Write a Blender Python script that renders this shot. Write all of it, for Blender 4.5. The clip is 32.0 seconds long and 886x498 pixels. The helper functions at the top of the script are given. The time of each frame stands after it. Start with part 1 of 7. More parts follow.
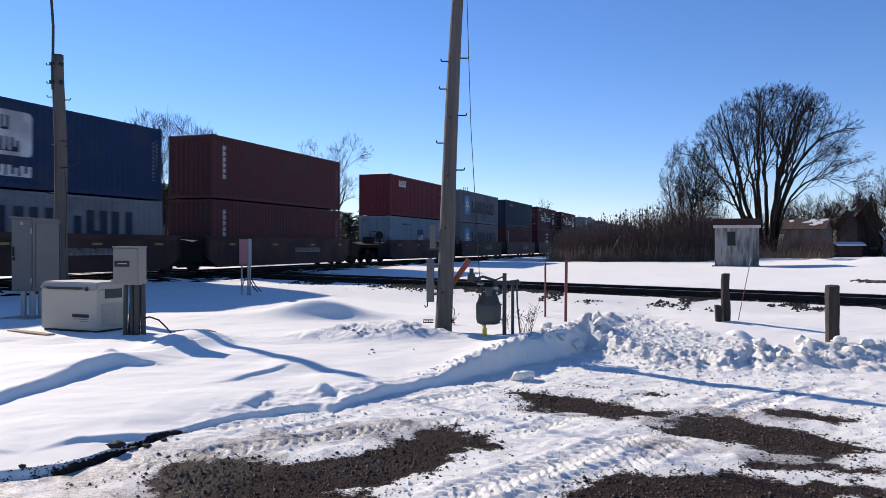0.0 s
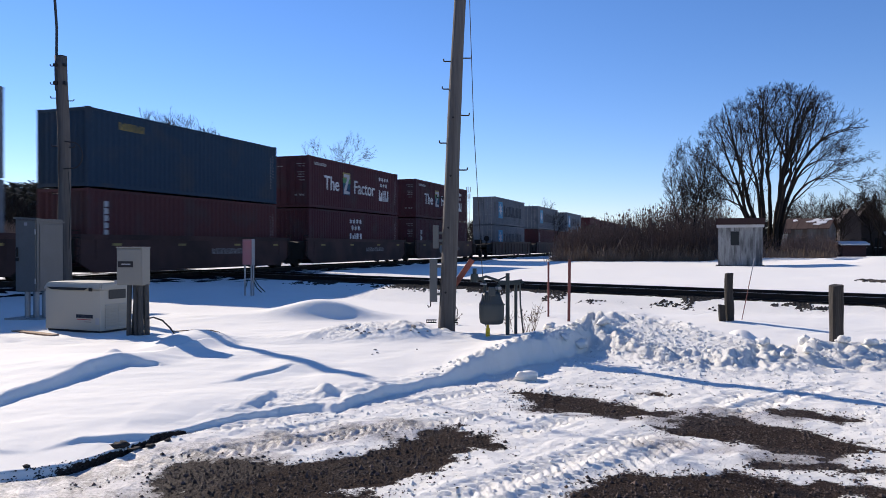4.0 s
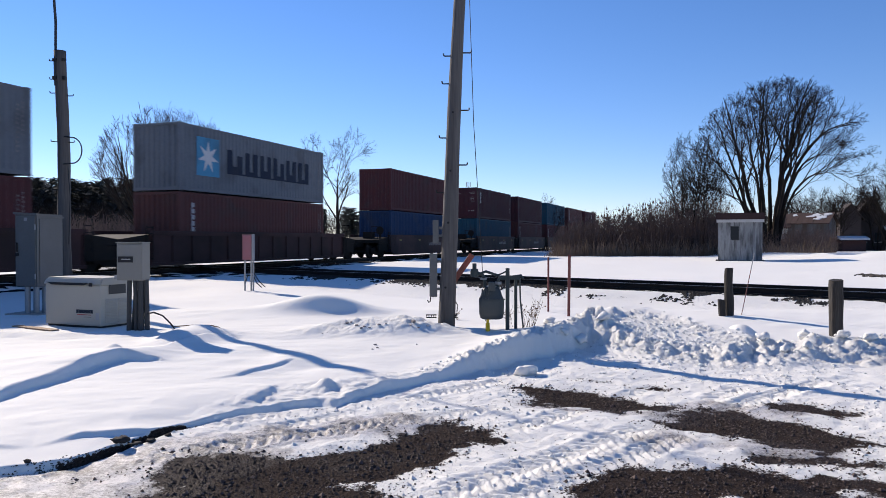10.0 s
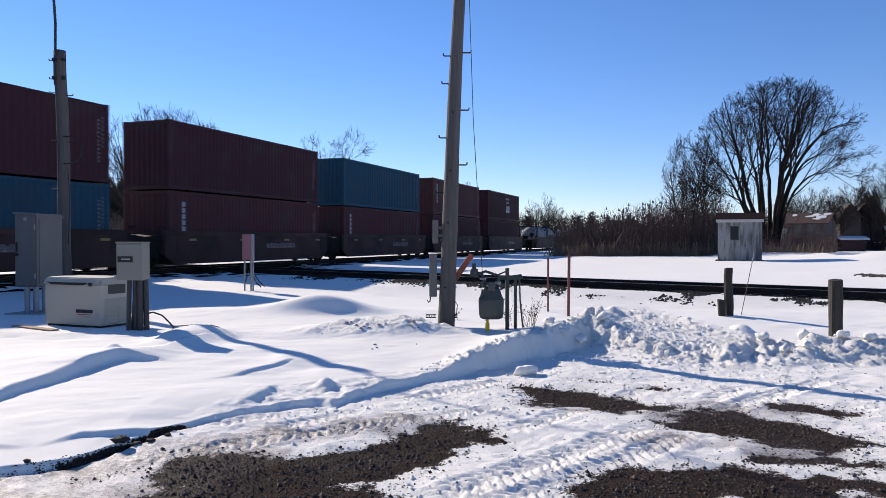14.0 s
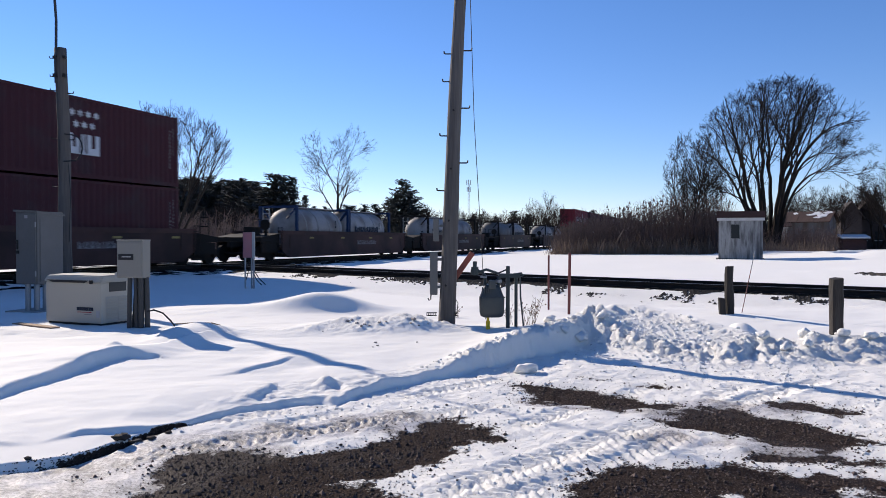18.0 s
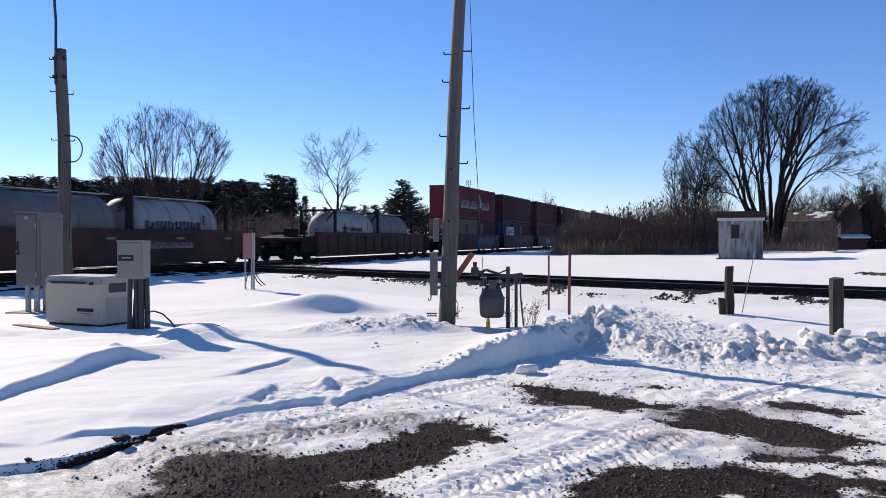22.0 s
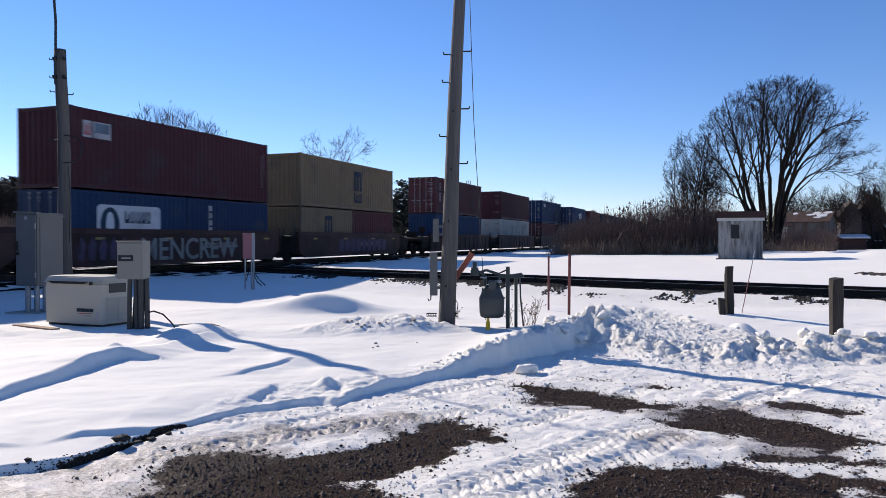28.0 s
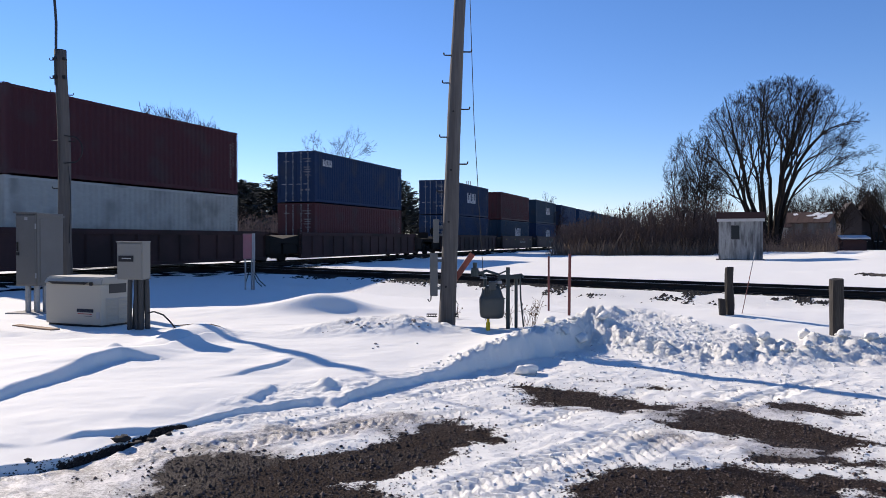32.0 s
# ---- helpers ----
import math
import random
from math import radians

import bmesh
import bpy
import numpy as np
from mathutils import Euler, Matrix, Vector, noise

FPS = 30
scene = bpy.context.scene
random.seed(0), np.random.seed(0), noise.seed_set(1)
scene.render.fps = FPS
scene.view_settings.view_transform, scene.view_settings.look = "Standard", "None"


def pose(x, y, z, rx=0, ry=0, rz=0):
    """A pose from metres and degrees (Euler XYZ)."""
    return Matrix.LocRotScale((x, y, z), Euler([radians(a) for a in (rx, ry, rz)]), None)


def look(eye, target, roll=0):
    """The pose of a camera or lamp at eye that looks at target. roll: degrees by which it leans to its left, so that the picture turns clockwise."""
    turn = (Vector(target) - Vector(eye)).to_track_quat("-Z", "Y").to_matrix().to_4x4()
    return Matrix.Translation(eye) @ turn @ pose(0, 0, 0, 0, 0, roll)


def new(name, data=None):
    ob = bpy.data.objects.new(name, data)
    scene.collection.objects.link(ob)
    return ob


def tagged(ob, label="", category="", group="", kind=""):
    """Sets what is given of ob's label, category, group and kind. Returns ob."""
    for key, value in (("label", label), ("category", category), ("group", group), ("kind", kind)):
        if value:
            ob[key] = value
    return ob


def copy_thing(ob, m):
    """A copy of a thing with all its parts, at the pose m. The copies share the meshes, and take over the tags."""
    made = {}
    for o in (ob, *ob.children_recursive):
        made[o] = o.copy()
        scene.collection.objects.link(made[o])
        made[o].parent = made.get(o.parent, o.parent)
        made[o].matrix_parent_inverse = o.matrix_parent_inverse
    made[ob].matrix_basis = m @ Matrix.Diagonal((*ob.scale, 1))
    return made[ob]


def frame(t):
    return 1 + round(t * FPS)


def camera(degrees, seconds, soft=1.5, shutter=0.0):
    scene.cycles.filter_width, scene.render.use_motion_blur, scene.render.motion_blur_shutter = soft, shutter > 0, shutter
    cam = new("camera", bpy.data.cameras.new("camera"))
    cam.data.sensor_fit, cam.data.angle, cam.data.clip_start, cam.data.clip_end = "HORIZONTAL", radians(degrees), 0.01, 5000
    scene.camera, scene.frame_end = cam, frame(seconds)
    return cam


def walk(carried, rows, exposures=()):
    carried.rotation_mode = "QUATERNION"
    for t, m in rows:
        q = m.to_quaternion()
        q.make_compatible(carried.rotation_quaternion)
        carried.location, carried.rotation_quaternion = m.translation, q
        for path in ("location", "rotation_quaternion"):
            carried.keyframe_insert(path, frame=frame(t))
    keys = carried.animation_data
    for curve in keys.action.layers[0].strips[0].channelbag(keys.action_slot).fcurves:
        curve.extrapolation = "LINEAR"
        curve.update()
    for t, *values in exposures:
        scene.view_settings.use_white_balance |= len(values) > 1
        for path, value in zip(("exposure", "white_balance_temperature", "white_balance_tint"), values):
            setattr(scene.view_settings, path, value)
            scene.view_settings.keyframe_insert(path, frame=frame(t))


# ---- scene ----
# camera: it stands on the edge of the lot and sways a little in the holder's grip
cam = camera(61.6, 32.0, soft=0.5, shutter=0.3)
EYE_Z = 1.6


def aim(pan, tilt, lean):
    return pose(0, 0, EYE_Z, 90 - 0.67 + tilt, 0, pan) @ pose(0, 0, 0, 0, 0, lean)


walk(cam, [(0, aim(-0.257, 0.385, 0.114)), (0.5, aim(-0.201, 0.397, 0.121)), (1, aim(-0.162, 0.424, 0.125)), (1.5, aim(-0.138, 0.476, 0.129)),
           (2, aim(-0.117, 0.541, 0.133)), (2.5, aim(-0.093, 0.584, 0.118)), (3, aim(-0.066, 0.569, 0.086)), (3.5, aim(-0.042, 0.503, 0.059)),
           (5.5, aim(-0.001, 0.03, -0.064)), (6, aim(-0.001, -0.007, -0.018)), (7, aim(0, -0.061, -0.01)), (8, aim(-0.001, -0.04, -0.05)),
           (9, aim(-0.002, -0.01, -0.018)), (10, aim(-0.031, 0.001, -0.007)), (11, aim(-0.047, 0.001, -0.008)), (12, aim(-0.031, 0.001, -0.007)),
           (13, aim(-0.035, 0.001, -0.003)), (14, aim(-0.052, -0.007, 0.004)), (14.5, aim(-0.052, -0.027, 0.002)), (16.5, aim(-0.038, -0.156, 0.08)),
           (17, aim(-0.019, -0.157, 0.074)), (18, aim(-0.003, -0.156, 0.065)), (19, aim(0, -0.136, 0.012)), (20, aim(0, -0.131, 0)),
           (21, aim(0, -0.131, 0)), (22, aim(0, -0.117, -0.03)), (23, aim(0, -0.075, -0.023)), (24, aim(0, -0.066, -0.003)),
           (25, aim(-0.009, -0.074, 0.012)), (25.5, aim(-0.034, -0.103, 0.049)), (27.5, aim(-0.047, -0.131, -0.005)), (28, aim(-0.012, -0.108, -0.037)),
           (29, aim(0.007, -0.069, -0.014)), (30, aim(0.007, -0.072, -0.021)), (31, aim(-0.001, -0.094, -0.059)), (32, aim(0, -0.062, -0.009))], exposures=[(0, 0.29, 6700, 17), (32, 0.29, 6700, 17)])

# light: a low winter sun behind the train, clear sky
SUN_EL, SUN_AZ = 27.8, -44.0
world = bpy.data.worlds.new("world")
scene.world = world
world.use_nodes = True
wn = world.node_tree
sky = wn.nodes.new("ShaderNodeTexSky")
sky.sky_type = "NISHITA"
sky.sun_disc = False
sky.sun_elevation, sky.sun_rotation = radians(SUN_EL), radians(SUN_AZ)
sky.altitude = 1000
sky.air_density, sky.dust_density, sky.ozone_density = 1.0, 0.0, 5.0
wn.nodes["Background"].inputs[1].default_value = 0.116
deep = wn.nodes.new("ShaderNodeHueSaturation")            # clear dry winter air: a deeper blue
deep.inputs["Saturation"].default_value = 1.14
wn.links.new(sky.outputs[0], deep.inputs["Color"])
tint = wn.nodes.new("ShaderNodeMixRGB")
tint.blend_type = "MULTIPLY"
tint.inputs[0].default_value, tint.inputs[2].default_value = 1.0, (1.05, 0.98, 1.07, 1)
wn.links.new(deep.outputs[0], tint.inputs[1])
wn.links.new(tint.outputs[0], wn.nodes["Background"].inputs[0])
sun_data = bpy.data.lights.new("sun", "SUN")
sun_data.energy, sun_data.angle, sun_data.color = 5.0, radians(0.53), (1.0, 0.93, 0.79)
sun = new("sun", sun_data)
sun_dir = Vector((math.sin(radians(SUN_AZ)) * math.cos(radians(SUN_EL)), math.cos(radians(SUN_AZ)) * math.cos(radians(SUN_EL)), math.sin(radians(SUN_EL))))
sun.matrix_world = look(sun_dir * 60, (0, 0, 0))


# ---- materials ----
def material(name, color, rough=0.7, metal=0.0, vary=0.25, scale=2.0, fine=30.0, bump=0.15, second=None, amount=0.5, stretch=(1, 1, 1), gloss=0.35, pieces=0.0):
    """A surface with two scales of variation; second: the colour of its wear or dirt, over that share of it."""
    m = bpy.data.materials.new(name)
    m.use_nodes = True
    n, l = m.node_tree.nodes, m.node_tree.links
    b = n["Principled BSDF"]
    b.inputs["Roughness"].default_value, b.inputs["Metallic"].default_value = rough, metal
    b.inputs["Specular IOR Level"].default_value = gloss
    co, info, mp = n.new("ShaderNodeTexCoord"), n.new("ShaderNodeObjectInfo"), n.new("ShaderNodeMapping")
    mp.inputs["Scale"].default_value = stretch
    add = n.new("ShaderNodeVectorMath")
    add.operation = "ADD"
    comb = n.new("ShaderNodeMath")
    comb.operation, comb.inputs[1].default_value = "MULTIPLY", 37.0
    l.new(info.outputs["Random"], comb.inputs[0])
    l.new(co.outputs["Object"], add.inputs[0])
    l.new(comb.outputs[0], add.inputs[1])
    l.new(add.outputs[0], mp.inputs[0])
    big, small = n.new("ShaderNodeTexNoise"), n.new("ShaderNodeTexNoise")
    for tex, s, d in ((big, scale, 6), (small, fine, 4)):
        tex.inputs["Scale"].default_value, tex.inputs["Detail"].default_value = s, d
        l.new(mp.outputs[0], tex.inputs["Vector"])
    base = n.new("ShaderNodeMixRGB")
    lo = [c * (1 - vary) for c in color]
    hi = [min(1, c * (1 + vary)) for c in color]
    base.inputs[1].default_value, base.inputs[2].default_value = (*lo, 1), (*hi, 1)
    l.new(small.outputs[0], base.inputs[0])
    out = base
    if second:
        ramp, mix = n.new("ShaderNodeMapRange"), n.new("ShaderNodeMixRGB")
        edge = 0.68 - 0.36 * amount
        ramp.inputs[1].default_value, ramp.inputs[2].default_value = edge - 0.06, edge + 0.12
        l.new(big.outputs[0], ramp.inputs[0])
        l.new(ramp.outputs[0], mix.inputs[0])
        l.new(base.outputs[0], mix.inputs[1])
        mix.inputs[2].default_value = (*second, 1)
        out = mix
    if vary > 0 and name not in ("paint_white",):
        val, hsv = n.new("ShaderNodeMapRange"), n.new("ShaderNodeHueSaturation")
        val.inputs[3].default_value, val.inputs[4].default_value = 1 - vary * 0.4, 1 + vary * 0.4
        l.new(info.outputs["Random"], val.inputs[0])
        l.new(val.outputs[0], hsv.inputs["Value"])
        l.new(out.outputs[0], hsv.inputs["Color"])
        out = hsv
    if pieces:                                            # each loose piece has a tone of its own
        geo, val, hsv = n.new("ShaderNodeNewGeometry"), n.new("ShaderNodeMapRange"), n.new("ShaderNodeHueSaturation")
        val.inputs[3].default_value, val.inputs[4].default_value = 1 - pieces, 1 + 1.6 * pieces
        l.new(geo.outputs["Random Per Island"], val.inputs[0])
        l.new(val.outputs[0], hsv.inputs["Value"])
        l.new(out.outputs[0], hsv.inputs["Color"])
        out = hsv
    l.new(out.outputs[0], b.inputs["Base Color"])
    if bump:
        bp = n.new("ShaderNodeBump")
        bp.inputs["Strength"].default_value, bp.inputs["Distance"].default_value = bump, 0.02
        l.new(small.outputs[0], bp.inputs["Height"])
        l.new(bp.outputs[0], b.inputs["Normal"])
    return m


M = {}


def paint(key, color, **kw):
    M[key] = material(key, color, **{"rough": 0.6, "gloss": 0.16, "vary": 0.18, "scale": 0.7, "fine": 9.0, "bump": 0.05, "second": tuple(c * 0.55 + 0.02 for c in color), "amount": 0.3, **kw})


for key, color in (("maroon", (0.056, 0.016, 0.021)), ("oxide", (0.072, 0.023, 0.025)), ("plum", (0.052, 0.016, 0.022)), ("crimson", (0.11, 0.017, 0.025)),
                   ("scarlet", (0.13, 0.018, 0.025)), ("navy", (0.008, 0.026, 0.07)), ("royal", (0.01, 0.032, 0.08)), ("teal", (0.012, 0.06, 0.095)), ("slate", (0.015, 0.036, 0.062)),
                   ("grey", (0.125, 0.14, 0.158)), ("bluegrey", (0.13, 0.18, 0.22)), ("bone", (0.31, 0.32, 0.3)), ("ochre", (0.16, 0.112, 0.066)), ("brick", (0.085, 0.032, 0.03)),
                   ("white", (0.5, 0.51, 0.52)), ("skyblue", (0.06, 0.25, 0.4)), ("ink", (0.012, 0.02, 0.04)), ("gold", (0.24, 0.19, 0.07)), ("leaf", (0.06, 0.2, 0.08)),
                   ("red_ink", (0.4, 0.03, 0.03)), ("pale", (0.34, 0.34, 0.345)), ("stencil", (0.2, 0.19, 0.19)), ("graffiti", (0.17, 0.18, 0.18)), ("graffiti_blue", (0.045, 0.13, 0.17)), ("graffiti_violet", (0.065, 0.045, 0.08))):
    paint(key, color)
paint("well_tan", (0.062, 0.03, 0.027), second=(0.03, 0.017, 0.016), amount=0.55, scale=0.5, fine=5.0)
paint("well_brown", (0.05, 0.024, 0.024), second=(0.026, 0.015, 0.015), amount=0.5, scale=0.5, fine=5.0)
paint("grime", (0.014, 0.013, 0.012), rough=0.85, second=(0.025, 0.018, 0.014))
paint("tank_white", (0.27, 0.265, 0.26), second=(0.16, 0.14, 0.13), amount=0.4)
paint("tank_grey", (0.13, 0.135, 0.14), second=(0.12, 0.11, 0.1), amount=0.4)
M["rail"] = material("rail", (0.016, 0.012, 0.01), rough=0.75, vary=0.4, scale=3, fine=20, second=(0.028, 0.016, 0.012), amount=0.4)
M["railhead"] = material("railhead", (0.3, 0.29, 0.28), rough=0.4, metal=0.8, vary=0.15, bump=0.02)
M["tie"] = material("tie", (0.02, 0.016, 0.014), rough=0.95, vary=0.5, fine=14, bump=0.5, stretch=(1, 6, 1))
M["pole_wood"] = material("pole_wood", (0.092, 0.085, 0.08), rough=0.9, vary=0.45, scale=3.0, fine=22.0, bump=0.7, second=(0.035, 0.03, 0.026), amount=0.5, stretch=(1.6, 1.6, 0.09))
M["post_wood"] = material("post_wood", (0.034, 0.03, 0.027), rough=0.95, vary=0.5, scale=4.0, fine=40.0, bump=0.9, second=(0.055, 0.05, 0.045), amount=0.35, stretch=(1.5, 1.5, 0.12))
M["galvanised"] = material("galvanised", (0.26, 0.27, 0.275), rough=0.5, metal=0.3, vary=0.15, scale=5, fine=40, bump=0.04)
M["cabinet_paint"] = material("cabinet_paint", (0.112, 0.112, 0.108), rough=0.5, metal=0.1, vary=0.1, scale=3, fine=30, bump=0.03, second=(0.12, 0.12, 0.118), amount=0.35)
M["beige"] = material("beige", (0.4, 0.375, 0.315), rough=0.5, vary=0.05, scale=3, fine=60, bump=0.04, second=(0.38, 0.36, 0.31), amount=0.25)
M["pale_grey"] = material("pale_grey", (0.2, 0.195, 0.175), rough=0.5, vary=0.06, scale=4, fine=40, bump=0.03, second=(0.19, 0.19, 0.18), amount=0.3)
M["black"] = material("black", (0.012, 0.012, 0.013), rough=0.5, vary=0.3, bump=0.05)
M["conduit"] = material("conduit", (0.03, 0.032, 0.034), rough=0.5, vary=0.2, bump=0.03)
M["iron"] = material("iron", (0.03, 0.028, 0.027), rough=0.6, metal=0.5, vary=0.3, bump=0.1)
M["meter_grey"] = material("meter_grey", (0.048, 0.056, 0.057), rough=0.45, metal=0.2, vary=0.12, scale=6, fine=50, bump=0.06, second=(0.055, 0.06, 0.06), amount=0.3)
M["pipe_green"] = material("pipe_green", (0.03, 0.042, 0.042), rough=0.5, vary=0.2, bump=0.08)
M["yellow"] = material("yellow", (0.62, 0.42, 0.02), rough=0.5, vary=0.1, bump=0.03)
M["orange"] = material("orange", (0.32, 0.08, 0.05), rough=0.6, vary=0.2, bump=0.1, second=(0.22, 0.07, 0.05))
M["stake_red"] = material("stake_red", (0.17, 0.055, 0.05), rough=0.7, vary=0.3, fine=60, bump=0.2)
M["faded_red"] = material("faded_red", (0.32, 0.12, 0.13), rough=0.6, vary=0.15, bump=0.05, second=(0.26, 0.13, 0.14))
M["plank"] = material("plank", (0.3, 0.2, 0.13), rough=0.85, vary=0.3, bump=0.4, stretch=(1, 8, 8))
M["concrete"] = material("concrete", (0.35, 0.33, 0.3), rough=0.9, vary=0.2, bump=0.3)
M["shed_board"] = material("shed_board", (0.25, 0.255, 0.25), rough=0.85, vary=0.3, scale=2.6, fine=12.0, bump=0.3, second=(0.1, 0.1, 0.1), amount=0.42, stretch=(1.3, 1.3, 0.3))
M["shed_trim"] = material("shed_trim", (0.45, 0.45, 0.45), rough=0.8, vary=0.15, bump=0.2, second=(0.4, 0.39, 0.37), amount=0.3)
M["shingle"] = material("shingle", (0.04, 0.022, 0.021), rough=0.95, vary=0.4, fine=15, bump=0.4)
M["rust_roof"] = material("rust_roof", (0.06, 0.034, 0.028), rough=0.8, vary=0.3, scale=0.8, fine=5, bump=0.2, second=(0.055, 0.035, 0.03), amount=0.4)
M["barn_board"] = material("barn_board", (0.12, 0.118, 0.12), rough=0.95, vary=0.35, scale=1.0, fine=6, bump=0.3, second=(0.09, 0.07, 0.06), amount=0.5, stretch=(2, 2, 0.3))
M["barn_dark"] = material("barn_dark", (0.05, 0.041, 0.04), rough=0.95, vary=0.3, scale=1.0, fine=6, bump=0.3)
M["barn_red"] = material("barn_red", (0.075, 0.035, 0.03), rough=0.95, vary=0.3, scale=1.0, fine=6, bump=0.3)
M["roof_snow"] = material("roof_snow", (0.6, 0.61, 0.62), rough=0.7, vary=0.04, bump=0.1)
M["glass_dark"] = material("glass_dark", (0.02, 0.022, 0.024), rough=0.3, gloss=0.15, vary=0.1, bump=0.0)
M["bark"] = material("bark", (0.03, 0.025, 0.021), rough=0.95, gloss=0.05, vary=0.4, scale=2, fine=14, bump=0.6, second=(0.022, 0.018, 0.016), amount=0.4)
M["twig"] = material("twig", (0.026, 0.021, 0.019), rough=0.95, gloss=0.05, vary=0.3, bump=0.0)
M["needle"] = material("needle", (0.072, 0.078, 0.075), rough=1.0, gloss=0.04, vary=0.5, scale=0.6, fine=4, bump=0.0)
M["reed"] = material("reed", (0.21, 0.15, 0.11), rough=0.95, vary=0.4, scale=0.5, fine=5, bump=0.0, second=(0.12, 0.08, 0.055), amount=0.5)
M["brush"] = material("brush", (0.125, 0.085, 0.072), rough=0.95, vary=0.4, scale=0.4, fine=5, bump=0.0, second=(0.07, 0.05, 0.045), amount=0.5)
M["weed"] = material("weed", (0.12, 0.075, 0.045), rough=0.95, vary=0.3, bump=0.0)
M["clod"] = material("clod", (0.05, 0.042, 0.036), rough=0.95, vary=0.5, fine=30, bump=0.8)
M["pale_clod"] = material("pale_clod", (0.3, 0.27, 0.25), rough=0.95, vary=0.4, scale=12, fine=60, bump=0.5)
M["stone"] = material("stone", (0.066, 0.046, 0.038), rough=0.85, vary=0.4, fine=30, bump=0.4, pieces=0.75)
M["ballast"] = material("ballast", (0.022, 0.02, 0.018), rough=0.9, vary=0.5, fine=20, bump=0.4, pieces=0.6)
M["snow_lump"] = material("snow_lump", (0.77, 0.76, 0.72), rough=0.7, vary=0.03, fine=40, bump=0.8)


def ground_material():
    """Snow over gravel: the share of bare gravel, dirty ice and soil comes from the mesh."""
    m = bpy.data.materials.new("ground_cover")
    m.use_nodes = True
    n, l = m.node_tree.nodes, m.node_tree.links
    b = n["Principled BSDF"]
    geo = n.new("ShaderNodeNewGeometry")

    def noise_tex(scale, detail, rough=0.6):
        t = n.new("ShaderNodeTexNoise")
        t.inputs["Scale"].default_value, t.inputs["Detail"].default_value, t.inputs["Roughness"].default_value = scale, detail, rough
        l.new(geo.outputs["Position"], t.inputs["Vector"])
        return t

    def attr(name):
        a = n.new("ShaderNodeAttribute")
        a.attribute_name = name
        return a.outputs["Fac"]

    def math_node(op, a, c):
        t = n.new("ShaderNodeMath")
        t.operation = op
        for i, v in enumerate((a, c)):
            if isinstance(v, (int, float)):
                t.inputs[i].default_value = v
            else:
                l.new(v, t.inputs[i])
        return t.outputs[0]

    def mix(fac, a, c):
        t = n.new("ShaderNodeMixRGB")
        l.new(fac, t.inputs[0])
        for i, v in ((1, a), (2, c)):
            if isinstance(v, tuple):
                t.inputs[i].default_value = (*v, 1)
            else:
                l.new(v, t.inputs[i])
        return t.outputs[0]

    def step(v, lo, hi):
        t = n.new("ShaderNodeMapRange")
        t.interpolation_type = "SMOOTHSTEP"
        l.new(v, t.inputs[0])
        t.inputs[1].default_value, t.inputs[2].default_value = lo, hi
        return t.outputs[0]

    fine, mid, grit = noise_tex(38.0, 5, 0.72), noise_tex(5.0, 6, 0.65), noise_tex(110.0, 3, 0.7)
    cell = n.new("ShaderNodeTexVoronoi")
    cell.inputs["Scale"].default_value = 85.0
    l.new(geo.outputs["Position"], cell.inputs["Vector"])
    snow = mix(mid.outputs[0], (0.78, 0.77, 0.725), (0.825, 0.815, 0.77))
    gravel = mix(cell.outputs["Color"], (0.013, 0.009, 0.0075), (0.075, 0.053, 0.043))
    gravel = mix(step(mid.outputs[0], 0.45, 0.7), gravel, (0.032, 0.022, 0.018))
    gravel = mix(step(grit.outputs[0], 0.66, 0.76), gravel, (0.14, 0.115, 0.1))
    cinders = mix(cell.outputs["Color"], (0.004, 0.004, 0.004), (0.018, 0.016, 0.015))
    gravel = mix(attr("cinder"), gravel, cinders)
    ice = mix(step(math_node("ADD", math_node("MULTIPLY", fine.outputs[0], 0.5), math_node("MULTIPLY", noise_tex(2.6, 5, 0.65).outputs[0], 0.5)), 0.4, 0.6), (0.25, 0.23, 0.205), (0.72, 0.69, 0.66))
    wob = math_node("ADD", math_node("MULTIPLY", fine.outputs[0], 0.5), math_node("MULTIPLY", mid.outputs[0], 0.5))
    wob = math_node("SUBTRACT", wob, 0.5)
    bare = step(math_node("ADD", attr("bare"), math_node("MULTIPLY", wob, 1.1)), 0.46, 0.56)
    icy = step(math_node("ADD", attr("ice"), math_node("MULTIPLY", wob, 1.0)), 0.4, 0.66)
    col = mix(icy, snow, ice)
    specks = noise_tex(16.0, 4, 0.75)
    specks = math_node("MULTIPLY", step(specks.outputs[0], 0.625, 0.67), math_node("MULTIPLY", attr("lot"), step(noise_tex(1.1, 3, 0.5).outputs[0], 0.4, 0.65)))
    col = mix(specks, col, (0.12, 0.095, 0.075))
    trod = math_node("MULTIPLY", math_node("MULTIPLY", attr("lot"), step(noise_tex(9.0, 5, 0.7).outputs[0], 0.5, 0.72)), 0.2)
    col = mix(trod, col, (0.5, 0.48, 0.46))
    col = mix(bare, col, gravel)
    l.new(col, b.inputs["Base Color"])
    l.new(math_node("SUBTRACT", 0.16, math_node("MULTIPLY", bare, 0.1)), b.inputs["Specular IOR Level"])
    rough = n.new("ShaderNodeMapRange")
    l.new(icy, rough.inputs[0])
    rough.inputs[3].default_value, rough.inputs[4].default_value = 0.85, 0.42
    l.new(math_node("ADD", rough.outputs[0], math_node("MULTIPLY", bare, 0.2)), b.inputs["Roughness"])
    h = math_node("ADD", math_node("MULTIPLY", fine.outputs[0], 0.018), math_node("MULTIPLY", grit.outputs[0], 0.008))
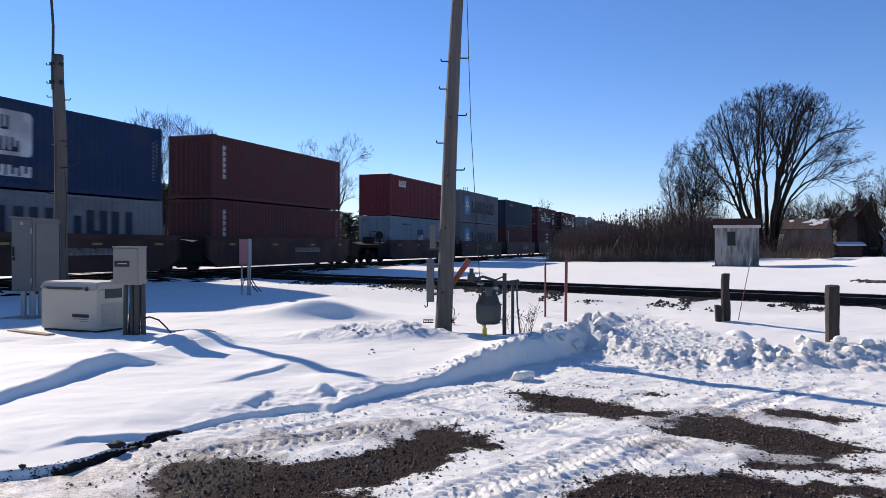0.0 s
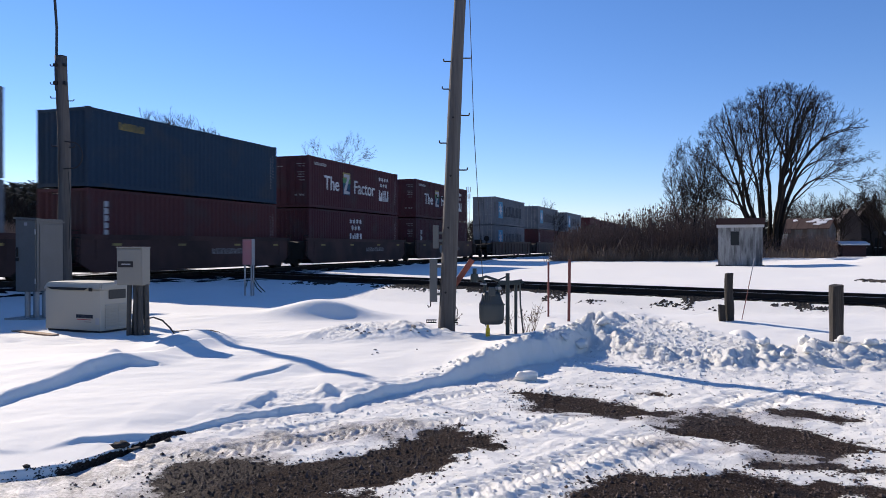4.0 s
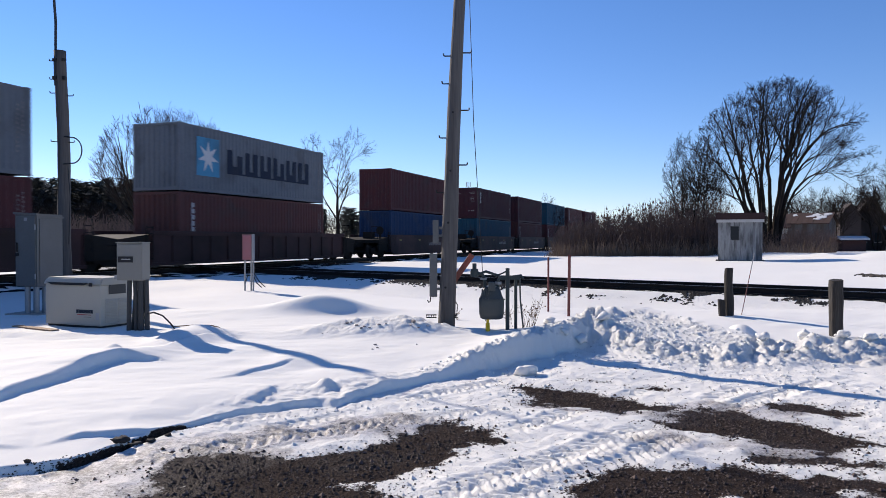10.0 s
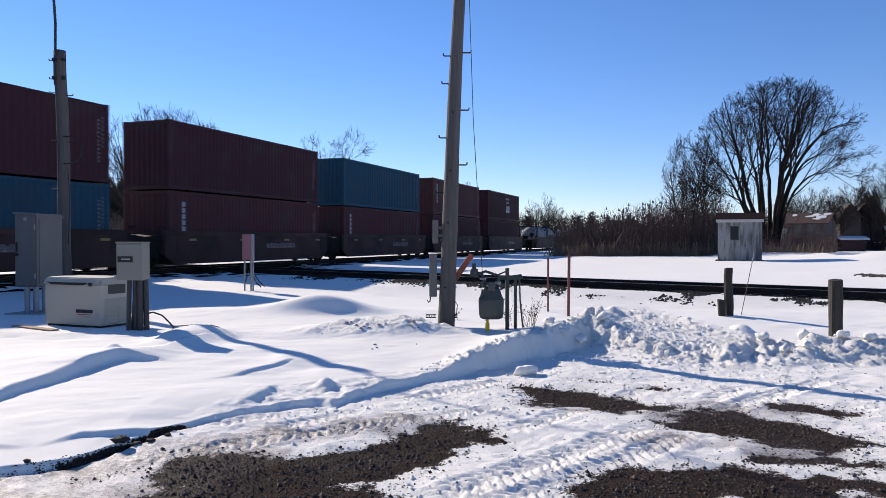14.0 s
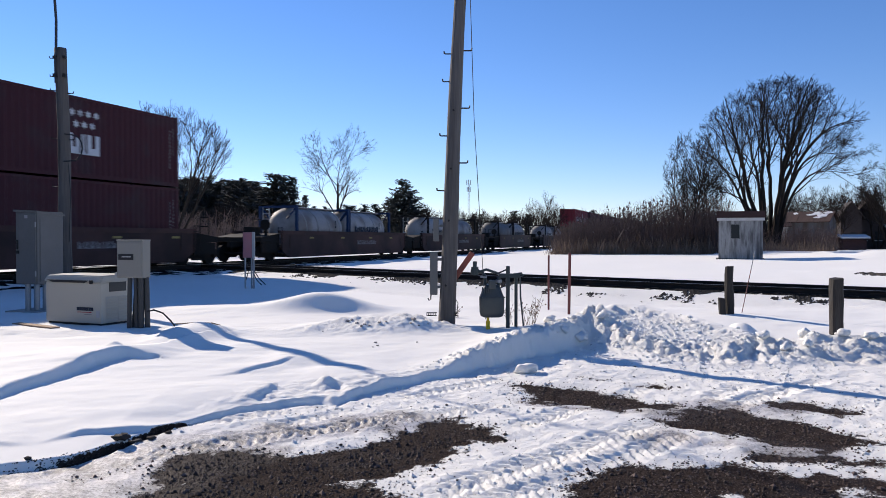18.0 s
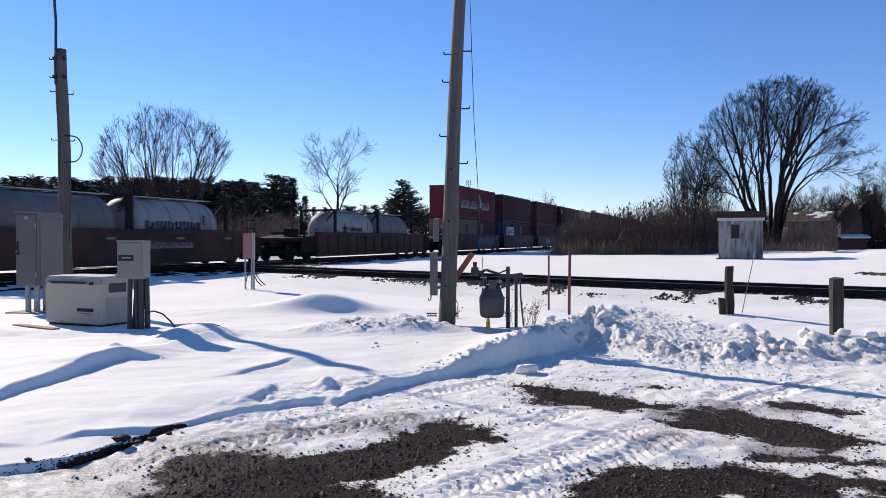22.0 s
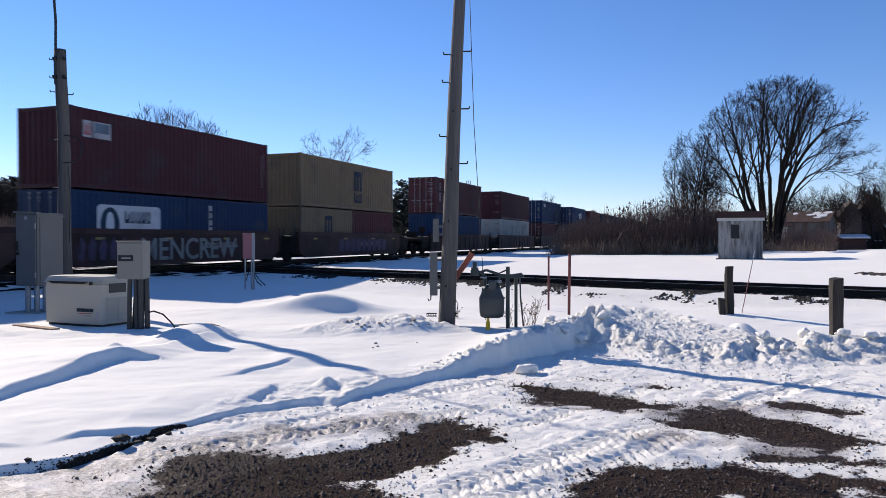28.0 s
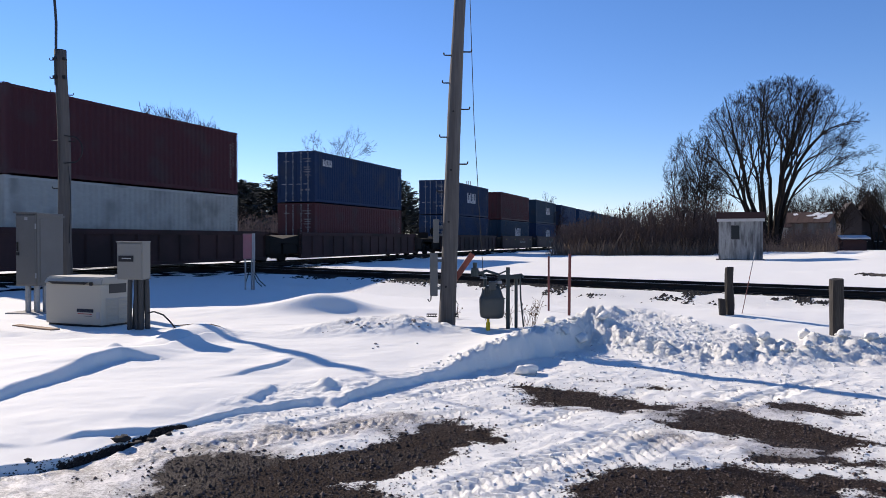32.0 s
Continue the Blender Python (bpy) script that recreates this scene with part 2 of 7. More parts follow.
    h = math_node("ADD", h, math_node("MULTIPLY", math_node("MULTIPLY", cell.outputs["Distance"], bare), -0.016))
    h = math_node("MULTIPLY", h, math_node("ADD", math_node("MULTIPLY", attr("rough"), 1.0), 0.12))
    bp = n.new("ShaderNodeBump")
    bp.inputs["Strength"].default_value, bp.inputs["Distance"].default_value = 1.0, 1.0
    l.new(h, bp.inputs["Height"])
    l.new(bp.outputs[0], b.inputs["Normal"])
    return m


M["ground"] = ground_material()


# ---- mesh tools ----
def part(name, bm, mat, parent=None, label="", smooth=False):
    """Links a bmesh as one mesh object, under its thing where one is given."""
    me = bpy.data.meshes.new(name)
    bm.to_mesh(me)
    bm.free()
    return shared(name, me, mat, parent, label, smooth)


def shared(name, me, mat, parent=None, label="", smooth=False):
    if smooth and me.polygons:
        me.polygons.foreach_set("use_smooth", [True] * len(me.polygons))
    if not me.materials:
        me.materials.append(None)
    ob = new(name, me)
    ob.material_slots[0].link = "OBJECT"
    ob.material_slots[0].material = mat
    if parent:
        ob.parent = parent
    if label:
        ob["label"] = label
    return ob


def mesh_of(bm, name="mesh"):
    me = bpy.data.meshes.new(name)
    bm.to_mesh(me)
    bm.free()
    return me


def thing(name, label, category, m=None, group="", kind=""):
    ob = new(name)
    ob.empty_display_size = 0.2
    if m is not None:
        ob.matrix_basis = m
    return tagged(ob, label, category, group, kind)


def hexa(bm, pts):
    v = [bm.verts.new(p) for p in pts]
    for f in ((0, 3, 2, 1), (4, 5, 6, 7), (0, 1, 5, 4), (1, 2, 6, 5), (2, 3, 7, 6), (3, 0, 4, 7)):
        bm.faces.new([v[i] for i in f])
    return v


def box(bm, x0, y0, z0, x1, y1, z1, m=None, bevel=0.0):
    """A box; bevel: its edges are chamfered by that much."""
    pts = [(x0, y0, z0), (x1, y0, z0), (x1, y1, z0), (x0, y1, z0), (x0, y0, z1), (x1, y0, z1), (x1, y1, z1), (x0, y1, z1)]
    if bevel:
        t = bmesh.new()
        hexa(t, pts)
        bmesh.ops.bevel(t, geom=t.edges[:], offset=bevel, segments=2, affect="EDGES", profile=0.6)
        if m:
            t.transform(m)
        me = mesh_of(t, "tmp")
        bm.from_mesh(me)
        bpy.data.meshes.remove(me)
        return
    if m:
        pts = [m @ Vector(p) for p in pts]
    hexa(bm, pts)


def tube(bm, path, radii, sides=8, caps=True):
    """A tube along a path of points."""
    path = [Vector(p) for p in path]
    if not isinstance(radii, (list, tuple)):
        radii = [radii] * len(path)
    rings = []
    for i, p in enumerate(path):
        d = (path[min(i + 1, len(path) - 1)] - path[max(i - 1, 0)]).normalized()
        a = d.orthogonal().normalized() if i == 0 else (rings_a - d * rings_a.dot(d)).normalized()
        rings_a = a
        b = d.cross(a)
        rings.append([bm.verts.new(p + (a * math.cos(2 * math.pi * k / sides) + b * math.sin(2 * math.pi * k / sides)) * radii[i]) for k in range(sides)])
    for r0, r1 in zip(rings, rings[1:]):
        for k in range(sides):
            bm.faces.new((r0[k], r0[(k + 1) % sides], r1[(k + 1) % sides], r1[k]))
    if caps:
        bm.faces.new(rings[0][::-1])
        bm.faces.new(rings[-1])


def slab(bm, pts, d0, d1, m=None):
    """A flat outline in x and z, thick from y = d0 to d1."""
    lo = [bm.verts.new((m @ Vector((x, d0, z))) if m else (x, d0, z)) for x, z in pts]
    hi = [bm.verts.new((m @ Vector((x, d1, z))) if m else (x, d1, z)) for x, z in pts]
    k = len(pts)
    bm.faces.new(lo)
    bm.faces.new(hi[::-1])
    for i in range(k):
        bm.faces.new((lo[i], hi[i], hi[(i + 1) % k], lo[(i + 1) % k]))


def lattice_noise(x, y, size, seed):
    """Smooth value noise over arrays, between -1 and 1."""
    rng = np.random.RandomState(seed)
    table = rng.rand(256, 256) * 2 - 1
    gx, gy = x / size + 31.7, y / size + 17.3
    ix, iy = np.floor(gx).astype(int), np.floor(gy).astype(int)
    fx, fy = gx - ix, gy - iy
    fx, fy = fx * fx * fx * (fx * (fx * 6 - 15) + 10), fy * fy * fy * (fy * (fy * 6 - 15) + 10)
    a, b = table[ix % 256, iy % 256], table[(ix + 1) % 256, iy % 256]
    c, d = table[ix % 256, (iy + 1) % 256], table[(ix + 1) % 256, (iy + 1) % 256]
    return (a * (1 - fx) + b * fx) * (1 - fy) + (c * (1 - fx) + d * fx) * fy


def fbm(x, y, size, seed, octaves=4, gain=0.5):
    out, amp = 0, 1.0
    for k in range(octaves):
        out = out + amp * lattice_noise(x, y, size / 2 ** k, seed + k)
        amp *= gain
    return out


def ramp(v, lo, hi):
    t = np.clip((v - lo) / (hi - lo), 0, 1)
    return t * t * (3 - 2 * t)


# ---- the lie of the land ----
TRACK_TURN = radians(20.22)
UX, UY = math.sin(TRACK_TURN), math.cos(TRACK_TURN)      # along the main line, away from the camera
NX, NY = -UY, UX                                          # across it, away from the lot
MAIN_OFF, RAIL_Z = 22.43, 0.42
BRANCH = (5.87, 21.0, -0.784, 0.621)                      # a point of the crossing line and its direction


def main_offset(x, y):
    return x * NX + y * NY


def branch_offset(x, y):
    return (x - BRANCH[0]) * BRANCH[3] - (y - BRANCH[1]) * BRANCH[2]


EDGE_X = (-30, -8, -4.5, -3, -2.62, -2.22, -1.78, -1.52, -0.98, -0.8, -0.38, 0, 0.42, 0.86, 1.2, 1.76, 2.2, 2.7, 3.28, 3.73, 4.5, 5.5, 7, 12, 30)
EDGE_Y = (-9, 2.4, 4.2, 5.0, 5.25, 6.0, 6.78, 7.02, 7.1, 7.35, 7.95, 8.35, 8.85, 9.3, 9.75, 10.45, 10.8, 10.0, 9.4, 9.2, 9.6, 9.2, 9.0, 8.6, 8.0)
# bare gravel, dirty ice and old dirt on the lot: lines of points, each with its half width
GRAVEL = (((-1.6, 5.1, 0.3), (-0.9, 5.0, 0.42), (-0.45, 5.2, 0.36), (-0.1, 5.75, 0.36), (0.08, 6.15, 0.24), (0.25, 5.85, 0.2)), ((-1.3, 4.5, 0.5), (-0.6, 4.5, 0.42)),
          ((0.85, 8.0, 0.2), (1.2, 7.45, 0.46), (1.6, 7.1, 0.38), (2.05, 6.98, 0.18)), ((2.0, 6.25, 0.26), (2.45, 6.38, 0.54), (2.8, 6.0, 0.48), (3.25, 5.8, 0.2)))
GRAVEL_EAST = (((3.2, 6.98, 0.08), (3.65, 6.72, 0.08)), ((1.05, 4.6, 0.3), (1.5, 4.85, 0.34), (1.95, 5.0, 0.34), (2.15, 4.7, 0.34), (2.5, 4.85, 0.12)), ((2.15, 5.36, 0.09), (2.6, 5.33, 0.09), (3.15, 5.2, 0.07)), ((2.85, 4.72, 0.1), (3.2, 4.7, 0.1)),
               ((1.5, 8.5, 0.03), (1.75, 8.3, 0.05)), ((2.1, 8.0, 0.04), (2.3, 7.9, 0.04)), ((-2.6, 3.4, 0.6), (0.5, 2.5, 1.3)))
ICE = (((-3.0, 4.7, 0.55), (-2.3, 5.0, 0.5), (-1.85, 5.5, 0.34), (-1.4, 5.95, 0.32), (-0.9, 6.15, 0.3), (-0.4, 6.45, 0.16)), ((2.0, 6.6, 0.2), (2.6, 6.95, 0.16), (3.0, 6.75, 0.14)), ((1.75, 5.75, 0.3), (2.7, 5.56, 0.1)), ((0.9, 6.95, 0.1), (1.7, 6.75, 0.1)))


def crest(x, y, pts, height, lee, back):
    """A wind-blown ridge along a line of points, each with its share of the height where it has one:
    a gentle slope on its far side and a steep one towards the lot."""
    best = np.full(x.shape, 1e9)
    side, along, run = np.zeros_like(x), np.zeros_like(x), 0.0
    at, share = [], []
    for p, q in zip(pts, pts[1:]):
        x0, y0 = p[:2]
        dx, dy = q[0] - x0, q[1] - y0
        ln = math.hypot(dx, dy)
        t = ((x - x0) * dx + (y - y0) * dy) / ln
        w = ((x - x0) * -dy + (y - y0) * dx) / ln
        c = np.clip(t, 0, ln)
        d = np.hypot(x - x0 - dx / ln * c, y - y0 - dy / ln * c)
        near = d < best
        best = np.where(near, d, best)
        side = np.where(near, np.where(w > 0, d, -d), side)
        along = np.where(near, run + t, along)
        at.append(run)
        share.append(p[2] if len(p) > 2 else 1.0)
        run += ln
    at.append(run)
    share.append(pts[-1][2] if len(pts[-1]) > 2 else 1.0)
    end = ramp(along, -0.35, 0.3) * ramp(run - along, -0.35, 0.3) * np.interp(along, at, share)
    return height * end * np.where(side > 0, np.exp(-(np.maximum(side, 0) / back) ** 1.3), ramp(side, -lee, 0))


def spread(x, y, lines, soft):
    """1 well inside the bands along the lines, 0.5 on their rims, 0 outside."""
    best = np.full(x.shape, -9.0)
    for pts in lines:
        for (x0, y0, w0), (x1, y1, w1) in zip(pts, pts[1:]):
            dx, dy = x1 - x0, y1 - y0
            t = np.clip(((x - x0) * dx + (y - y0) * dy) / (dx * dx + dy * dy), 0, 1)
            best = np.maximum(best, w0 + (w1 - w0) * t - np.hypot(x - x0 - dx * t, y - y0 - dy * t))
    return np.clip(0.5 + best / soft, 0, 1.15)


def mound(x, y, cx, cy, rx, ry, h, power=2.0):
    return h * np.exp(-(((x - cx) / rx) ** 2 + ((y - cy) / ry) ** 2) ** (power / 2))


def surface(x, y):
    """Height of the ground, and how bare, icy and rough it is."""
    edge = np.interp(x, EDGE_X, EDGE_Y)
    edge = edge + 0.09 * fbm(x, y, 0.7, 5, 3) + 0.03 * fbm(x, y, 0.16, 7, 2)
    into = (y - edge) * 0.8                                # metres into the snow field
    lip = np.interp(x, (-8, -3, -1.5, -1, -0.4, 0, 0.42, 0.86, 1.76, 2.2, 2.7, 4, 7), (0.06, 0.065, 0.07, 0.07, 0.09, 0.12, 0.22, 0.3, 0.33, 0.28, 0.1, 0.03, 0.03))
    rise = np.interp(x, (-8, -1, 1), (0.05, 0.06, 0.0))
    field = 0.2 - 0.13 * ramp(y, 14.5, 17) * (1 - ramp(y, 20, 26)) + 0.12 * ramp(y, 22, 60)
    face = np.interp(x, (-1.4, -0.9, -0.6, 0, 1.6, 2.6), (0.045, 0.06, 0.07, 0.12, 0.2, 0.6))
    settle = np.interp(x, (-1, 0, 2, 2.8), (4.0, 1.6, 1.5, 4.0))
    inside = ramp(into, 0.0, face) * (lip + rise * ramp(into, 0, 1.5)) + (field - lip - rise) * ramp(into, 0.3, settle)
    z = np.where(into > 0, inside, 0.0)
    lot = ramp(-into, -0.02, 0.1)
    snowy = 1 - lot
    # wide soft waves of the snow field
    z = z + snowy * (0.035 * fbm(x, y, 3.2, 11, 3) * ramp(into, 0, 1.0))
    z = z + snowy * 0.007 * fbm(x * 0.45 + y * 0.2, y - x * 0.3, 0.3, 15, 3) * ramp(into, 0.2, 1.0) * (1 - ramp(y, 14, 20))
    far = ramp(np.hypot(x, y), 25, 60)
    z = z + far * 0.05 * fbm(x, y, 14, 13, 2)
    z = z + 0.22 * ramp(x, 20, 26) * ramp(y, 34, 44) * (1 - ramp(y, 60, 90))
    # mounds
    z = z + mound(x, y, 27.6, 46.0, 1.7, 2.2, 0.5) + mound(x, y, 25.4, 50.0, 1.2, 1.6, 0.3)
    wob = fbm(x, y, 0.45, 21, 4, 0.55)
    z = z + np.where(y < 14.1, mound(x, y, -2.3, 14.1, 0.95, 0.33, 0.3), mound(x, y, -2.3, 14.1, 0.95, 1.3, 0.3)) + mound(x, y, -2.9, 14.6, 1.8, 1.2, 0.1)
    z = z + mound(x, y, -1.2, 11.6, 0.85, 0.6, 0.16) + mound(x, y, -0.6, 11.2, 0.5, 0.5, 0.11) + mound(x, y, -0.9, 11.3, 1.0, 0.45, 0.09) * np.clip(wob + 0.2, -0.2, 1.2)
    crust = mound(x, y, -0.95, 11.35, 1.1, 0.55, 1.0, 3.0)
    z = z + crust * (0.035 * np.abs(fbm(x, y, 0.4, 23, 4, 0.65)) + 0.015 * np.abs(fbm(x, y, 0.09, 27, 2)) - 0.015)
    # ploughed banks at the end of the lot
    foot = np.interp(x, (1.9, 2.24, 2.69, 3.28, 3.73, 4.2), (10.7, 10.45, 9.66, 9.23, 8.98, 8.85)) + 0.1 * wob
    top = np.interp(x, (1.9, 2.3, 2.6, 2.95, 3.4, 3.7, 3.95, 4.3), (11.1, 11.4, 12.0, 12.7, 12.5, 11.9, 11.2, 10.5))
    high = np.interp(x, (1.8, 2.15, 2.4, 2.75, 3.1, 3.6, 3.9, 4.2, 4.5), (0.05, 0.2, 0.3, 0.34, 0.34, 0.33, 0.31, 0.28, 0.2))
    up = np.clip((y - foot) / (top - foot), 0, 1)
    heap = high * np.where(y < top, up ** 0.85, np.exp(-(np.maximum(y - top, 0) / 0.55) ** 1.4))
    heap = heap * (1 - ramp((x - 3.72) * 0.861 - (y - 9.08) * 0.508 + 0.05 * wob, -0.14, 0.1))
    second = crest(x + 0.08 * wob, y + 0.1 * wob, ((4.42, 10.2, 0.8), (4.75, 10.0, 0.75), (5.1, 10.15, 1.0), (6.4, 10.1, 0.95), (8, 10.0), (12, 9.8)), 0.27, 1.0, 0.5)
    behind = ramp(y - top, -0.3 - 0.25 * ramp(x, 2.9, 3.5), 0.0) * (x > 2.6) * (x < 4.3)
    heap = np.maximum(heap, second)
    for cx, cy, rx, ry, h in ((2.4, 11.3, 0.12, 0.18, 0.4), (2.75, 12.1, 0.3, 0.35, 0.36), (4.45, 10.15, 0.25, 0.25, 0.22), (5.05, 10.1, 0.2, 0.25, 0.31), (5.9, 10.0, 0.35, 0.35, 0.31), (7.2, 10.0, 0.45, 0.45, 0.32)):
        heap = np.maximum(heap, mound(x, y, cx, cy, rx, ry, h, 2.6))
    bankrough = np.clip(heap / 0.25, 0, 1) * (1 - behind)
    clump = np.abs(fbm(x, y, 0.24, 31, 4, 0.65))
    fine = np.abs(fbm(x, y, 0.1, 35, 2, 0.6))
    z = z + heap * (1 + 0.06 * wob * (1 - behind)) + bankrough * (0.026 * clump + 0.014 * fine + 0.01 * np.abs(fbm(x, y, 0.055, 37, 2, 0.6)) - 0.035)
    lipband = np.exp(-((into - 0.25) / 0.35) ** 2) * np.maximum(ramp(x, -0.8, 0.8), 0.4 * ramp(x, -2.6, -1.4))
    z = z + lipband * (0.04 * wob + 0.03 * fine + 0.05 * clump - 0.02)
    # drifts round the generator
    for pts, h, lee, back in ((((-5.0, 5.3, 0.3), (-4.12, 6.84, 0.55), (-4.03, 7.67, 0.8), (-3.98, 8.4, 1.0), (-3.8, 8.85, 1.0), (-3.5, 8.75, 0.75)), 0.14, 0.09, 1.1),
                              (((-1.92, 6.75, 0.5), (-1.76, 7.5, 1.0)), 0.065, 0.1, 0.4), (((-2.4, 7.85, 0.3), (-1.82, 8.65, 1.0)), 0.045, 0.06, 0.4),
                              (((-3.4, 5.4, 0.8), (-3.0, 5.45, 0.0), (-2.75, 5.75, 0.7), (-2.4, 5.85, 0.9), (-2.05, 6.05, 0.1)), 0.045, 0.06, 0.25)):
        z = z + crest(x + 0.05 * fbm(x, y, 0.9, 41, 2), y + 0.06 * fbm(x, y, 0.8, 43, 3), pts, h, lee, back)
    for cx, cy, rx, ry, h in ((-3.62, 10.55, 0.42, 0.75, 0.17), (-2.7, 9.75, 0.4, 0.5, 0.02), (-1.0, 8.1, 0.6, 0.55, 0.07), (-1.75, 8.95, 0.3, 0.5, 0.06), (-1.2, 7.62, 0.1, 0.09, 0.09), (-3.95, 8.95, 0.09, 0.09, 0.06), (4.65, 11.6, 0.25, 0.3, 0.2)):
        z = z + mound(x, y, cx, cy, rx, ry, h, 2.4)
    # track beds
    mo, bo = np.abs(main_offset(x, y) - MAIN_OFF), np.abs(branch_offset(x, y))
    near = (y < 400)
    for off in (mo, bo):
        bed = 1 - ramp(off, 1.3, 2.4)
        z = np.where(near, z * (1 - bed) + bed * 0.25, z)
    # bare gravel
    blot = fbm(x, y, 0.8, 51, 5, 0.55)
    bare = spread(x, y, GRAVEL + GRAVEL_EAST, 0.55)
    bare = lot * np.clip(bare + 0.22 * (blot + 0.5 * fbm(x, y, 0.14, 55, 3, 0.6)) * ramp(y, 1.5, 3.6), 0, 1.4)
    ice = 1.1 * spread(x, y, ICE, 0.7)
    ice = lot * np.clip(ice + 0.35 * np.clip(bare * 1.6, 0, 1) + 0.22 * blot, 0, 1)
    bare = np.maximum(bare, crust * (0.22 + 0.36 * np.clip(wob, -0.5, 1)))
    lipdirt = np.exp(-((into - 0.005) / 0.05) ** 2) * (1 - ramp(x, -2.25, -1.9)) * (x > -9)
    bare = np.maximum(bare, lipdirt * (0.5 + 0.7 * blot))
    # ballast that shows beside the rails
    chips = fbm(x, y, 0.5, 61, 4, 0.6)
    bo_s, mo_s = branch_offset(x, y), main_offset(x, y) - MAIN_OFF
    beside = np.exp(-((bo_s + 1.9) / 0.55) ** 2) * 0.22 + np.exp(-((bo_s + 0.95) / 0.3) ** 4) * 1.2 + np.exp(-(bo_s / 1.1) ** 6) * 0.75
    beside = np.maximum(beside, np.exp(-((mo_s + 0.6) / 2.7) ** 4) * 1.1)
    cross = np.hypot(x + 11.3, y - 34.3)
    beside = np.maximum(beside, np.exp(-(cross / 6.5) ** 4) * 0.95)
    bare = np.maximum(bare, near * beside * (1 + 0.9 * chips))
    bare = np.maximum(bare, near * np.exp(-((x - 16.7) / 0.8) ** 2 - ((y - 28.0) / 1.1) ** 2) * (0.6 + 0.6 * chips))
    # trodden, lumpy snow on the lot, and the treads of tyres
    lumps = fbm(x, y, 0.22, 71, 4, 0.6)
    near_lot = ramp(y, 1.0, 3.4)                            # the lot behind the viewer is smoother
    covered = np.clip(1 - bare * 1.4, 0, 1)
    z = z + lot * (0.02 * fbm(x, y, 1.3, 73, 3) + covered * near_lot * (0.022 + 0.009 * lumps + 0.007 * np.abs(fbm(x, y, 0.1, 75, 2)) + 0.009 * np.clip(fbm(x, y, 0.05, 77, 2) - 0.25, 0, 1)))
    for x0, y0, x1, y1, wid in ((-0.1, 4.43, 1.8, 6.24, 0.145), (0.1, 4.2, 2.0, 6.02, 0.145), (-0.45, 7.25, 0.74, 8.39, 0.1), (2.55, 7.15, 3.25, 8.0, 0.13), (-1.5, 6.15, -0.85, 6.75, 0.1),
                                (-1.95, 6.25, -1.35, 6.8, 0.1), (-2.2, 5.3, -0.4, 6.5, 0.12), (-0.9, 6.1, 0.6, 7.0, 0.11), (2.3, 6.6, 4.2, 8.2, 0.12), (0.6, 6.1, 2.2, 7.9, 0.12)):
        dx, dy = x1 - x0, y1 - y0
        ln = math.hypot(dx, dy)
        t, w = ((x - x0) * dx + (y - y0) * dy) / ln, ((x - x0) * -dy + (y - y0) * dx) / ln
        on = ramp(t, -0.2, 0.3) * ramp(ln - t, -0.2, 0.3) * (1 - ramp(np.abs(w), wid * 0.8, wid * 1.25)) * lot * covered
        z = z + on * (0.012 * np.sign(np.sin((t + np.abs(w) * 0.7) * 2 * math.pi / 0.1)) - 0.006)
        z = z + 0.01 * np.exp(-((np.abs(w) - wid * 1.35) / 0.04) ** 2) * ramp(t, 0, 0.3) * ramp(ln - t, 0, 0.3) * lot * covered
    rough = np.clip(lot * 0.36 + bankrough * 1.0 + lipband * 0.8 + crust * 0.7 + bare * 0.6 + ramp(y, 13, 17) * (np.abs(bo_s) < 5) * 0.7, 0, 1)
    cinder = ramp(y, 13.5, 15)
    return z, bare, ice, rough, lot * near_lot, cinder


def height(x, y):
    return float(surface(np.array([float(x)]), np.array([float(y)]))[0][0])


def spaced(*runs):
    """Grid lines: runs of (start, end, step), then growing steps outwards."""
    out = []
    for a, b, s in runs:
        out += list(np.arange(a, b, s))
    return out


